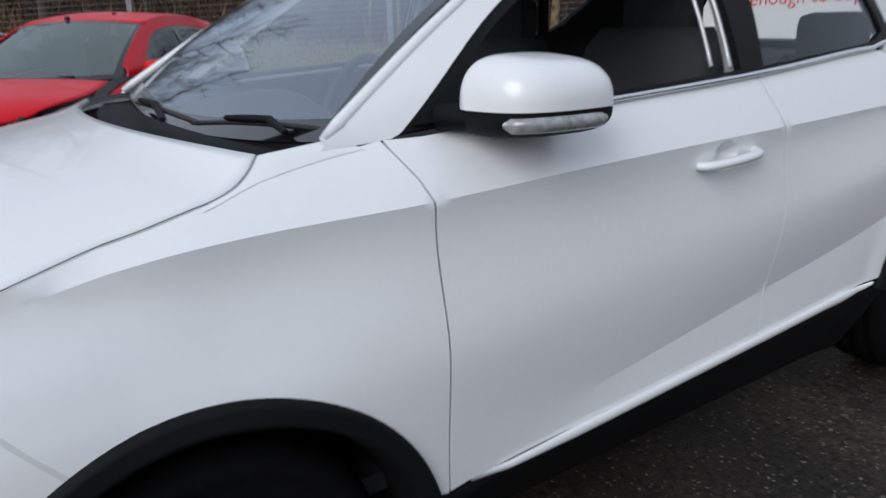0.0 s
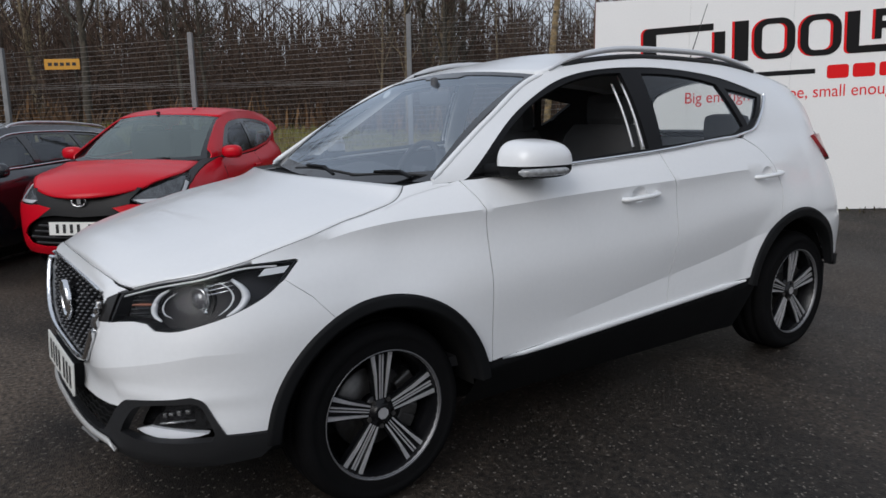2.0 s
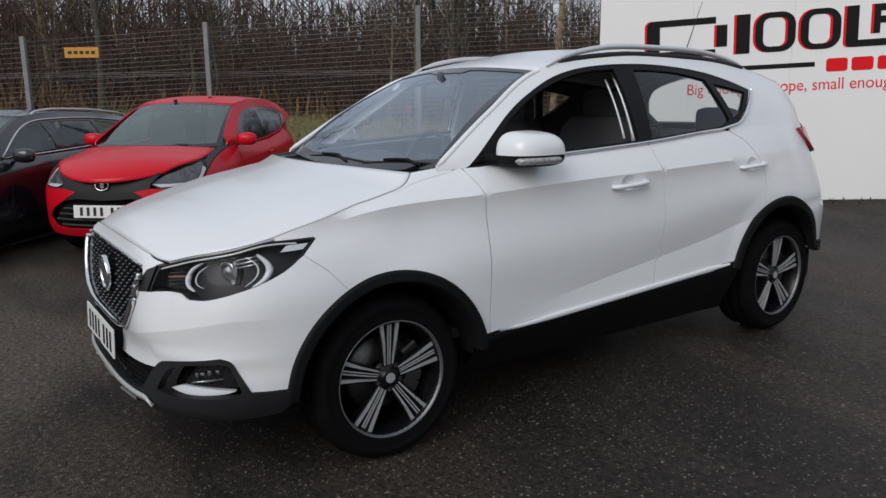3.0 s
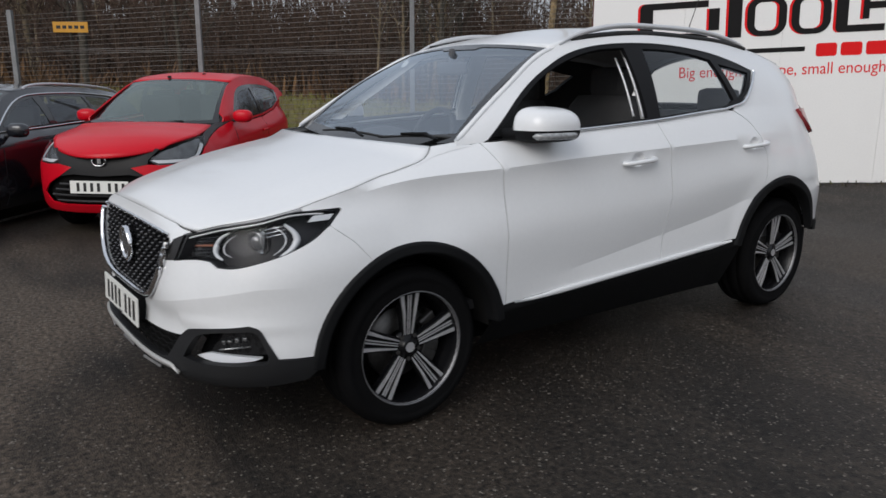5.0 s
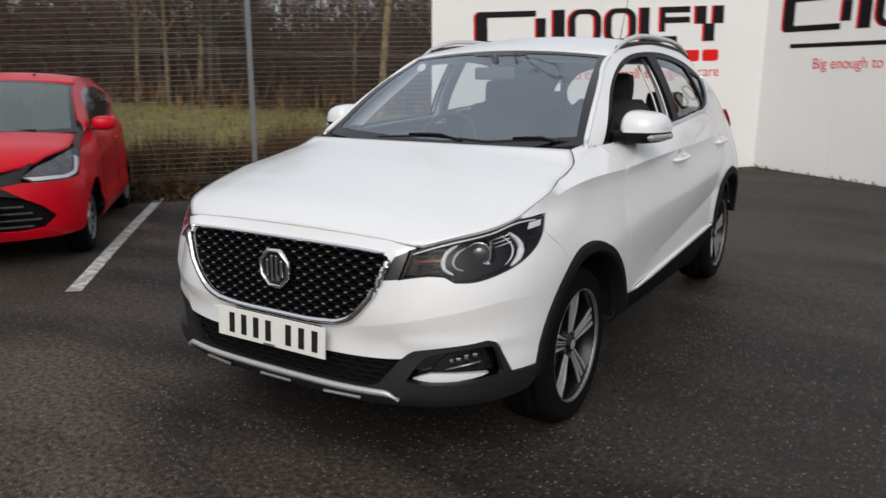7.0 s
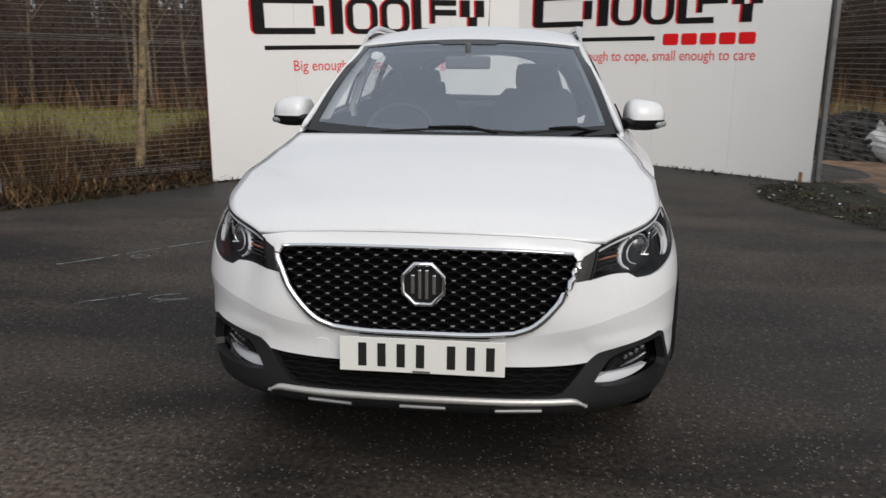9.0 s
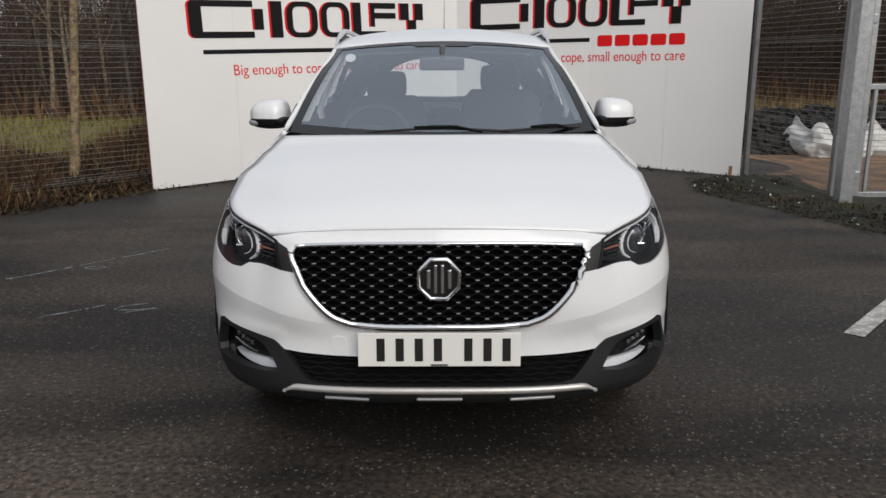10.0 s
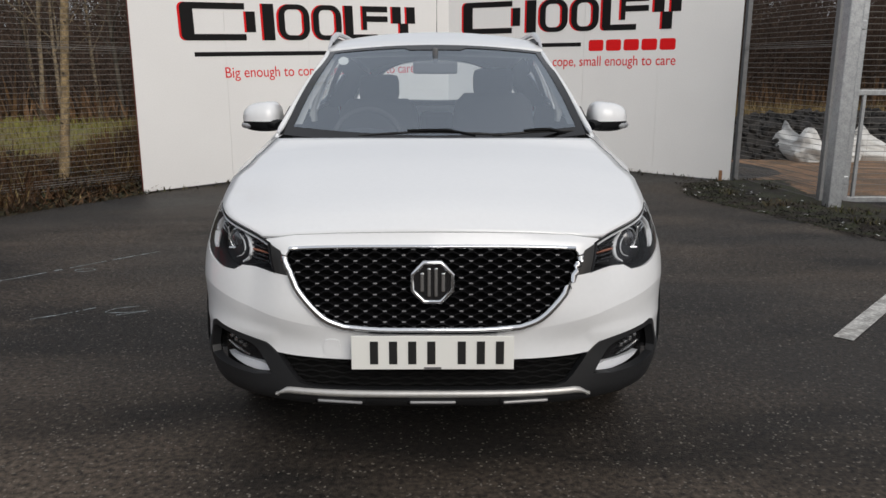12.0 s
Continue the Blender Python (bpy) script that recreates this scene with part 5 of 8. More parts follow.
box(bm, (0, 0, -0.02), (0.14, 0.12, 0.05), None, 0.02)
bm.to_mesh(sw.data)
sw.matrix_local = Matrix.Translation((-0.37, 0.93, 1.015)) @ Matrix.Rotation(radians(66), 4, "X")


def car_seat(x, y, h=1.0, wide=0.52, name="front_seat"):
    se = new(name)
    se.parent = suv
    part("seat_cushion", boxes(((x, y - 0.18, 0.62), (wide, 0.52, 0.16)), bevel=0.05), M_SEAT, se)

    def back(u, v):
        a = 2 * math.pi * u
        w = wide * (0.5 - 0.07 * v) * (1 if v < 0.9 else 1 - (v - 0.9) * 2.5)
        return Vector((x + w * math.copysign(abs(math.cos(a)) ** 0.5, math.cos(a)), y + 0.16 * v + 0.075 * math.copysign(abs(math.sin(a)) ** 0.6, math.sin(a)), 0.62 + 0.60 * v * h))

    bm = grid(back, 24, 12)
    top = [v for v in bm.verts if v.co.z > 0.62 + 0.60 * h - 1e-4]
    bmesh.ops.contextual_create(bm, geom=top)
    bmesh.ops.remove_doubles(bm, verts=bm.verts, dist=1e-4)
    bmesh.ops.recalc_face_normals(bm, faces=bm.faces)
    part("backrest", bm, M_SEAT, se)
    part("headrest", boxes(((x, y + 0.185, 0.62 + 0.60 * h + 0.065), (0.25, 0.10, 0.165)), bevel=0.045), M_SEAT, se)
    for d in (-0.06, 0.06):
        part("headrest_post", tube(bmesh.new(), ((x + d, y + 0.19, 0.58 + 0.60 * h), (x + d, y + 0.20, 0.70 + 0.60 * h)), 0.007, 6), M_CHROME, se)


car_seat(-0.355, 1.42, 1.02, 0.56)
car_seat(0.355, 1.42, 1.08, 0.56)
for x, h in ((-0.42, 0.90), (0.0, 0.60), (0.42, 0.90)):
    car_seat(x, 2.30, h, 0.44, "rear_seat")
for s in (1, -1):
    part("door_trim", facing(grid(lambda u, v, s=s: Vector((s * (0.735 - 0.05 * math.sin(math.pi * v) + 0.02 * v), 0.45 + 2.1 * u, 0.42 + v * (belt(0.45 + 2.1 * u) - 0.44))), 20, 8), (-s, 0, 0)), M_INTERIOR, suv)
    part("pillar_trim", facing(grid(lambda u, v, s=s: Vector((s * (side_at(1.43, 1.10 + 0.40 * v).x - 0.030 - 0.032 * min(1, 2 * u)), 1.40 + 0.10 * max(0, 2 * u - 1), 1.10 + 0.40 * v)), 4, 8), (-s, -1, 0)), M_HEADLINER, suv)
    for y, deep in ((1.374, 0.030), (1.362, 0.075)):
        part("window_channel", tube(bmesh.new(), [(s * (side_at(y, z).x - deep), y + 0.02 * (1.47 - z), z) for z in np.linspace(1.175, 1.45, 8)], 0.0055, 6), M_RAIL, suv, "bright window channel")
    part("pillar_trim", facing(grid(lambda u, v, s=s: Vector((s * (side_at(0.5 + 0.5 * v, 1.15 + 0.3 * v).x - 0.035 - 0.055 * u), 0.46 + 0.48 * v + 0.05 * u, 1.13 + 0.34 * v)), 3, 10), (-s, 0, 0)), M_HEADLINER, suv)
part("rear_view_mirror", boxes(((0, 0.80, 1.402), (0.228, 0.025, 0.064)), ((0, 0.80, 1.46), (0.03, 0.03, 0.08)), bevel=0.012), M_GREYTRIM, suv, "dark rear-view mirror")
part("mirror_face", boxes(((0, 0.815, 1.402), (0.21, 0.004, 0.050))), M_DARKCHROME, suv)
bm = bmesh.new()
bmesh.ops.create_cone(bm, cap_ends=True, segments=20, radius1=0.027, radius2=0.027, depth=0.002, matrix=Matrix.Translation(screen_at(0.09, 0.86) + Vector((0, 0.02, -0.012))) @ Matrix.Rotation(radians(50), 4, "X"))
part("screen_sticker", bm, M_PLATEW, suv, "round pale sticker inside the windscreen")


# ---------------------------------------------------------------- ground, boards and fence
def mixmat(name, a, b, c, scales, rough, bump=0.4, bscale=120.0, speck=None, spec=0.4, rlow=None, grain=0.35, stretch=None):
    """Ground or bark: two noises mix three colours, with a fine grain and relief."""
    m = bpy.data.materials.new(name)
    m.use_nodes = True
    nt = m.node_tree
    bs = nt.nodes["Principled BSDF"]
    bs.inputs["Specular IOR Level"].default_value = spec
    co = nt.nodes.new("ShaderNodeTexCoord")

    def noise_at(scale, detail, lo, hi):
        n = nt.nodes.new("ShaderNodeTexNoise")
        n.inputs["Scale"].default_value, n.inputs["Detail"].default_value = scale, detail
        if stretch and scale < 2:
            mp = nt.nodes.new("ShaderNodeMapping")
            mp.inputs["Rotation"].default_value = (0, 0, stretch[0])
            mp.inputs["Scale"].default_value = (stretch[1], 1, 1)
            nt.links.new(co.outputs["Object"], mp.inputs["Vector"])
            nt.links.new(mp.outputs[0], n.inputs["Vector"])
        else:
            nt.links.new(co.outputs["Object"], n.inputs["Vector"])
        r = nt.nodes.new("ShaderNodeMapRange")
        r.inputs[1].default_value, r.inputs[2].default_value = lo, hi
        nt.links.new(n.outputs[0], r.inputs[0])
        return r.outputs[0]

    def mixed(f, p, q):
        x = nt.nodes.new("ShaderNodeMix")
        x.data_type = "RGBA"
        nt.links.new(f, x.inputs[0])
        for sock, v in ((x.inputs[6], p), (x.inputs[7], q)):
            if isinstance(v, tuple):
                sock.default_value = (*v, 1)
            else:
                nt.links.new(v, sock)
        return x.outputs[2]

    big = noise_at(scales[0], 5, 0.38, 0.62)
    mid = noise_at(scales[1], 6, 0.40, 0.60)
    col = mixed(mid, mixed(big, a, b), c)
    fine = noise_at(scales[2], 5, 0.30, 0.70)
    gain = nt.nodes.new("ShaderNodeMapRange")
    gain.inputs[3].default_value, gain.inputs[4].default_value = 1 - grain, 1 + grain
    nt.links.new(fine, gain.inputs[0])
    times = nt.nodes.new("ShaderNodeVectorMath")
    times.operation = "SCALE"
    nt.links.new(col, times.inputs[0])
    nt.links.new(gain.outputs[0], times.inputs["Scale"])
    col = times.outputs[0]
    if speck:
        vor = nt.nodes.new("ShaderNodeTexVoronoi")
        vor.inputs["Scale"].default_value = bscale
        nt.links.new(co.outputs["Object"], vor.inputs["Vector"])
        pick = nt.nodes.new("ShaderNodeSeparateColor")
        nt.links.new(vor.outputs["Color"], pick.inputs[0])
        r = nt.nodes.new("ShaderNodeMapRange")
        r.inputs[1].default_value, r.inputs[2].default_value = 0.955, 1.02
        nt.links.new(pick.outputs[0], r.inputs[0])
        col = mixed(r.outputs[0], col, speck)
    nt.links.new(col, bs.inputs["Base Color"])
    rr = nt.nodes.new("ShaderNodeMapRange")
    rr.inputs[3].default_value, rr.inputs[4].default_value = (rlow or rough - 0.1), rough
    nt.links.new(big, rr.inputs[0])
    nt.links.new(rr.outputs[0], bs.inputs["Roughness"])
    bp = nt.nodes.new("ShaderNodeBump")
    bp.inputs["Strength"].default_value, bp.inputs["Distance"].default_value = bump, 0.01
    n3 = nt.nodes.new("ShaderNodeTexNoise")
    n3.inputs["Scale"].default_value, n3.inputs["Detail"].default_value = bscale, 4
    nt.links.new(co.outputs["Object"], n3.inputs["Vector"])
    nt.links.new(n3.outputs[0], bp.inputs["Height"])
    nt.links.new(bp.outputs[0], bs.inputs["Normal"])
    return m


M_TARMAC = mixmat("worn_damp_tarmac", (0.020, 0.0162, 0.0128), (0.088, 0.068, 0.051), (0.014, 0.0114, 0.0092), (0.34, 1.15, 42), 0.78, 1.0, 130.0, (0.30, 0.27, 0.23), 0.30, 0.50, 0.8, (0.35, 0.35))
M_SOIL = mixmat("leaf_litter_soil", (0.045, 0.032, 0.020), (0.075, 0.052, 0.030), (0.040, 0.040, 0.018), (0.3, 2.5, 30), 0.95, 0.8, 40.0)
M_GRASSGROUND = mixmat("rough_grass_ground", (0.135, 0.130, 0.030), (0.180, 0.160, 0.045), (0.130, 0.100, 0.042), (0.5, 3.0, 40), 0.95, 0.8, 60.0)
M_PAINT = mixmat("worn_white_road_paint", (0.50, 0.49, 0.46), (0.62, 0.61, 0.58), (0.30, 0.29, 0.27), (4, 14, 60), 0.7, 0.4, 120.0)
M_BOARD = mat("white_board", (0.83, 0.825, 0.81), 0.45, var=0.05, scale=1.2, rvar=0.08)
M_GALV = mat("galvanised_steel", (0.42, 0.44, 0.46), 0.42, 0.75, var=0.35, scale=14, bump=0.05)
M_POST = mat("weathered_steel_post", (0.24, 0.245, 0.25), 0.55, 0.5, var=0.3, scale=10, bump=0.05)
M_WIRE = mat("galvanised_wire", (0.19, 0.178, 0.165), 0.6, 0.2)
M_RUST = mat("rust_red_edging", (0.16, 0.035, 0.02), 0.7, var=0.3, scale=12)
M_INK = mat("black_vinyl", (0.010, 0.0095, 0.010), 0.6, spec=0.12)
M_RED = mat("red_vinyl", (0.70, 0.012, 0.014), 0.6, spec=0.12)


_rise = knots((0.3, 0.0), (2.0, 0.030), (2.7, 0.036), (5.0, 0.058), (5.66, 0.075), (6.45, 0.140), (7.2, 0.208), (7.98, 0.295), (9.0, 0.33))


def ground_z(x, y):
    """The tarmac rises from the car into the corner where the boards meet."""
    return _rise(y) * math.exp(-((x / 4.5) ** 4)) * math.exp(-max(0, y - 9.0) * 0.4)


FA, FC = Vector((-8.05, -0.15, 0)), Vector((-5.1, 4.12, 0))
F_DIR = (FC - FA).normalized()
F_OUT = Vector((-F_DIR.y, F_DIR.x, 0))


def far_z(x, y):
    """The land outside the fence: a low bank, then level."""
    p = Vector((x, y, 0)) - FC
    d = p.dot(F_OUT)
    s = min(1, max(0, (d - 0.8) / 8.0))
    high = min(0.95, max(0.15, 0.62 - 0.055 * p.dot(F_DIR)))
    return ground_z(x, y) + 0.26 * min(1, max(0, (d + 0.4) / 1.6)) + high * s * s * (3 - 2 * s) - 0.03


def land(name, us, vs, fn, material, label, category="ground"):
    bm = bmesh.new()
    rows = [[bm.verts.new(fn(u, v)) for v in vs] for u in us]
    for i in range(len(us) - 1):
        for j in range(len(vs) - 1):
            bm.faces.new((rows[i][j], rows[i + 1][j], rows[i + 1][j + 1], rows[i][j + 1]))
    smooth(facing(bm, (0, 0, 1)))
    return tagged(part(name, bm, material), label, category, kind="structure")


def spread(a, b, n, far):
    """Positions close together between a and b, and out to far either way."""
    return [a - far, a - far / 4, a - far / 16, a - far / 50] + list(np.linspace(a, b, n)) + [b + far / 50, b + far / 16, b + far / 4, b + far]


land("ground", spread(-30, 30, 61, 1500), spread(-20, 40, 61, 1500), lambda x, y: (x, y, far_z(x, y) - 0.03 if (Vector((x, y, 0)) - FC).dot(F_OUT) > -1.2 else ground_z(x, y) - 0.05), M_SOIL, "brown leaf-littered ground under the bare woodland")


def tarmac_at(u, v):
    """u: along the fence; v: from its edge inwards."""
    p = FC + F_DIR * u - F_OUT * (0.5 + 0.06 * noise.noise((u * 1.3, 0, 0)) * (1 if v < 0.1 else 0) + v)
    return (p.x, p.y, ground_z(p.x, p.y))


land("tarmac", list(np.linspace(-60, 40, 201)), [0] + list(np.linspace(0.3, 9, 30)) + [14, 20, 30, 60], tarmac_at, M_TARMAC, "worn dark tarmac of the car park, damp and gritty", "tarmac")


def line_mark(name, a, b, w=0.10):
    a, b = Vector((*a, 0)), Vector((*b, 0))
    d = (b - a).normalized()
    n = Vector((-d.y, d.x, 0)) * w / 2
    k = 24
    bm = bmesh.new()
    lo = [bm.verts.new(a.lerp(b, i / k) + n * (1 + 0.08 * noise.noise((i, 0, 1))) + Vector((0, 0, 0.004 + ground_z(*a.lerp(b, i / k).xy)))) for i in range(k + 1)]
    hi = [bm.verts.new(a.lerp(b, i / k) - n * (1 + 0.08 * noise.noise((i, 5, 1))) + Vector((0, 0, 0.004 + ground_z(*a.lerp(b, i / k).xy)))) for i in range(k + 1)]
    for i in range(k):
        bm.faces.new((lo[i], lo[i + 1], hi[i + 1], hi[i]))
    return tagged(part(name, facing(bm, (0, 0, 1)), M_PAINT), "worn white painted parking bay line on tarmac", "line marking", "parking bay lines", "structure")


line_mark("bay_line", (-2.69, 0.01), (-5.68, 2.98))
line_mark("bay_line", (-4.30, -1.65), (-7.2, 1.05))
line_mark("bay_line", (2.154, 0.587), (5.2, 3.75))

# the two printed boards, meeting in a corner behind the car
BL, BC, BR = Vector((-3.52, 5.66, 0.045)), Vector((0.15, 7.98, 0.285)), Vector((3.80, 6.44, 0.085))
B_TOP = 2.62


def board(a, b, label, art):
    d = (b - a)
    length = math.hypot(d.x, d.y)
    along = Vector((d.x, d.y, 0)) / length
    m = Matrix(((along.x, 0, along.y, a.x), (along.y, 0, -along.x, a.y), (0, 1, 0, 0), (0, 0, 0, 1)))
    bo = thing("sign_board", label, "sign", "printed boards", at=m)
    n = 4
    for k in range(n):
        x0, x1 = length * k / n + (0.002 if k else 0), length * (k + 1) / n - 0.0
        z0, z1 = a.z + (b.z - a.z) * k / n + 0.02, a.z + (b.z - a.z) * (k + 1) / n + 0.02
        bm = bmesh.new()
        prism(bm, [(x0, z0), (x1, z1), (x1, B_TOP), (x0, B_TOP)], 0.018, Matrix.Translation((0, 0, -0.018)))
        part("panel", bm, M_BOARD, bo)
    for k in range(n + 1):
        x = min(max(length * k / n, 0.03), length - 0.03)
        bm = boxes(((x, 1.28, -0.05), (0.05, 2.56, 0.05)), bevel=0.004)
        part("batten", bm, M_GALV, bo)
    part("edging", boxes(((-0.006, (a.z + B_TOP) / 2 + 0.01, -0.012), (0.008, B_TOP - a.z - 0.02, 0.022))), M_RUST, bo, "thin rust-red edge strip")
    art(bo, length)
    return bo


def rect(x, y, w, h):
    return [(x, y), (x + w, y), (x + w, y + h), (x, y + h)]


def rounded(x, y, w, h, r, corners=(1, 1, 1, 1)):
    """A rectangle with some corners rounded: lower left, lower right, upper right, upper left."""
    out = []
    for k, (cx, cy, a0) in enumerate(((x + r, y + r, 180), (x + w - r, y + r, 270), (x + w - r, y + h - r, 0), (x + r, y + h - r, 90))):
        if corners[k]:
            out += [(cx + r * math.cos(radians(a0 + 15 * i)), cy + r * math.sin(radians(a0 + 15 * i))) for i in range(7)]
        else:
            out.append(((x, y), (x + w, y), (x + w, y + h), (x, y + h))[k])
    return out


def ring_of(bm, outer, inner, depth, m):
    """A flat band between two outlines of as many points, given thickness."""
    n = len(outer)
    vs = [[bm.verts.new(m @ Vector((px, py, z))) for px, py in loop] for z in (0, depth) for loop in (outer, inner)]
    for k in range(n):
        q = (k + 1) % n
        bm.faces.new((vs[2][k], vs[2][q], vs[3][q], vs[3][k]))
        bm.faces.new((vs[0][k], vs[0][q], vs[2][q], vs[2][k]))
        bm.faces.new((vs[3][k], vs[3][q], vs[1][q], vs[1][k]))
    return bm


def words_of(text, size):
    """Each word of a line as a mesh in its place along the line, and the line's width."""

    def mesh_of(body):
        cu = bpy.data.curves.new("word", "FONT")
        cu.body, cu.size, cu.align_x, cu.extrude = body, size, "LEFT", 0.001
        ob = new("word", cu)
        me = bpy.data.meshes.new_from_object(ob.evaluated_get(bpy.context.evaluated_depsgraph_get()))
        bpy.data.objects.remove(ob)
        return me

    got, line = [], ""
    for word in text.split():
        line = (line + " " + word).strip()
        me, whole = mesh_of(word), mesh_of(line)
        end = max(v.co.x for v in whole.vertices)
        shift = end - max(v.co.x for v in me.vertices)
        bpy.data.meshes.remove(whole)
        for v in me.vertices:
            v.co.x += shift
        got.append(me)
    return got, end


def artwork(x0, w, y1, h, slope):
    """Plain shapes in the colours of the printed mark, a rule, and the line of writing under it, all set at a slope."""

    def art(bo, length):
        tilt = Matrix.Translation((x0, y1, 0)) @ Matrix.Rotation(math.atan(slope), 4, "Z") @ Matrix.Translation((-x0, -y1, 0))

        def shape(name, bm, material):
            bmesh.ops.transform(bm, matrix=tilt, verts=bm.verts)
            return part(name, bm, material, bo)

        def bars(x, wide, rows):
            """Plain shapes (x, y, w, h, how) in shares of a shape's box: red beneath, black above."""
            for mtl, dx, dz in ((M_RED, -0.026, 0.0), (M_INK, 0.0, 0.0025)):
                bm = bmesh.new()
                m = Matrix.Translation((0, 0, dz))
                for a, b, c, d, *how in rows:
                    q = (x + a * wide + dx, y1 - h + b * h, c * wide, d * h)
                    if how == ["ring"]:
                        t = 0.062
                        ring_of(bm, rounded(*q, 0.15), rounded(q[0] + t * 1.35, q[1] + t, q[2] - 2.7 * t, q[3] - 2 * t, 0.07), 0.002, m)
                    elif how:
                        prism(bm, rounded(*q, min(q[2], q[3]) * 0.45, how[0]), 0.002, m)
                    else:
                        prism(bm, rect(*q), 0.002, m)
                shape("printed_shape", bm, mtl)

        t = 0.17
        ring = ((0, 0, 1, 1, "ring"),)
        shapes = ((0.0, 0.250, ((0, 0, 0.19, 1, (1, 0, 0, 1)), (0.19, 0, 0.78, t), (0.19, 1 - t, 0.78, t))),
                  (0.245, 0.115, ((0, 0.22, 0.32, 0.56), (0.58, 0, 0.40, 1))),
                  (0.375, 0.130, ring), (0.520, 0.125, ring),
                  (0.660, 0.150, ((0, 0, 0.25, 1, (1, 0, 0, 0)), (0.25, 0, 0.75, t))), (0.735, 0.125, ((0.05, 0.30, 0.16, 0.70), (0.21, 0.54, 0.79, t), (0.21, 1 - t, 0.79, t))),
                  (0.875, 0.125, ((0.06, 0.5, 0.34, 0.5), (0.62, 0.5, 0.34, 0.5), (0.34, 0.0, 0.34, 0.50))))
        for fx, fw_, rows in shapes:
            bars(x0 + fx * w, fw_ * w, rows)
        shape("printed_rule", prism(bmesh.new(), rect(x0 + 0.04 * w, y1 - 0.628, w * 0.53, 0.052), 0.002, Matrix.Identity(4)), M_INK)
        for k in range(5):
            shape("printed_shape", prism(bmesh.new(), rounded(x0 + w * (0.605 + 0.0775 * k), y1 - 0.692, w * 0.066, 0.145, 0.03), 0.002, Matrix.Identity(4)), M_RED)
        meshes, end = words_of("Big enough to cope, small enough to care", 0.185)
        for me in meshes:
            me.transform(tilt @ Matrix.Translation((x0 + 0.145 * w, y1 - 0.885, 0.002)) @ Matrix.Diagonal((w * 0.84 / end, 1, 1, 1)))
            me.materials.append(M_RED)
            new("word", me).parent = bo

    return art


board(BL, BC, "tall white board with black and red print, standing on tarmac", artwork(0.56, 3.23, 2.275, 0.44, 0.033))
board(BC, BR, "tall white board with black and red print, standing on tarmac", artwork(0.23, 3.00, 2.46, 0.43, 0.0))

# mesh fence
def fence_run(name, a, b, top_a, top_b, label, spacing=0.06, cuts=None, first=0):
    d = b - a
    length = d.length
    m = Matrix.Translation(a)
    fe = thing(name, label, "fence", at=m)
    count = len(cuts) - 1 if cuts else max(1, round(length / 2.6))
    cuts = cuts or [k / count for k in range(count + 1)]
    u = d / length
    for k in range(first, count + 1):
        p = u * (length * cuts[k])
        top = top_a + (top_b - top_a) * cuts[k]
        bm = boxes(((0, 0, top / 2), (0.06, 0.06, top)), bevel=0.006, m=Matrix.Translation(p) @ Matrix.Rotation(math.atan2(u.y, u.x), 4, "Z"))
        part("post", bm, M_POST, fe, "galvanised steel post")
    for k in range(count):
        bm = bmesh.new()
        p0, p1 = u * (length * cuts[k]), u * (length * cuts[k + 1])
        t0, t1 = top_a + (top_b - top_a) * cuts[k], top_a + (top_b - top_a) * cuts[k + 1]
        n = int(min(t0, t1) / spacing)
        for i in range(n):
            f = (i + 0.5) / n
            z0, z1 = 0.06 + (t0 - 0.10) * f, 0.06 + (t1 - 0.10) * f
            tube(bm, (p0 + Vector((0, 0, z0)), p1 + Vector((0, 0, z1))), 0.0029, 4)
        # doubled wires where one mesh overlaps the next
        for z in (0.19, 0.215, 0.24, 1.715, 1.738, 1.762):
            tube(bm, (p0 + Vector((0, 0.004, z)), p1 + Vector((0, 0.004, z))), 0.0029, 4)
        cols = int((p1 - p0).length / 0.2)
        for i in range(1, cols):
            f = i / cols
            q = p0.lerp(p1, f)
            tube(bm, (q + Vector((0, 0, 0.05)), q + Vector((0, 0, t0 + (t1 - t0) * f - 0.04))), 0.0006, 4)
        part("mesh_panel", bm, M_WIRE, fe, "welded wire mesh panel")
    return fe


U = F_DIR
fence_run("mesh_fence", FC - U * 13.0, FC - U * 0.1, 1.70, 2.57, "tall grey welded mesh fence on galvanised posts", cuts=[0.0, 0.2, 0.4, 0.604, 0.7876, 1.0])
fence_run("mesh_fence", FC - U * 0.1, FC + U * 5.2, 2.57, 2.82, "tall grey welded mesh fence behind the boards", first=1)
fence_run("mesh_fence", Vector((3.93, 6.6, 0.05)), Vector((4.21, 4.92, 0)), 2.9, 2.9, "tall grey welded mesh fence by the gate post")


# ---------------------------------------------------------------- fence fittings, gate and what lies beyond
def gate_post(x, y, h, w):
    po = thing("gate_post", "thick square galvanised steel gate post set in the tarmac edge", "post", at=Matrix.Translation((x, y, 0)))
    part("shaft", boxes(((0, 0, h / 2), (w, w, h)), bevel=0.012), M_GALV, po)
    part("hinge", boxes(((w * 0.7, 0, 0.35), (0.08, 0.05, 0.09)), bevel=0.01), M_GALV, po)
    part("hinge", boxes(((w * 0.7, 0, 1.9), (0.08, 0.05, 0.09)), bevel=0.01), M_GALV, po)
    return po


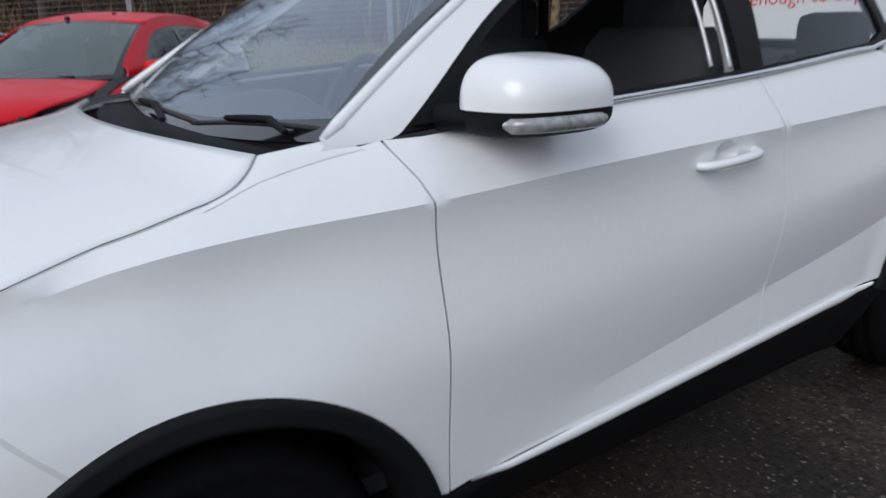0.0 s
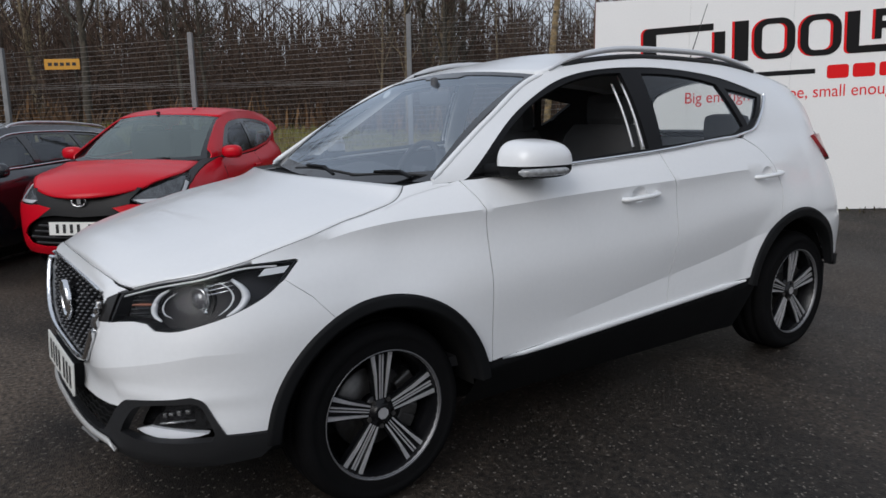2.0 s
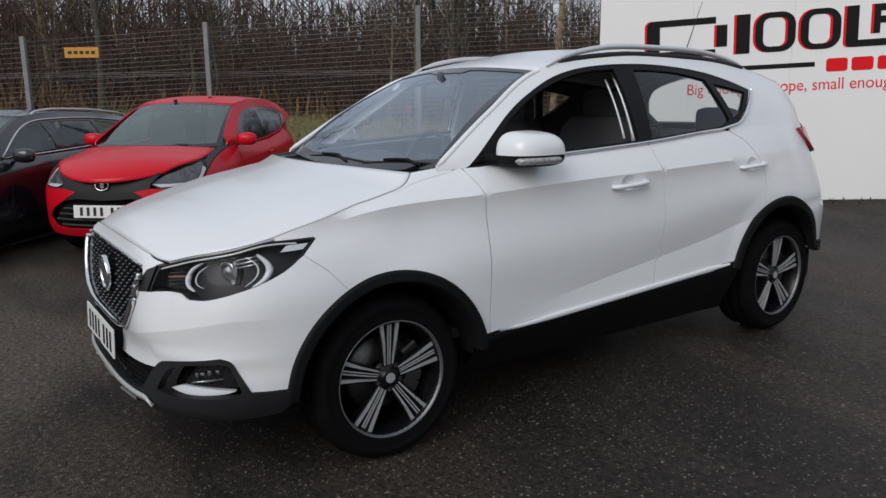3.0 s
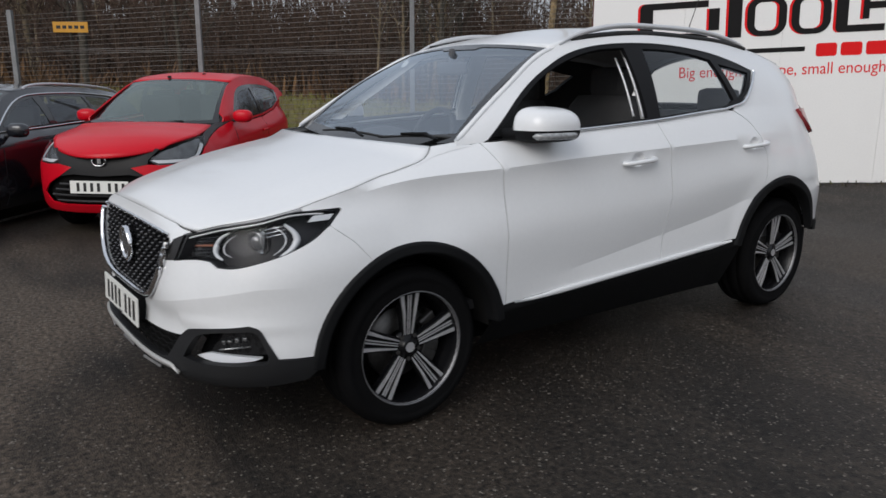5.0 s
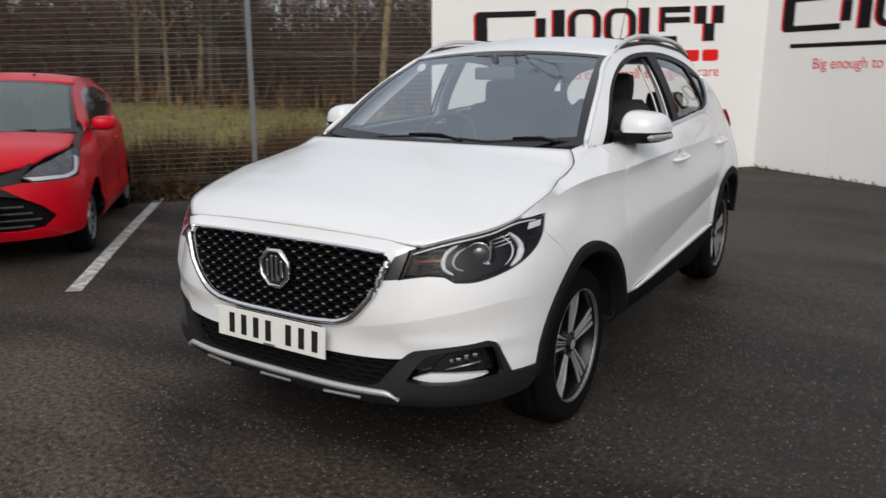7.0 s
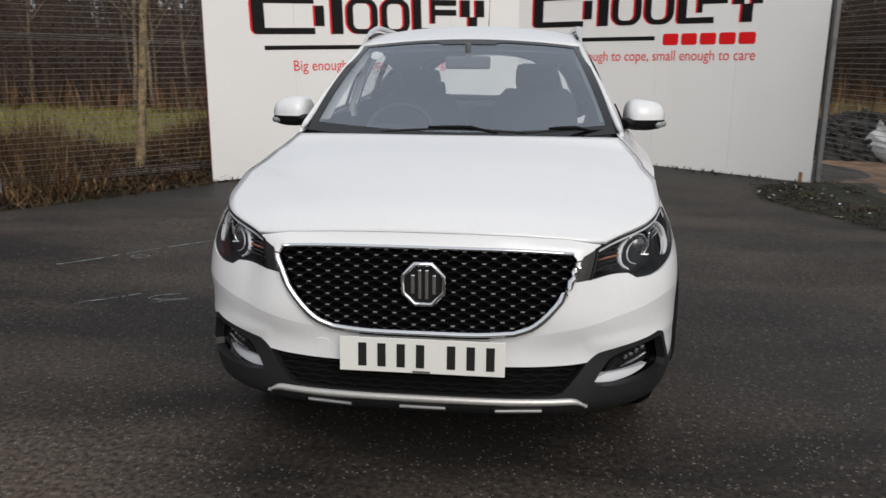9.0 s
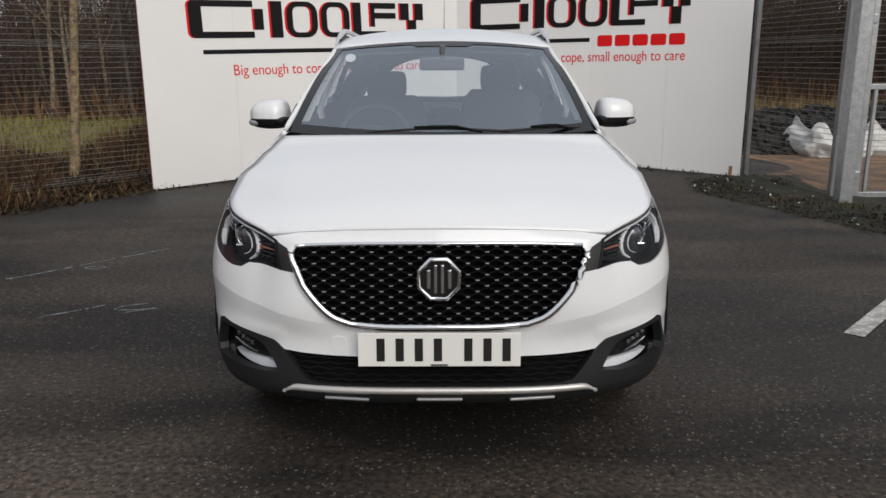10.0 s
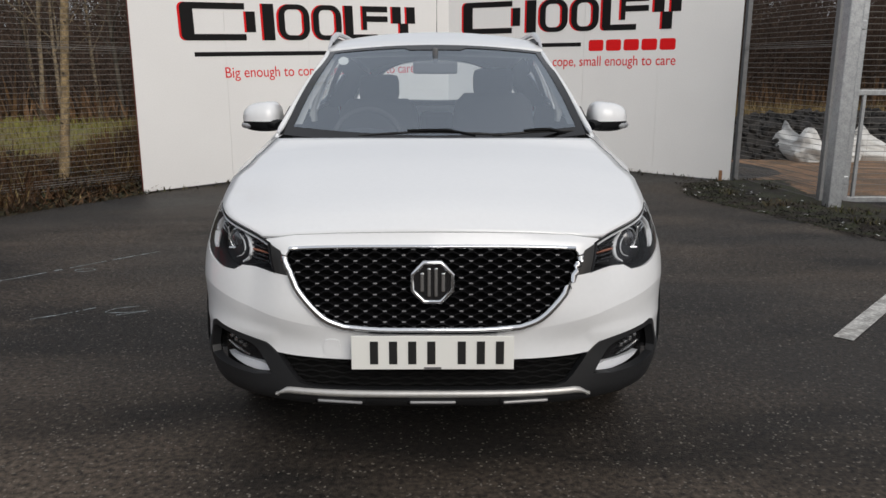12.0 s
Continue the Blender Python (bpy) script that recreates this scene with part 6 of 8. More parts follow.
gate_post(4.13, 4.52, 3.4, 0.14)
ga = thing("steel_gate", "galvanised steel mesh gate, closed", "gate", at=Matrix.Translation((4.50, 4.98, 0.0)))
for x in (0.0, 2.4):
    part("stile", boxes(((x, 0, 1.5), (0.06, 0.06, 2.9)), bevel=0.006), M_GALV, ga)
for z in (0.08, 1.24, 2.92):
    part("rail", boxes(((1.2, 0, z), (2.34, 0.05, 0.06)), bevel=0.006), M_GALV, ga)
part("stile", boxes(((0.10, 0, 0.66), (0.035, 0.035, 1.1)), bevel=0.004), M_GALV, ga)
bm = bmesh.new()
for i in range(46):
    z = 0.12 + i * 0.061
    tube(bm, ((0, 0.01, z), (2.4, 0.01, z)), 0.003, 4)
for i in range(1, 12):
    tube(bm, ((0.2 * i, 0.01, 0.08), (0.2 * i, 0.01, 2.9)), 0.0010, 4)
part("mesh_panel", bm, M_WIRE, ga)

M_YELLOW = mat("yellow_sign_plastic", (0.62, 0.30, 0.015), 0.45, var=0.2, scale=10)
sg = thing("fence_sign", "small faded yellow sign fixed to the mesh fence", "sign", at=Matrix.Translation((-7.63, 0.458, 2.02)) @ Matrix.Rotation(math.atan2(F_DIR.y, F_DIR.x), 4, "Z"))
part("plate", boxes(((0, -0.03, 0), (0.44, 0.006, 0.13)), bevel=0.002), M_YELLOW, sg)
for k in range(5):
    part("bar", boxes(((-0.15 + 0.075 * k, -0.0345, 0.0), (0.05, 0.002, 0.04))), M_RUBBERGAP, sg)

# chalk strokes on the tarmac
M_CHALK = mixmat("pale_blue_chalk", (0.38, 0.44, 0.46), (0.46, 0.52, 0.54), (0.18, 0.20, 0.20), (6, 20, 60), 0.9, 0.3, 120.0)


def chalk(pts, w=0.016):
    bm = bmesh.new()
    k = [Vector((x, y, ground_z(x, y) + 0.004)) for x, y in curve(pts, 10)]
    prev = None
    for i, p in enumerate(k):
        d = (k[min(i + 1, len(k) - 1)] - k[max(i - 1, 0)]).normalized()
        n = Vector((-d.y, d.x, 0)) * w * (0.3 + 0.5 * abs(noise.noise((i * 0.9, 3, 0))))
        cur = (bm.verts.new(p + n), bm.verts.new(p - n))
        if prev and noise.noise((i * 0.7, 9, 0)) > -0.28:
            bm.faces.new((prev[0], prev[1], cur[1], cur[0]))
        prev = cur
    tagged(part("chalk_mark", facing(bm, (0, 0, 1)), M_CHALK), "faint pale chalk stroke on tarmac", "marking", "chalk marks", "structure")


# ---------------------------------------------------------------- trees
M_BARK = mixmat("grey_brown_bark", (0.060, 0.048, 0.036), (0.10, 0.085, 0.065), (0.045, 0.040, 0.030), (1.5, 9, 60), 0.9, 0.6, 60.0)
M_PALEBARK = mixmat("pale_birch_bark", (0.27, 0.21, 0.13), (0.20, 0.155, 0.10), (0.11, 0.085, 0.055), (1.2, 12, 60), 0.85, 0.5, 50.0)
M_TANBARK = mixmat("pale_tan_bark", (0.36, 0.26, 0.13), (0.30, 0.23, 0.13), (0.17, 0.125, 0.07), (1.2, 14, 60), 0.85, 0.5, 50.0)
M_TWIG = mixmat("brown_twigs", (0.080, 0.050, 0.034), (0.115, 0.076, 0.054), (0.050, 0.032, 0.022), (1.0, 5, 40), 0.95, 0.2, 60.0)


class Soup:
    """Gathers many thin tapered limbs fast, as plain vertex and face lists."""

    def __init__(self):
        self.v, self.f = [], []

    def limb(self, pts, radii, n=4):
        base = len(self.v)
        for i, p in enumerate(pts):
            d = (pts[min(i + 1, len(pts) - 1)] - pts[max(i - 1, 0)]).normalized()
            a = d.cross(Vector((0.3, 0.9, 0.2))).normalized()
            b = a.cross(d)
            for k in range(n):
                t = 2 * math.pi * k / n
                self.v.append(p + radii[i] * (math.cos(t) * a + math.sin(t) * b))
        for i in range(len(pts) - 1):
            for k in range(n):
                q = base + i * n
                self.f.append((q + k, q + (k + 1) % n, q + n + (k + 1) % n, q + n + k))

    def blade(self, p, tip, w):
        side = Vector((-(tip - p).y, (tip - p).x, 0))
        side = side.normalized() * w if side.length > 1e-6 else Vector((w, 0, 0))
        b = len(self.v)
        mid = p.lerp(tip, 0.55) + Vector((0, 0, 0.08 * (tip - p).length))
        self.v += [p - side, p + side, mid + side * 0.7, mid - side * 0.7, tip]
        self.f += [(b, b + 1, b + 2, b + 3), (b + 3, b + 2, b + 4)]

    def done(self, name, material, parent=None):
        me = bpy.data.meshes.new(name)
        me.from_pydata([tuple(v) for v in self.v], [], self.f)
        me.materials.append(material)
        me.polygons.foreach_set("use_smooth", [True] * len(me.polygons))
        ob = new(name, me)
        if parent is not None:
            ob.parent = parent
        return ob


def bare_tree(seed, h, r, bark, lean=0.04, limbs=16, spread_=0.9, label="bare winter tree with thin brown twigs, standing in rough ground", fine=4):
    rng = random.Random(seed)
    tr = thing("tree", label, "tree", "bare trees")
    trunk, crown = Soup(), Soup()
    pts, p = [], Vector((0, 0, -0.2))
    sway = Vector((rng.uniform(-1, 1), rng.uniform(-1, 1), 0)) * lean
    n = 10
    for i in range(n + 1):
        pts.append(p.copy())
        p = p + Vector((sway.x + rng.uniform(-0.03, 0.03), sway.y + rng.uniform(-0.03, 0.03), 1)) * (h / n)
    trunk.limb(pts, [r * (1.25 if i == 0 else 1) * (1 - 0.9 * (i / n) ** 0.9) + 0.004 for i in range(n + 1)], 8)
    for k in range(limbs):
        f = 0.25 + 0.72 * (k + rng.random()) / limbs
        i = min(int(f * n), n - 1)
        o = pts[i].lerp(pts[i + 1], f * n - i)
        a = k * 2.4 + rng.uniform(-0.5, 0.5)
        ln = h * (0.42 * (1 - f) + 0.10) * rng.uniform(0.7, 1.2) * spread_
        rise = rng.uniform(0.7, 1.5)
        d = Vector((math.cos(a), math.sin(a), rise)).normalized()
        lp = [o]
        for j in range(5):
            d = (d + Vector((rng.uniform(-0.18, 0.18), rng.uniform(-0.18, 0.18), rng.uniform(-0.05, 0.2)))).normalized()
            lp.append(lp[-1] + d * ln / 5)
        lr = r * (1 - 0.85 * f) * 0.42
        trunk.limb(lp, [lr * (1 - 0.85 * j / 5) + 0.003 for j in range(6)], 5)
        for m in range(7):
            g = 0.2 + 0.8 * (m + rng.random()) / 7
            j = min(int(g * 5), 4)
            q = lp[j].lerp(lp[j + 1], g * 5 - j)
            e = (d + Vector((rng.uniform(-0.9, 0.9), rng.uniform(-0.9, 0.9), rng.uniform(-0.2, 0.7)))).normalized()
            tl = ln * rng.uniform(0.25, 0.5)
            tp = [q, q + e * tl * 0.5 + Vector((0, 0, 0.02)), q + e * tl + Vector((rng.uniform(-0.1, 0.1), rng.uniform(-0.1, 0.1), rng.uniform(-0.05, 0.15)))]
            crown.limb(tp, [0.010, 0.007, 0.003], 3)
            for s in range(fine):
                c = tp[0].lerp(tp[2], 0.25 + 0.75 * (s + rng.random()) / fine)
                w = (e + Vector((rng.uniform(-0.9, 0.9), rng.uniform(-0.9, 0.9), rng.uniform(-0.3, 0.7)))).normalized() * tl * rng.uniform(0.3, 0.7)
                crown.limb([c, c + w], [0.005, 0.0025], 3)
    trunk.done("trunk", bark, tr)
    crown.done("crown", M_TWIG, tr)
    return tr


def beyond(u, d):
    """A place u metres along the fence and d metres outside it."""
    p = FC + F_DIR * u + F_OUT * d
    return p.x, p.y


rngt = random.Random(11)
kinds = [bare_tree(1, 8.5, 0.10, M_BARK), bare_tree(2, 9.5, 0.09, M_PALEBARK, 0.06, 14, 0.7), bare_tree(3, 7.0, 0.08, M_BARK, 0.08, 20, 1.1), bare_tree(4, 10.0, 0.13, M_BARK, 0.03, 20, 1.0), bare_tree(5, 8.0, 0.07, M_PALEBARK, 0.10, 12, 0.8)]
used = [False] * len(kinds)


def plant(k, x, y, s, turn):
    m = Matrix.Translation((x, y, far_z(x, y))) @ Matrix.Rotation(turn, 4, "Z") @ Matrix.Scale(s, 4)
    if not used[k]:
        kinds[k].matrix_world = m
        used[k] = True
        return
    c = copy_thing(kinds[k], m)
    c.scale = (s, s, s)


slim = bare_tree(9, 11.0, 0.050, M_TANBARK, 0.0, 12, 0.4, "slim pale-barked young tree growing just outside the mesh fence")
slim.matrix_world = Matrix.Translation((-4.44, 5.62, 0.16)) @ Matrix.Rotation(radians(7.5), 4, "Y")
for k in range(16):
    z, a = 0.35 + 0.19 * k, k * 2.1
    tr_ = 0.050 * (1 - 0.9 * (max(z, 0) / 11.0) ** 0.9) + 0.003
    bm = bmesh.new()
    bmesh.ops.create_icosphere(bm, subdivisions=2, radius=0.016, matrix=Matrix.Translation((tr_ * math.cos(a), tr_ * math.sin(a), z)) @ Matrix.Diagonal((1.1, 1.1, 0.5, 1)))
    part("branch_scar", smooth(bm), M_BARK, slim)
spots = []
for u, d0, d1, cnt in ((-22, 9, 17, 9), (-12, 8, 16, 10), (-4, 8, 15, 9), (4, 9, 16, 9), (12, 9, 18, 8), (-30, 12, 30, 10), (-14, 17, 30, 16), (2, 17, 30, 16), (16, 16, 32, 14), (28, 12, 30, 10)):
    for _ in range(cnt):
        spots.append((u + rngt.uniform(-4.5, 5), rngt.uniform(d0, d1)))
for u, d in spots:
    x, y = beyond(u, d)
    plant(rngt.randrange(5), x, y, rngt.uniform(0.75, 1.0) if rngt.random() < 0.28 else rngt.uniform(0.58, 0.82), rngt.uniform(0, 6.28))
for x, y in ((9, 22), (12, 25), (7, 26), (15, 22), (18, 27), (11, 31), (21, 24), (24, 30), (15, 33), (5, 30)):
    plant(rngt.randrange(5), x, y, rngt.uniform(0.5, 0.85), rngt.uniform(0, 6.28))

# far woods: one thicket of stems and twigs all round, so that it closes the place; the part behind the viewpoint is
# unseen, added for reflections and a darker horizon
far = Soup()
rngf = random.Random(5)
for i in range(3600):
    a = rngf.uniform(0, 2 * math.pi)
    facing_woods = i % 4 != 0
    a = 0.35 + (a / 6.283) * 3.5 if facing_woods else a
    rr = rngf.uniform(32, 46) if facing_woods else rngf.uniform(55, 80)
    x, y = rr * math.cos(a), rr * math.sin(a) + 2
    hgt = rngf.uniform(4.0, 8.0)
    b = Vector((x, y, -0.3))
    t = b + Vector((rngf.uniform(-0.5, 0.5), rngf.uniform(-0.5, 0.5), hgt))
    far.limb([b, b.lerp(t, 0.5), t], [rngf.uniform(0.07, 0.14), 0.06, 0.015], 3)
    for k in range(9):
        f = rngf.uniform(0.25, 0.95)
        o = b.lerp(t, f)
        w = Vector((rngf.uniform(-1, 1), rngf.uniform(-1, 1), rngf.uniform(0.4, 1.4))) * hgt * 0.18
        far.limb([o, o + w], [0.035, 0.010], 3)
        for q in range(2):
            c = o + w * rngf.uniform(0.3, 0.9)
            far.limb([c, c + Vector((rngf.uniform(-1, 1), rngf.uniform(-1, 1), rngf.uniform(0, 1.2))) * 0.7], [0.02, 0.006], 3)
tagged(far.done("far_woods", M_TWIG), "dense bare brown woodland beyond the car park, carried on unseen behind the viewpoint", "woods", kind="stuff")

# saplings and brush that close the wood's lower storey
brush = Soup()
for i in range(5200):
    u, d = rngf.uniform(-34, 30), rngf.uniform(11, 33)
    x, y = beyond(u, d)
    z = far_z(x, y) - 0.1
    hgt = rngf.uniform(1.2, 4.2)
    b = Vector((x, y, z))
    t = b + Vector((rngf.uniform(-0.6, 0.6), rngf.uniform(-0.6, 0.6), hgt))
    brush.limb([b, b.lerp(t, 0.5) + Vector((rngf.uniform(-0.1, 0.1), 0, 0)), t], [rngf.uniform(0.015, 0.04), 0.02, 0.006], 3)
    for k in range(7):
        o = b.lerp(t, rngf.uniform(0.15, 0.95))
        w = Vector((rngf.uniform(-1, 1), rngf.uniform(-1, 1), rngf.uniform(0.0, 1.1))) * rngf.uniform(0.3, 0.9)
        brush.limb([o, o + w], [0.016, 0.006], 3)
tagged(brush.done("brushwood", M_TWIG), "dense dark brushwood between the bare trees", "woods", kind="stuff")

# undergrowth at the foot of the woods
M_BRACKEN = mixmat("dead_bracken", (0.115, 0.058, 0.026), (0.16, 0.090, 0.040), (0.060, 0.036, 0.020), (0.4, 3, 30), 0.95, 0.2, 50.0)
M_DRYGRASS = mixmat("dry_straw_grass", (0.21, 0.15, 0.062), (0.28, 0.21, 0.095), (0.12, 0.085, 0.038), (0.5, 3, 30), 0.95, 0.2, 50.0)
M_GRASS = mixmat("rough_green_grass", (0.150, 0.152, 0.028), (0.205, 0.190, 0.048), (0.165, 0.130, 0.048), (0.5, 3, 30), 0.9, 0.2, 50.0)
M_BRAMBLE = mixmat("bramble_leaves", (0.040, 0.045, 0.018), (0.075, 0.045, 0.025), (0.030, 0.024, 0.014), (0.8, 4, 30), 0.8, 0.2, 50.0)
und = Soup()
for i in range(7500):
    u, d = rngf.uniform(-30, 26), rngf.uniform(7.5, 26)
    x, y = beyond(u, d)
    z = far_z(x, y)
    hh = rngf.uniform(0.35, 1.25) * (0.7 + 0.5 * noise.noise((u * 0.3, d * 0.3, 0)))
    und.blade(Vector((x, y, z - 0.05)), Vector((x + rngf.uniform(-0.4, 0.4), y + rngf.uniform(-0.4, 0.4), z + hh)), rngf.uniform(0.012, 0.05))
tagged(und.done("bracken", M_BRACKEN), "dead brown bracken under the trees", "undergrowth", kind="stuff")

gs = Soup()
for i in range(16000):
    u, d = rngf.uniform(-14, 14), 1.2 + 8.3 * rngf.random() ** 1.3
    x, y = beyond(u, d)
    z = far_z(x, y)
    hh = rngf.uniform(0.05, 0.17)
    gs.blade(Vector((x, y, z - 0.04)), Vector((x + rngf.uniform(-0.09, 0.09), y + rngf.uniform(-0.09, 0.09), z + hh)), rngf.uniform(0.006, 0.016))
tagged(gs.done("grass", M_GRASS), "rough green grass outside the fence", "grass", kind="stuff")
land("grass_strip", list(np.linspace(-40, 24, 65)), list(np.linspace(0.9, 9.3, 14)), lambda u, v: (*beyond(u, v + 0.3 * noise.noise((u, v, 0))), far_z(*beyond(u, v)) - 0.012), M_GRASSGROUND, "strip of rough green grass outside the fence", "grass")

# verge along the fence: brambles, dead leaves and dry grass
vg, vl, vs = Soup(), Soup(), Soup()
for i in range(26000):
    u = rngf.uniform(-9, 5.5) if i % 3 else rngf.uniform(-13, 5.5)
    d = rngf.triangular(-0.55, 1.9, 0.5)
    x, y = beyond(u, d)
    z = max(far_z(x, y), ground_z(x, y)) - 0.02
    hh = (0.10 + 0.60 * max(0, 1 - abs(d - 0.7) / 1.2)) * rngf.uniform(0.4, 1.2) * (0.85 + 0.7 * noise.noise((u * 0.8, d, 0)))
    (vs if rngf.random() < 0.14 else vg).blade(Vector((x, y, z)), Vector((x + rngf.uniform(-0.28, 0.28), y + rngf.uniform(-0.28, 0.28), z + max(0.04, hh))), rngf.uniform(0.004, 0.012))
for i in range(17000):
    u = rngf.uniform(-9, 5.5) if i % 3 else rngf.uniform(-13, 5.5)
    d = rngf.triangular(-0.6, 1.7, 0.4)
    x, y = beyond(u, d)
    clump = max(0.0, 0.55 + noise.noise((u * 1.3, d * 1.3, 7)))
    z = max(far_z(x, y), ground_z(x, y)) + rngf.uniform(0, 0.52) * max(0.06, 1 - abs(d - 0.6) / 1.0) * clump
    a = rngf.uniform(0, 6.28)
    r = rngf.uniform(0.035, 0.075)
    vl.blade(Vector((x, y, z)), Vector((x + r * math.cos(a), y + r * math.sin(a), z + rngf.uniform(-0.03, 0.04))), rngf.uniform(0.010, 0.026))
tagged(vs.done("straw_verge", M_DRYGRASS), "pale straw stalks scattered along the fence foot", "undergrowth", kind="stuff")
tagged(vg.done("dry_verge", M_BRACKEN), "tangled dead stalks along the fence foot", "undergrowth", kind="stuff")
tagged(vl.done("bramble", M_BRAMBLE), "low dark bramble leaves along the fence foot", "undergrowth", kind="stuff")
chalk([(-2.97, 1.70), (-2.83, 1.83), (-2.50, 2.22), (-2.19, 2.56)])
chalk([(-2.31, 0.91), (-2.17, 1.00), (-2.03, 1.12)], 0.012)
chalk([(-2.50 + 0.07 * math.cos(k), 1.99 + 0.04 * math.sin(k)) for k in (0, 1, 2, 3, 4, 5, 6.2)], 0.010)
chalk([(-1.78, 1.15), (-1.90, 1.10), (-1.93, 1.03), (-1.80, 1.03), (-1.70, 1.06), (-1.85, 0.98)], 0.012)

# ---------------------------------------------------------------- waste ground past the gate
M_DIRT = mixmat("orange_brown_dirt", (0.20, 0.115, 0.065), (0.26, 0.155, 0.09), (0.12, 0.08, 0.05), (0.5, 2.5, 30), 0.95, 0.5, 40.0)
M_RUBBLE = mixmat("black_rubble", (0.022, 0.020, 0.018), (0.045, 0.040, 0.036), (0.015, 0.014, 0.013), (1.5, 6, 40), 0.9, 0.8, 30.0)
M_LITTER = mixmat("dark_leaf_litter", (0.016, 0.013, 0.010), (0.026, 0.020, 0.014), (0.026, 0.029, 0.011), (1.2, 5, 40), 0.95, 0.9, 50.0, (0.12, 0.09, 0.06))
M_TIMBER = mat("sawn_timber", (0.30, 0.15, 0.07), 0.8, var=0.3, scale=20, bump=0.2)
M_SACK = mat("white_woven_sack", (0.66, 0.66, 0.64), 0.6, var=0.18, scale=6, bump=0.4, bscale=45)
M_MOSS = mixmat("moss_and_leaf_grit", (0.060, 0.068, 0.018), (0.105, 0.078, 0.038), (0.035, 0.028, 0.019), (1.5, 6, 40), 0.95, 0.7, 60.0)
land("dirt_yard", list(np.linspace(4.1, 14, 24)), list(np.linspace(5.3, 13, 18)), lambda x, y: (x + 0.15 * noise.noise((x, y, 3)), y, min(0.07, 0.10 * (y - 5.3) - 0.02) + 0.03 * noise.noise((x * 0.7, y * 0.7, 1))), M_DIRT, "bare orange-brown dirt beyond the mesh fence", "dirt")
rngh = random.Random(8)
bm = bmesh.new()


def heap_z(x, y):
    return 0.74 * math.exp(-(((x - 8.0) / 3.3) ** 6)) * math.exp(-((max(0, abs(y - 10.9) - 0.75) / 0.55) ** 2)) * (1 + 0.22 * noise.noise((x * 1.6, y * 1.6, 2))) + 0.06 * noise.noise((x * 5, y * 5, 4))


rows = [[bm.verts.new((x, y, heap_z(x, y) - 0.02)) for y in np.linspace(9.0, 13.0, 48)] for x in np.linspace(4.2, 11.8, 76)]
for i in range(75):
    for j in range(47):
        bm.faces.new((rows[i][j], rows[i + 1][j], rows[i + 1][j + 1], rows[i][j + 1]))
tagged(part("soil_bank", facing(bm, (0, 0, 1)), M_RUBBLE), "long low bank of dark broken soil on dirt", "bank")
bm = bmesh.new()
for i in range(700):
    x, y = rngh.uniform(4.7, 11.0), rngh.uniform(9.4, 11.4)
    s = rngh.uniform(0.03, 0.14)
    bmesh.ops.create_icosphere(bm, subdivisions=1, radius=s, matrix=Matrix.Translation((x, y, heap_z(x, y))) @ Matrix.Rotation(rngh.uniform(0, 6), 4, (rngh.random(), rngh.random(), 1)) @ Matrix.Diagonal((1, rngh.uniform(0.4, 1), rngh.uniform(0.3, 0.8), 1)))
tagged(part("rubble", bm, M_RUBBLE), "broken dark lumps lying on the soil bank", "rubble", kind="stuff")


def bulk_bag(x, y, w, h, turn, seed):
    rng = random.Random(seed)
    bg = thing("bulk_bag", "crumpled white woven bulk bag slumped on the dirt", "bag", "bulk bags", at=Matrix.Translation((x, y, 0.02)) @ Matrix.Rotation(turn, 4, "Z"))
    o = rng.uniform(0, 50)

    def at(u, v):
        a = 2 * math.pi * u
        cx = math.copysign(abs(math.cos(a)) ** 0.55, math.cos(a))
        sy = math.copysign(abs(math.sin(a)) ** 0.55, math.sin(a))
        fold = 0.16 * noise.noise((2.2 * math.cos(a) + o, 2.2 * math.sin(a), v * 3)) + 0.13 * (0.5 - abs(noise.noise((4 * math.cos(a) + o, 4 * math.sin(a), v * 4)))) + 0.05 * abs(noise.noise((11 * math.cos(a) + o, 11 * math.sin(a), v * 9)))
        k = (1 + 0.16 * math.sin(math.pi * min(v * 1.2, 1)) - 0.35 * max(0, v - 0.75)) * (1 + fold)
        return Vector((w * 0.5 * cx * k, w * 0.42 * sy * k, h * v * (1 + 0.75 * noise.noise((1.6 * math.cos(a) + o, 1.6 * math.sin(a), 0)) * v) + 0.15 * fold))

    bm = grid(at, 72, 26)
    bmesh.ops.remove_doubles(bm, verts=bm.verts, dist=1e-4)
    bmesh.ops.recalc_face_normals(bm, faces=bm.faces)
    part("sack", bm, M_SACK, bg)
    top = boxes(((0, 0, h * 0.72), (w * 0.75, w * 0.62, 0.05)), bevel=0.02)
    part("filling", top, M_RUBBLE, bg)
    for s in (1, -1):
        part("loop", tube(bmesh.new(), curve([(s * w * 0.42, -w * 0.3, h * 0.8), (s * w * 0.45, -w * 0.34, h * 1.12), (s * w * 0.30, -w * 0.36, h * 1.05), (s * w * 0.25, -w * 0.36, h * 0.7)], 5), 0.018, 6, 0.4), M_SACK, bg)


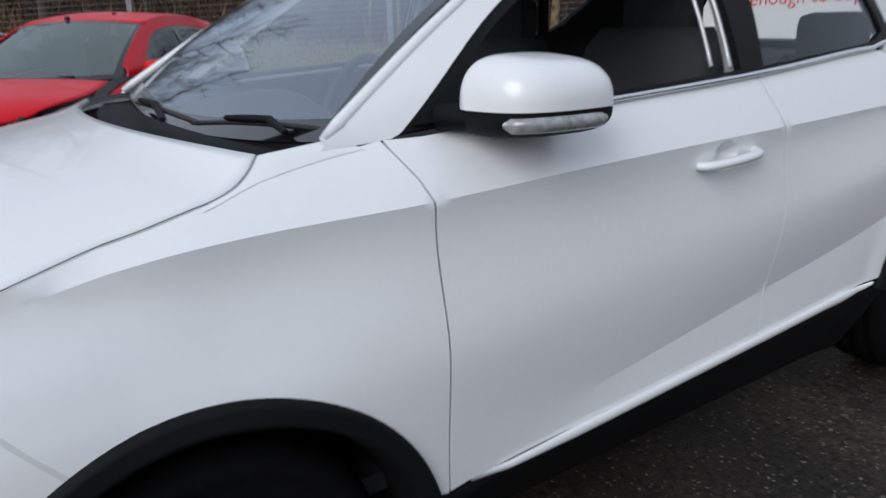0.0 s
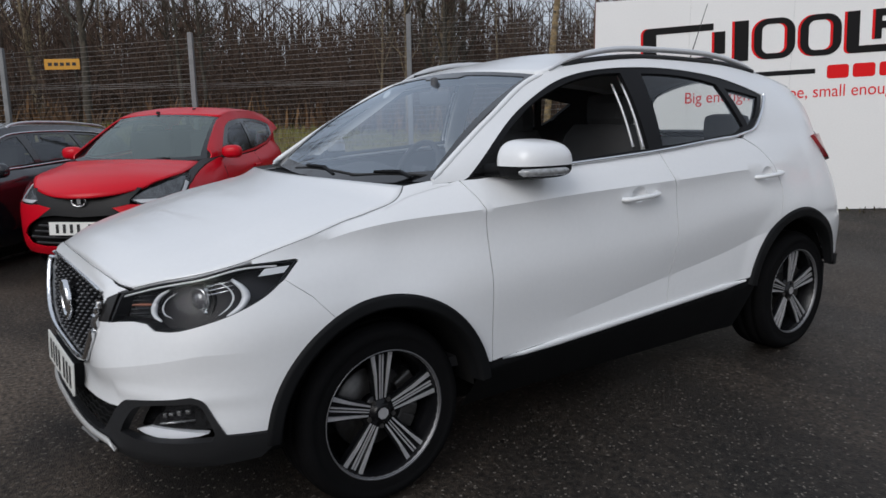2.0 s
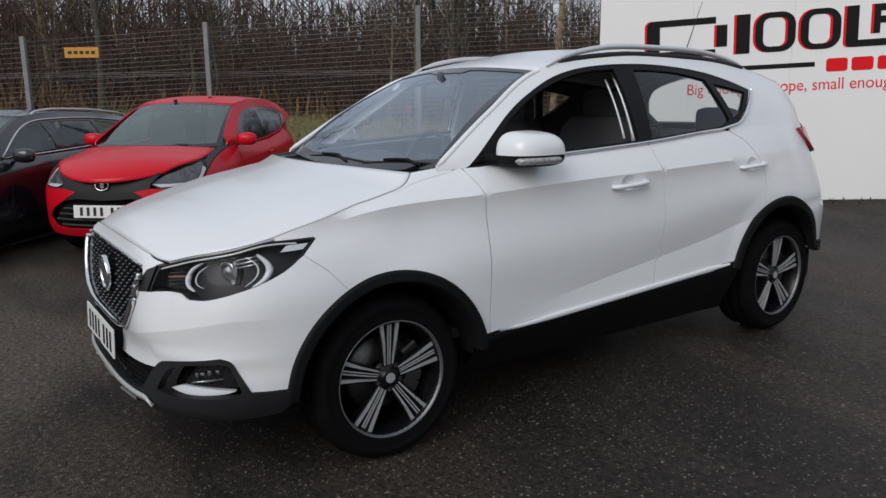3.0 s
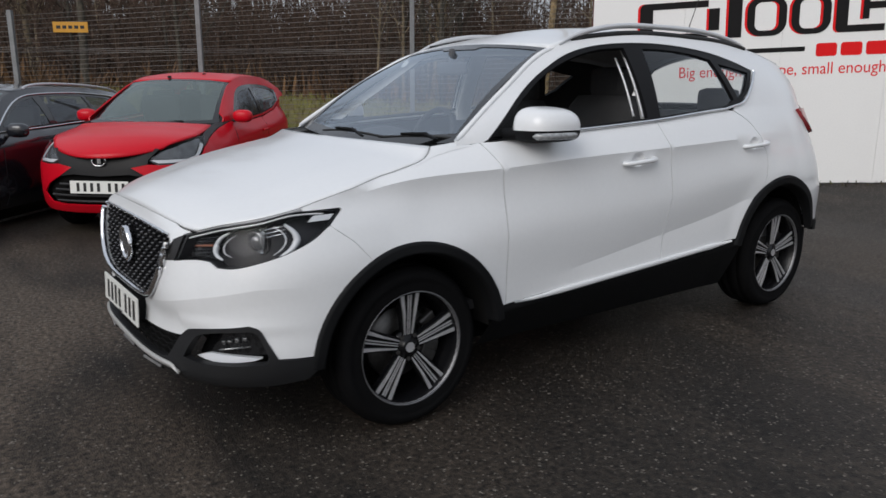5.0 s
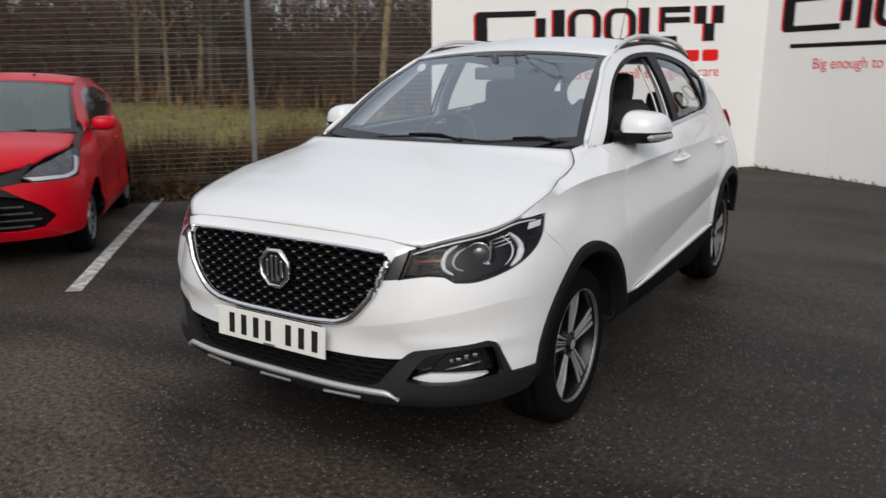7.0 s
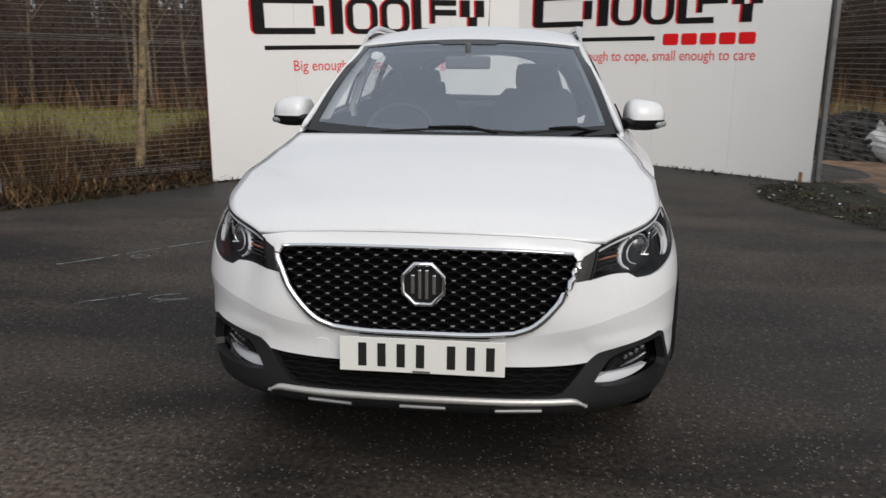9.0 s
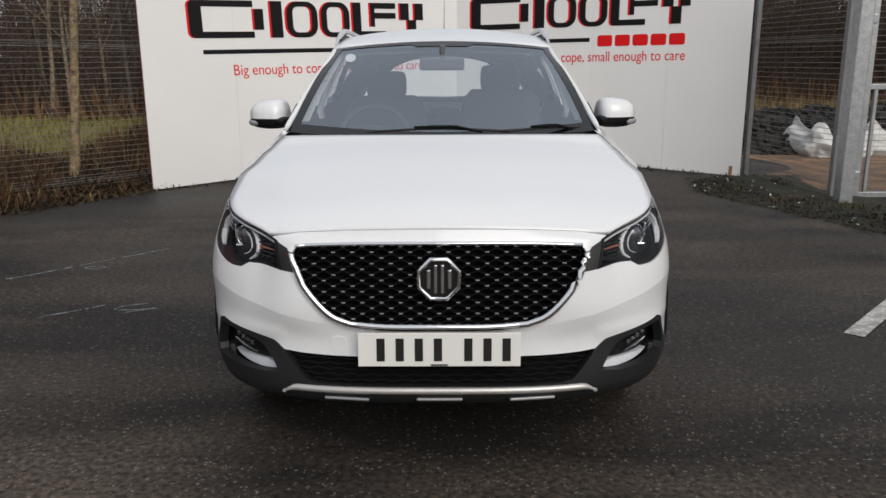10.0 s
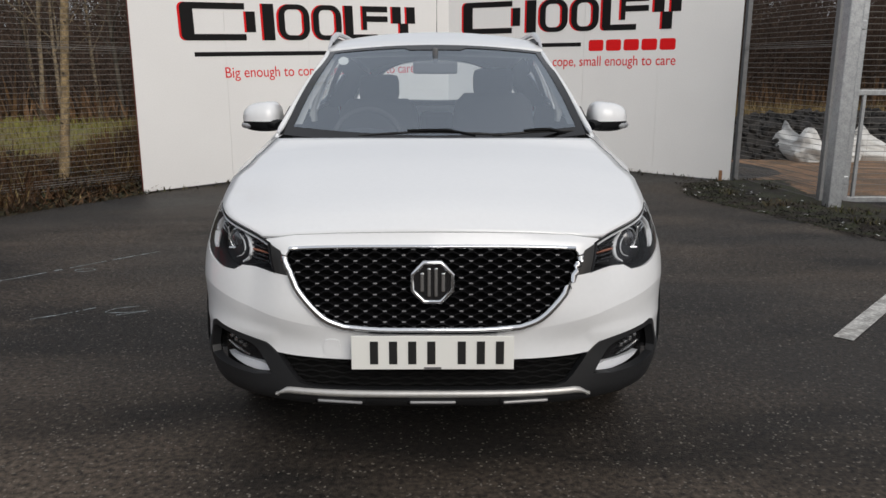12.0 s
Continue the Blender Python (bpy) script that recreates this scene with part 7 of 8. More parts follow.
bulk_bag(6.48, 9.55, 1.02, 0.50, 0.15, 1)
bulk_bag(7.45, 9.70, 0.90, 0.44, -0.2, 2)
bulk_bag(8.5, 9.8, 0.9, 0.55, 0.5, 3)
bulk_bag(9.9, 10.0, 0.9, 0.5, 0.1, 4)
dg_ = Soup()
for i in range(6000):
    x, y = rngh.uniform(3.2, 14), rngh.uniform(13.6, 18)
    hh = rngh.uniform(0.45, 1.0)
    dg_.blade(Vector((x, y, -0.05)), Vector((x + rngh.uniform(-0.3, 0.3), y + rngh.uniform(-0.3, 0.3), hh)), rngh.uniform(0.008, 0.02))
tagged(dg_.done("straw_grass", M_DRYGRASS), "tall straw-coloured dead grass behind the rubble heap", "grass", kind="stuff")
br = Soup()
for i in range(4000):
    x, y = rngh.uniform(2.5, 16), rngh.uniform(18, 25)
    hh = rngh.uniform(0.7, 1.75)
    br.blade(Vector((x, y, -0.05)), Vector((x + rngh.uniform(-0.5, 0.5), y + rngh.uniform(-0.5, 0.5), hh)), rngh.uniform(0.015, 0.05))
tagged(br.done("tall_bracken", M_BRACKEN), "tall rust-brown dead bracken at the wood's edge", "undergrowth", kind="stuff")
th = Soup()
for i in range(2600):
    x, y = rngh.uniform(1.5, 19), rngh.uniform(19, 28)
    hgt = rngh.uniform(2.0, 5.5)
    b = Vector((x, y, -0.1))
    t = b + Vector((rngh.uniform(-0.8, 0.8), rngh.uniform(-0.5, 0.5), hgt))
    th.limb([b, t], [0.018, 0.004], 3)
    for k in range(12):
        o = b.lerp(t, rngh.uniform(0.2, 0.98))
        th.limb([o, o + Vector((rngh.uniform(-1, 1), rngh.uniform(-0.6, 0.6), rngh.uniform(0.2, 1.2))) * rngh.uniform(0.3, 0.9)], [0.008, 0.003], 3)
tagged(th.done("thicket", M_TWIG), "fine reddish-brown thicket of bare shrubs", "woods", kind="stuff")
# litter strip where the tarmac ends by the gate
mo, lf, pb = Soup(), Soup(), Soup()
bm = bmesh.new()
cur = curve([(3.12, 6.20), (3.00, 5.60), (3.02, 5.05), (3.36, 4.25), (3.58, 3.62), (3.80, 2.95), (4.3, 1.6)], 10)
prev = None
for i, (x, y) in enumerate(cur):
    wob = 0.14 * noise.noise((i * 0.55, 1, 0)) + 0.05 * noise.noise((i * 1.9, 4, 0))
    c = [bm.verts.new((x + wob + d, y + 0.12 * d, ground_z(x, y) + 0.004 + h)) for d, h in ((0, 0), (0.12, 0.010), (0.45, 0.030 + 0.02 * noise.noise((i * 0.9, 7, 0))), (0.85, 0.035), (1.35, 0.03))]
    if prev:
        for k in range(4):
            bm.faces.new((prev[k], prev[k + 1], c[k + 1], c[k]))
    prev = c
tagged(part("litter_verge", smooth(facing(bm, (0, 0, 1))), M_LITTER), "dark strip of leaf litter and grit at the tarmac's edge by the gate", "verge", kind="structure")
for i in range(9000):
    t = rngh.random() * (len(cur) - 1)
    x, y = cur[int(t)]
    off = rngh.random() ** 0.8 * 1.25 - 0.10
    x += off
    y += rngh.uniform(-0.12, 0.12) + 0.12 * off
    a = rngh.uniform(0, 6.28)
    z = ground_z(x, y) + 0.010 + 0.030 * min(1, max(0, off) / 0.4)
    patch = noise.noise((x * 2.3, y * 2.3, 5))
    if patch > 0.22 and rngh.random() < 0.6:
        ln = rngh.uniform(0.02, 0.07)
        mo.blade(Vector((x, y, z)), Vector((x + ln * math.cos(a), y + ln * math.sin(a), z + rngh.uniform(0.01, 0.06))), rngh.uniform(0.004, 0.008))
    elif rngh.random() < 0.012:
        ln = rngh.uniform(0.02, 0.05)
        pb.blade(Vector((x, y, z + 0.006)), Vector((x + ln * math.cos(a), y + ln * math.sin(a), z + rngh.uniform(0.006, 0.025))), rngh.uniform(0.006, 0.016))
    else:
        ln = rngh.uniform(0.012, 0.036)
        lf.blade(Vector((x, y, z)), Vector((x + ln * math.cos(a), y + ln * math.sin(a), z + rngh.uniform(0.0, 0.015))), rngh.uniform(0.005, 0.011))
tagged(lf.done("dead_leaves", M_LITTER), "dead brown leaves on the dark strip by the gate", "leaves", kind="stuff")
tagged(pb.done("pale_scraps", M_SACK), "small pale scraps lying on the leaf litter", "litter", kind="stuff")
# a short timber stake under the board's end
stake = thing("timber_stake", "short sawn timber stake under the board's corner", "stake", at=Matrix.Translation((3.70, 6.50, ground_z(3.70, 6.50) - 0.10)))
part("stake_shaft", boxes(((0, 0, 0.11), (0.055, 0.045, 0.26)), bevel=0.004), M_TIMBER, stake)
for i in range(350):
    f = rngh.random()
    a, b = (BL, BC) if rngh.random() < 0.45 else (BC, BR)
    p = a.lerp(b, f)
    x, y = p.x + rngh.uniform(-0.03, 0.03), p.y - rngh.random() ** 2 * 0.22
    z = ground_z(x, y) + 0.005
    ang = rngh.uniform(0, 6.28)
    mo.blade(Vector((x, y, z)), Vector((x + 0.04 * math.cos(ang), y + 0.04 * math.sin(ang), z + rngh.uniform(0.005, 0.06))), rngh.uniform(0.004, 0.014))
tagged(mo.done("moss_and_leaves", M_MOSS), "moss, small weeds and dead leaves along the edges", "moss", kind="stuff")


# ---------------------------------------------------------------- the other parked cars
M_REDPAINT = mat("red_car_paint", (0.58, 0.004, 0.016), 0.30, coat=0.12, spec=0.22, var=0.06, scale=2)
M_NAVY = mat("dark_metallic_paint", (0.012, 0.013, 0.018), 0.25, 0.3, coat=1.0)
M_SMOKE = glass_mat("dusky_car_glass", (0.50, 0.54, 0.53), 1.9)
M_SCREEN = glass_mat("greenish_windscreen_glass", (0.52, 0.60, 0.57), 2.9, skin=(0.84, 0.94, 0.90))
M_GREYPLASTIC = mat("grey_black_plastic", (0.030, 0.030, 0.032), 0.5)
M_NOSE = mat("black_nose_plastic", (0.010, 0.010, 0.011), 0.5, spec=0.3)
M_PALELAMP = mat("pale_lamp_reflector", (0.20, 0.205, 0.21), 0.25, 0.6, var=0.6, scale=22)
M_HUBCAP = mat("silver_wheel_trim", (0.48, 0.49, 0.50), 0.35, 0.6, var=0.15)


def ten_spokes(hubp, w, rim_r, alloy, black):
    for k in range(10):
        turn = Matrix.Rotation(radians(36 * k), 4, "X")
        bm = bmesh.new()
        box(bm, (w * 0.5 - 0.016, 0.12, 0), (0.02, rim_r - 0.10, 0.030), turn, 0.006)
        part("spoke", bm, alloy, hubp)
    part("hub", lathe([(w * 0.5 - 0.03, 0.062), (w * 0.5 - 0.006, 0.055), (w * 0.5, 0.03), (w * 0.5 + 0.002, 0.0)], 24), alloy, hubp)


class Parked:
    """A parked car from a few curves: flank, nose, tail, roof edge, belt."""

    def __init__(self, name, label, at, paint, wb, nose, tail, flank, belt, belt_x, roof_z, roof_x, screen, y0, y1, pf=2.8, pr=3.0, lf=1.3, lr=1.3):
        self.ob = thing(name, label, "car", at=at)
        self.paint, self.wb, self.belt, self.belt_x, self.roof_z, self.roof_x, self.screen = paint, wb, belt, belt_x, roof_z, roof_x, screen
        self.sh = Shell(y0, y1, pf, pr, nose, tail, flank, (lf, lr))

    def X(self, x, z):
        return (self.sh.wx(x, z), z)

    def Y(self, y, z):
        return (self.sh.wy(y, z), z)

    def side(self, y, z):
        zt, xt = self.belt(y), self.belt_x(y)
        s = min(max((z - zt) / max(self.roof_z(y) - zt, 0.02), 0), 1)
        return Vector((xt + (self.roof_x(y) - xt) * s + 0.025 * math.sin(math.pi * s), y, z))

    def panel(self, name, outline, material=None, where=None, d=0.05, holes=(), lift=0.0, flange=0.012, both=True, weld=False, label="", hint=(1, 0, 0), parent=None):
        out = None
        for flip in ((False, True) if both and not weld else (False,)):
            out = part(name, sheet(outline, where or self.sh.at, d, holes=holes, mirror=flip, weld=weld, lift=lift, flange=flange, out_hint=hint), material or self.paint, parent or self.ob, label)
        return out

    def roof(self, y0, y1, crown=0.045):
        part("roof", thick(facing(grid(lambda u, v: Vector(((2 * u - 1) * (self.roof_x(y0 + (y1 - y0) * v) + 0.004), y0 + (y1 - y0) * v - 0.04 * (1 - (2 * u - 1) ** 2) * (1 - v) ** 6, self.roof_z(y0 + (y1 - y0) * v) + crown * (1 - abs(2 * u - 1) ** 2.2) * min(1, 0.4 + 3 * v) + 0.002)), 20, 24), (0, 0, 1)), 0.02), self.paint, self.ob)

    def glass_screen(self, low, top, material=M_SCREEN, name="windscreen", hint=(0, -1, 1), band=True):
        """low and top: (half width, y at the middle, y at the ends, z at the middle, z at the ends)."""
        def at(p, q):
            u, v = 2 * p - 1, q
            a = Vector((u * low[0], low[1] + (low[2] - low[1]) * u * u, low[3] + (low[4] - low[3]) * u * u))
            b = Vector((u * top[0], top[1] + (top[2] - top[1]) * u * u, top[3] + (top[4] - top[3]) * u * u))
            return a.lerp(b, v) + Vector((0, -0.02 if hint[1] < 0 else 0.02, 0.015)) * math.sin(math.pi * v)
        out = [(0, 0), (0.25, 0), (0.5, 0), (0.75, 0), (1, 0), (1, 1), (0.75, 1), (0.5, 1), (0.25, 1), (0, 1)]
        inn = [(0.045, 0.07), (0.25, 0.06), (0.5, 0.055), (0.75, 0.06), (0.955, 0.07), (0.955, 0.95), (0.5, 0.95), (0.045, 0.95)]
        part(name + "_band", sheet(out, at, 0.07, holes=(inn,), flange=0.006, out_hint=hint), M_GLOSSBLACK, self.ob)
        g = part(name, sheet(inn, at, 0.08, flange=0, out_hint=hint), material, self.ob)
        g.visible_shadow = False

    def bonnet(self, side_pts, bow, crown):
        e = np.array([self.sh.at(*p)[:] for p in side_pts])
        d = np.r_[0, np.cumsum(np.linalg.norm(np.diff(e, axis=0), axis=1))]
        d /= d[-1]

        def at(u, v):
            u = 2 * u - 1
            x, y, z = (np.interp(v, d, e[:, i]) for i in range(3))
            return Vector((u * (x - 0.003), y - bow(v) * (1 - u * u), z + crown(v) * (1 - abs(u) ** 2.4) + 0.002 - 0.01 * math.exp(-v / 0.02)))

        part("bonnet", thick(facing(grid(at, 28, 24), (0, 0, 1)), 0.015), self.paint, self.ob)

    def wheels(self, xw, r, rim_r, width, spokes, mats):
        for y in (0, self.wb):
            for s in (1, -1):
                wheel(self.ob, pose(s * xw, y, r - 0.001, 0, 0, 0 if s > 0 else 180), spokes, mats, r, width, rim_r, calliper=False)

    def arches(self, r, az):
        for s in (1, -1):
            for cy in (0.0, self.wb):
                part("wheel_arch_liner", facing(grid(lambda u, v, cy=cy, s=s: Vector((s * (0.35 + 0.40 * v), cy + r * math.cos(math.pi * u * 1.1 - 0.15), az + r * math.sin(math.pi * u * 1.1 - 0.15))), 24, 3), (0, 0, -1)), M_UNDER, self.ob)

    def mirrors(self, x, y, z, size, material):
        for s in (1, -1):
            bm = bmesh.new()
            bmesh.ops.create_uvsphere(bm, u_segments=20, v_segments=12, radius=1.0, matrix=Matrix.Translation((s * x, y, z)) @ Matrix.Diagonal((size[0], size[1], size[2], 1)))
            for v in bm.verts:
                q = Vector(((v.co.x - s * x) / size[0], (v.co.y - y) / size[1], (v.co.z - z) / size[2]))
                q = Vector([math.copysign(abs(c) ** 0.72, c) for c in q])
                v.co = (s * x + q.x * size[0], y + q.y * size[1], z + q.z * size[2])
                if v.co.y > y:
                    v.co.y = y + (v.co.y - y) * 0.35
            mi = part("door_mirror", smooth(bm), material, self.ob)
            part("mirror_arm", tube(bmesh.new(), ((s * (x - size[0] * 1.5), y + 0.02, z - size[2] * 0.9), (s * (x - size[0] * 0.3), y, z - size[2] * 0.5)), [0.03, 0.02], 8, 0.6), M_GREYPLASTIC, mi)


# red city car
r_belt = knots((0.2, 0.99), (0.9, 0.97), (1.5, 1.00), (1.9, 1.06), (2.3, 1.20), (2.6, 1.22))
r_flank = flank_of(zb=const(0.20), xb=const(0.74), zs=const(0.36), xs=knots((-0.05, 0.78), (0.5, 0.80), (2.2, 0.80)), zl=const(0.46), xl=knots((-0.05, 0.785), (0.6, 0.775), (2.2, 0.795)),
                   zm=const(0.62), xm=knots((-0.05, 0.785), (0.6, 0.782), (2.2, 0.80)), zc=knots((-0.05, 0.72), (0.6, 0.80), (2.2, 0.92)), xc=knots((-0.05, 0.765), (0.6, 0.79), (2.2, 0.79)),
                   zt=knots((-0.05, 0.90), (0.2, 0.97), (0.5, 0.99), (0.9, 0.97), (1.5, 1.00), (1.9, 1.06), (2.3, 1.20)), xt=knots((-0.05, 0.66), (0.2, 0.64), (0.5, 0.70), (0.9, 0.71), (1.9, 0.70), (2.3, 0.66)),
                   arches=((0, 0.29, 0.34, 0.014), (2.34, 0.29, 0.34, 0.014)), k_low=0.1, k_up=-0.4, k_top=-1.0)
red = Parked("red_hatchback", "small red hatchback with black cross-shaped nose, parked on tarmac", pose(-4.235, 0.31, 0, 0, 0, 48.5) @ Matrix.Diagonal((1, 1, 0.975, 1)), M_REDPAINT, 2.34,
             knots((0.18, -0.62), (0.30, -0.70), (0.45, -0.715), (0.60, -0.705), (0.72, -0.68), (0.80, -0.63), (0.9, -0.50)), knots((0.2, 2.60), (0.5, 2.72), (0.8, 2.70), (1.2, 2.60)),
             r_flank, r_belt, knots((0.2, 0.66), (0.5, 0.70), (0.9, 0.71), (1.9, 0.70), (2.6, 0.62)),
             knots((0.25, 0.99), (0.62, 1.20), (1.02, 1.38), (1.4, 1.435), (1.9, 1.435), (2.35, 1.395)), knots((0.25, 0.67), (0.62, 0.59), (1.02, 0.53), (1.4, 0.535), (1.9, 0.52), (2.35, 0.49)),
             None, -0.05, 1.95, 2.6, 2.6, 1.22, 1.2)
RX, RY = red.X, red.Y
R_ARC, R_AZ = 0.335, 0.29
hood_r = curve([RX(0.50, 0.80), RY(-0.45, 0.84), RY(-0.30, 0.875), RY(-0.12, 0.90), (0.05, 0.93), (0.18, 0.965)], 4)
red.bonnet(hood_r, knots((0, 0.232), (0.25, 0.12), (0.5, 0.09), (1, 0.14)), knots((0, -0.062), (0.12, -0.006), (0.3, 0.035), (0.7, 0.055), (1, 0.03)))
# nose: red upper corners, black cross with badge, black lower mouth, red lip
red.panel("bumper", [RY(-0.30, 0.62)] + [RY(y, z) for y, z in arc(0, R_AZ, R_ARC, 155, 182, 8)] + [RY(-0.36, 0.25), RX(0.62, 0.235), RX(0.30, 0.225), RX(0.0, 0.225), RX(0.0, 0.30), RX(0.35, 0.30), RX(0.52, 0.32), RX(0.60, 0.40), RX(0.52, 0.485), RX(0.40, 0.55), RX(0.265, 0.635), RX(0.40, 0.662), RX(0.50, 0.655), RY(-0.48, 0.662), RY(-0.36, 0.68)], weld=True, hint=(0, -1, 0), d=0.04)
red.panel("nose_cross", [RX(0.0, 0.56), RX(0.25, 0.575), RX(0.385, 0.553), RX(0.262, 0.635), RX(0.40, 0.664), RX(0.40, 0.70), RX(0.47, 0.79), RX(0.40, 0.80), RX(0.28, 0.775), RX(0.15, 0.765), RX(0.0, 0.76)], M_NOSE, weld=True, hint=(0, -1, 0), d=0.04, lift=0.003, label="dark grey cross-shaped nose panel")
red.panel("mouth", [RX(0.0, 0.30), RX(0.36, 0.30), RX(0.53, 0.32), RX(0.61, 0.40), RX(0.53, 0.485), RX(0.37, 0.565), RX(0.25, 0.575), RX(0.0, 0.56)], M_UNDER, weld=True, hint=(0, -1, 0), lift=-0.05, flange=0, d=0.06)
for k in range(4):
    z = 0.335 + 0.05 * k
    h = 0.50 - 0.05 * abs(k - 1)
    part("mouth_bar", tube(bmesh.new(), [(x, red.sh.at(*RX(abs(x), z)).y + 0.012, z) for x in np.linspace(-h, h, 25)], 0.010, 6), M_GREYPLASTIC, red.ob)
ring_ = [(0.062 * math.cos(2 * math.pi * i / 24), -0.712, 0.695 + 0.044 * math.sin(2 * math.pi * i / 24)) for i in range(24)]
part("badge", tube(bmesh.new(), ring_, 0.007, 6, close=True), M_CHROME, red.ob, "oval chrome badge")
part("badge_bar", boxes(((0, -0.708, 0.695), (0.04, 0.012, 0.06)), bevel=0.006), M_CHROME, red.ob)
plate(red.ob, (0, -0.742, 0.468), -4, 0)
red.panel("headlamp", [RX(0.50, 0.785), RX(0.40, 0.705), RX(0.48, 0.66), RY(-0.46, 0.668), RY(-0.36, 0.69), RY(-0.20, 0.80), RY(-0.10, 0.875), RY(-0.22, 0.875), RY(-0.38, 0.845)], M_LENS, hint=(1, -1, 0), d=0.05, lift=0.003, flange=0, label="clear swept-back headlamp")
red.panel("lamp_housing", [RX(0.50, 0.785), RX(0.40, 0.705), RX(0.48, 0.66), RY(-0.46, 0.668), RY(-0.36, 0.69), RY(-0.20, 0.80), RY(-0.10, 0.875), RY(-0.22, 0.875), RY(-0.38, 0.845)], M_PALELAMP, hint=(1, -1, 0), d=0.05, lift=-0.03, flange=0)
red.panel("light_strip", [RX(0.42, 0.70), RX(0.48, 0.672), RY(-0.46, 0.678), RY(-0.36, 0.70), RY(-0.20, 0.81), RY(-0.22, 0.83), RY(-0.36, 0.725), RY(-0.46, 0.70)], M_DRL, hint=(1, -1, 0), d=0.05, lift=-0.008, flange=0.01)
red.panel("pillar_wedge", [RY(-0.10, 0.885), RY(-0.20, 0.80), (0.10, 0.90), (0.40, 0.975), (0.48, 0.99), (0.3, 0.985), (0.2, 0.968), (0.05, 0.93)], M_GREYPLASTIC, hint=(1, 0, 0.3), d=0.04, lift=0.002, label="dark grey wedge behind the headlamp")
red.panel("body_side", [(0.42, 0.972), (0.10, 0.893), RY(-0.195, 0.79), RY(-0.35, 0.682), RY(-0.295, 0.62)] + [RY(y, z) for y, z in arc(0, R_AZ, R_ARC, 154, -8, 20)] + [(0.36, 0.22), (1.98, 0.22)] + [(y, z) for y, z in arc(2.34, R_AZ, R_ARC, 190, 0, 22)] + [(2.72, 0.30), (2.95, 0.30), (3.0, 0.75), (2.75, 1.15), (2.3, 1.195), (1.9, 1.055), (1.5, 0.995), (0.9, 0.965), (0.5, 0.985)], d=0.04)
red.panel("tail", [(2.95, 0.30), (3.15, 0.30), (3.15, 1.15), (2.75, 1.15), (3.0, 0.75)], weld=True, hint=(0, 1, 0), d=0.08)
for s in (1, -1):
    for y, z0, z1 in ((0.50, 0.24, 0.97), (1.42, 0.26, 0.985)):
        part("door_gap", tube(bmesh.new(), [(s * (red.sh.at(y, z).x + 0.0005), y + (0.12 * max(0, 0.5 - z) if y < 1 else 0), z) for z in np.linspace(z0, z1, 10)], 0.003, 5), M_RUBBERGAP, red.ob)
    part("door_handle", tube(bmesh.new(), [(s * (red.sh.at(y, 0.86).x + 0.018), y, 0.86 + 0.02 * (y - 1.2)) for y in np.linspace(1.20, 1.36, 5)], 0.013, 8), M_REDPAINT, red.ob)
cant = [(0.36, 0.985)] + [(y, red.roof_z(y) - 0.003) for y in np.linspace(0.40, 2.35, 20)] + [(2.5, 1.22), (2.3, 1.205), (2.22, 1.19)]
dlo = curve([(0.60, 1.02), (0.80, 1.17), (1.02, 1.295), (1.25, 1.345), (1.6, 1.355), (1.95, 1.335), (2.20, 1.285)], 3) + [(2.15, 1.17), (1.9, 1.085), (1.5, 1.03), (0.95, 0.995), (0.68, 0.995)]
red.panel("cant_rail", cant + [(1.9, 1.065), (1.5, 1.008), (0.9, 0.975), (0.5, 0.993)], where=red.side, holes=(dlo,), d=0.04)
gf = [(0.72, 1.05), (0.92, 1.19), (1.06, 1.265), (1.25, 1.305), (1.38, 1.315), (1.42, 1.035), (0.95, 1.01), (0.70, 1.012)]
gr = [(1.47, 1.32), (1.75, 1.32), (1.98, 1.295), (2.12, 1.265), (2.07, 1.17), (1.85, 1.09), (1.49, 1.045)]
red.panel("window_surround", dlo, M_GLOSSBLACK, where=red.side, holes=(gf, gr), d=0.05, lift=-0.003)
for g in (gf, gr):
    red.panel("side_window", g, M_SMOKE, where=red.side, d=0.08, lift=-0.008, flange=0)
red.glass_screen((0.655, 0.13, 0.33, 0.965, 0.975), (0.53, 0.97, 1.02, 1.405, 1.375))
red.roof(1.01, 2.40)
red.glass_screen((0.55, 2.66, 2.58, 1.10, 1.10), (0.47, 2.42, 2.36, 1.43, 1.39), name="rear_screen", hint=(0, 1, 0.5))
red.arches(0.325, R_AZ)
part("cabin", boxes(((0, 1.2, 0.60), (1.30, 1.9, 0.5)), ((0, 0.55, 0.88), (1.20, 0.5, 0.10)), bevel=0.05), M_INTERIOR, red.ob)
for x in (-0.33, 0.33):
    for y in (1.25, 1.95):
        part("seat_back", boxes(((x, y, 0.98), (0.44, 0.14, 0.50)), ((x, y + 0.03, 1.22), (0.24, 0.09, 0.13)), bevel=0.04), M_SEAT, red.ob)
part("underbody", boxes(((0, 1.0, 0.32), (1.25, 3.0, 0.20)), bevel=0.03), M_UNDER, red.ob)
red.wheels(0.645, 0.288, 0.195, 0.165, ten_spokes, (M_HUBCAP, M_ALLOYBLACK, M_TYRE))
red.mirrors(0.815, 0.57, 1.035, (0.098, 0.075, 0.064), M_REDPAINT)
part("wiper", tube(bmesh.new(), [(-0.50, 0.32, 1.005), (-0.1, 0.20, 0.995), (0.35, 0.22, 0.998)], 0.009, 6, 0.7), M_RUBBERGAP, red.ob)
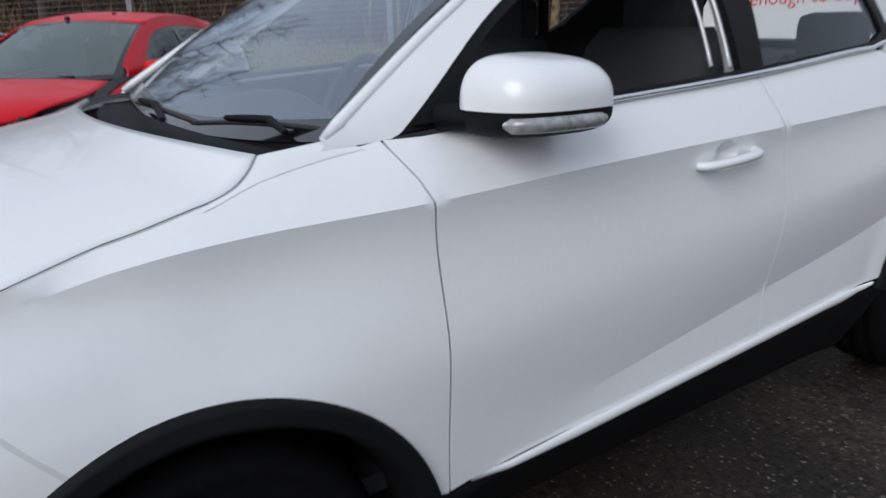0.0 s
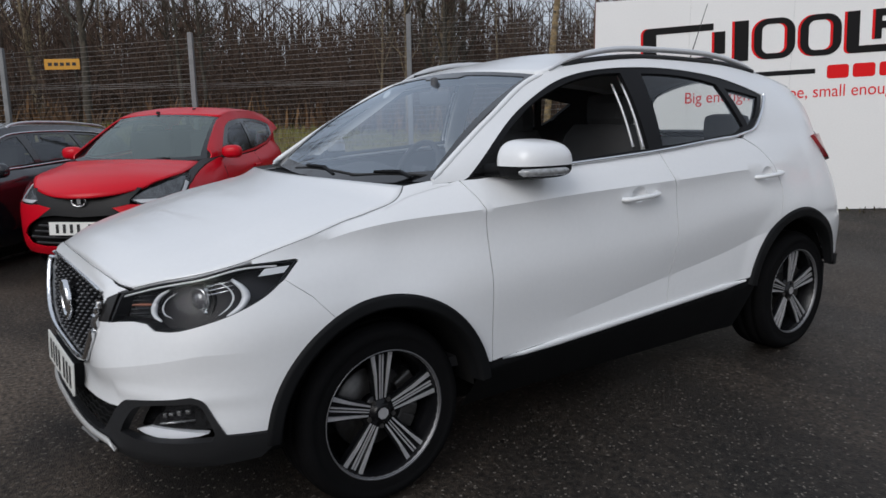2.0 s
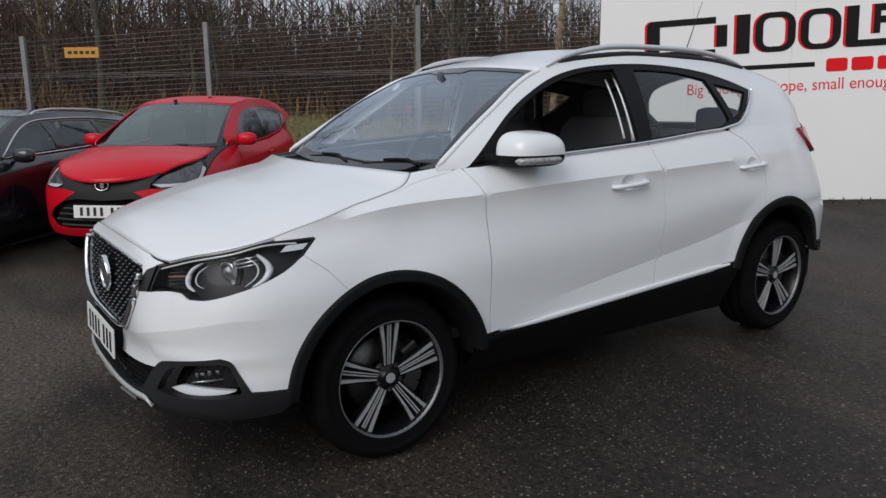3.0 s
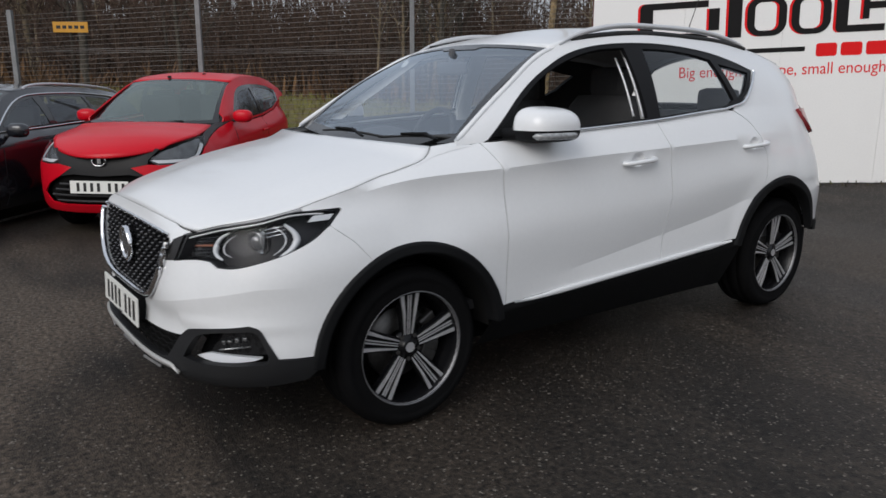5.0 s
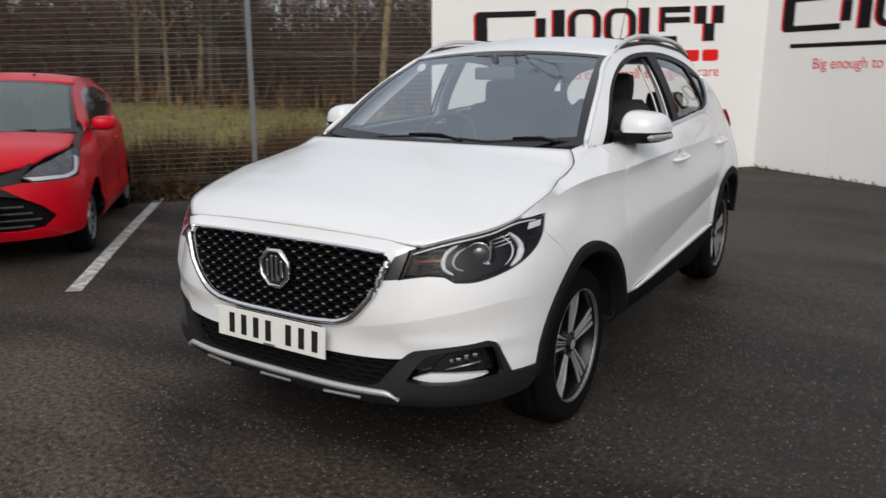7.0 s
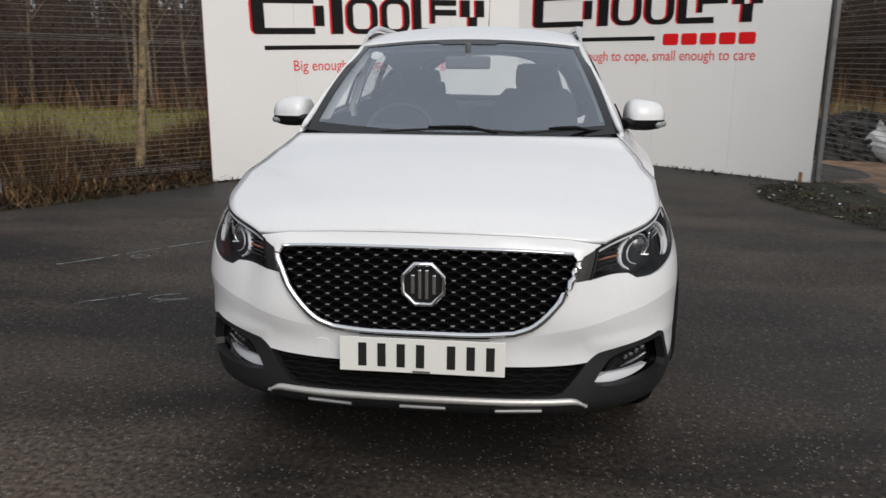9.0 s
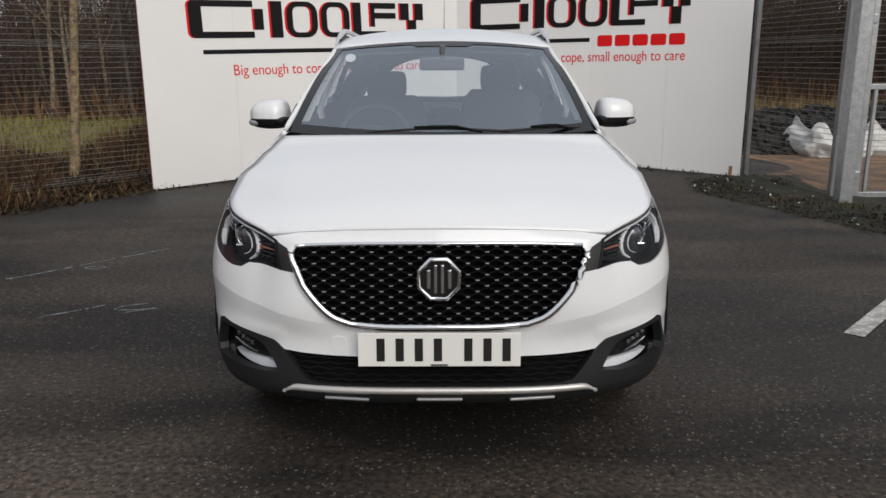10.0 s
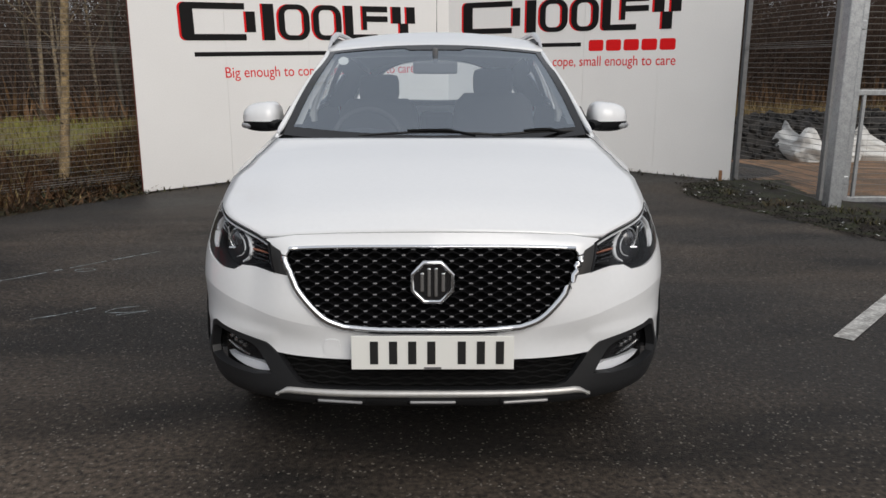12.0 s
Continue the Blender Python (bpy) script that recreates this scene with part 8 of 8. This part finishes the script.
for x in (-0.12, 0.17):
    part("roof_stub", boxes(((x, 1.22 if x > 0 else 1.0, 1.455 if x > 0 else 1.425), (0.025, 0.05, 0.03)), bevel=0.008), M_RUBBERGAP, red.ob)

# dark estate car beyond it
d_belt = knots((0.2, 0.98), (1.0, 0.99), (2.4, 1.03), (3.4, 1.05))
d_flank = flank_of(zb=const(0.22), xb=const(0.82), zs=const(0.36), xs=const(0.88), zl=const(0.50), xl=const(0.885), zm=const(0.66), xm=const(0.885), zc=knots((-0.05, 0.80), (1.0, 0.86), (2.8, 0.90)), xc=const(0.888),
                   zt=knots((-0.05, 0.92), (0.4, 0.98), (1.0, 0.99), (2.4, 1.03), (3.4, 1.05)), xt=knots((-0.05, 0.72), (0.4, 0.78), (1.0, 0.80), (2.8, 0.78)), arches=((0, 0.33, 0.36, 0.01), (2.8, 0.33, 0.36, 0.01)), k_low=0.1)
est = Parked("dark_estate_car", "dark estate car with bright roof rails, parked on tarmac", pose(-4.75, -1.75, 0, 0, 0, 48.5) @ Matrix.Diagonal((0.93, 0.93, 0.885, 1)), M_NAVY, 2.80,
             knots((0.2, -0.80), (0.4, -0.90), (0.7, -0.88), (0.9, -0.70)), knots((0.2, 3.70), (0.6, 3.80), (1.1, 3.70)), d_flank, d_belt,
             knots((0.4, 0.78), (1.0, 0.80), (2.8, 0.78), (3.6, 0.68)), knots((0.35, 0.98), (0.9, 1.26), (1.25, 1.40), (1.8, 1.445), (2.8, 1.42), (3.5, 1.36)),
             knots((0.35, 0.74), (0.9, 0.64), (1.25, 0.58), (1.8, 0.585), (2.8, 0.57), (3.5, 0.53)), None, -0.05, 3.0, 2.8, 2.6, 1.3, 1.25)
DX, DY = est.X, est.Y
hood_d = curve([DX(0.60, 0.82), DY(-0.5, 0.86), DY(-0.2, 0.905), (0.1, 0.94), (0.35, 0.975)], 4)
est.bonnet(hood_d, knots((0, 0.06), (1, 0.14)), knots((0, 0.02), (0.5, 0.06), (1, 0.03)))
est.panel("body_side", [(0.40, 0.975), (0.1, 0.935), DY(-0.2, 0.90), DY(-0.5, 0.855), DX(0.60, 0.815), DX(0.0, 0.82), DX(0.0, 0.22), DY(-0.40, 0.24)] + [DY(y, z) for y, z in arc(0, 0.33, 0.36, 182, -2, 20)] + [(0.38, 0.22), (2.42, 0.22)] + [(y, z) for y, z in arc(2.8, 0.33, 0.36, 182, -2, 20)] + [(3.2, 0.28), (4.25, 0.28), (4.25, 1.03), (3.4, 1.04), (2.4, 1.02), (1.0, 0.982)], weld=True, hint=(1, 0, 0), d=0.06)
dlo_d = curve([(0.66, 1.01), (0.95, 1.19), (1.25, 1.325), (1.6, 1.375), (2.4, 1.375), (3.1, 1.325), (3.4, 1.25)], 3) + [(3.42, 1.10), (3.2, 1.075), (2.4, 1.055), (1.0, 1.012)]
est.panel("cant_rail", [(0.40, 0.985)] + [(y, est.roof_z(y) - 0.003) for y in np.linspace(0.45, 3.5, 24)] + [(3.75, 1.06), (3.4, 1.055), (2.4, 1.035), (1.0, 0.995)], where=est.side, holes=(dlo_d,), d=0.06)
gl = ([(0.80, 1.05), (1.0, 1.18), (1.28, 1.30), (1.5, 1.335), (1.56, 1.045), (1.0, 1.025)], [(1.63, 1.35), (2.1, 1.35), (2.42, 1.34), (2.50, 1.075), (1.66, 1.05)], [(2.5, 1.335), (2.9, 1.31), (3.28, 1.245), (3.30, 1.115), (2.58, 1.085)])
est.panel("window_surround", dlo_d, M_GLOSSBLACK, where=est.side, holes=gl, d=0.08, lift=-0.003)
for g in gl:
    est.panel("side_window", g, M_SMOKE, where=est.side, d=0.1, lift=-0.008, flange=0)
est.glass_screen((0.72, 0.22, 0.42, 0.975, 0.985), (0.58, 1.17, 1.25, 1.43, 1.40))
est.roof(1.24, 3.55)
est.glass_screen((0.60, 3.78, 3.70, 1.05, 1.05), (0.52, 3.56, 3.50, 1.40, 1.36), name="rear_screen", hint=(0, 1, 0.5))
est.arches(0.35, 0.33)
for s in (1, -1):
    rail = [(s * (est.roof_x(y) - 0.01), y, est.roof_z(y) + h) for y, h in ((1.45, 0.0), (1.55, 0.03), (1.9, 0.042), (2.6, 0.042), (3.2, 0.036), (3.4, 0.012), (3.45, 0.0))]
    part("roof_rail", tube(bmesh.new(), curve(rail, 4), 0.015, 8), M_ALLOY, est.ob, "bright metal roof rail")
    line_ = [est.side(y, est.belt(y) + 0.014) for y in np.linspace(0.7, 3.4, 20)]
    part("window_trim", tube(bmesh.new(), [(s * (p.x + 0.006), p.y, p.z) for p in line_], 0.009, 6), M_CHROME, est.ob, "chrome window trim")
    line_ = [est.side(y, z) for y, z in dlo_d[:19]]
    part("window_trim", tube(bmesh.new(), [(s * (p.x + 0.006), p.y, p.z) for p in line_], 0.009, 6), M_CHROME, est.ob, "chrome window trim")
    part("door_handle", tube(bmesh.new(), [(s * (est.sh.at(y, 0.87).x + 0.018), y, 0.87) for y in (1.40, 1.48, 1.58)], 0.013, 8), M_CHROME, est.ob)
    for y in (0.62, 1.60, 2.62):
        part("door_gap", tube(bmesh.new(), [(s * (est.sh.at(y, z).x + 0.0005), y, z) for z in np.linspace(0.26, 0.98, 10)], 0.003, 5), M_RUBBERGAP, est.ob)
part("cabin", boxes(((0, 1.8, 0.60), (1.4, 3.0, 0.5)), ((0, 0.75, 0.90), (1.3, 0.5, 0.1)), bevel=0.05), M_INTERIOR, est.ob)
for x in (-0.37, 0.37):
    for y in (1.6, 2.5):
        part("seat_back", boxes(((x, y, 0.98), (0.48, 0.14, 0.52)), ((x, y + 0.03, 1.24), (0.26, 0.09, 0.13)), bevel=0.04), M_SEAT, est.ob)
part("underbody", boxes(((0, 1.4, 0.34), (1.4, 4.0, 0.20)), bevel=0.03), M_UNDER, est.ob)
est.wheels(0.745, 0.325, 0.225, 0.20, ten_spokes, (M_ALLOY, M_ALLOYBLACK, M_TYRE))
est.mirrors(0.965, 0.75, 1.02, (0.11, 0.075, 0.075), M_NAVY)

# the white car's wheels; the ground is a little higher under the rear ones
for y in (0, WB):
    for s in (1, -1):
        wheel(suv, pose(s * 0.715, y - 0.006, 0.3225 + ground_z(0.8, y), 0, 0, 0 if s > 0 else 180), five_split_spokes, (M_ALLOY, M_ALLOYBLACK, M_TYRE), rim_r=0.235)
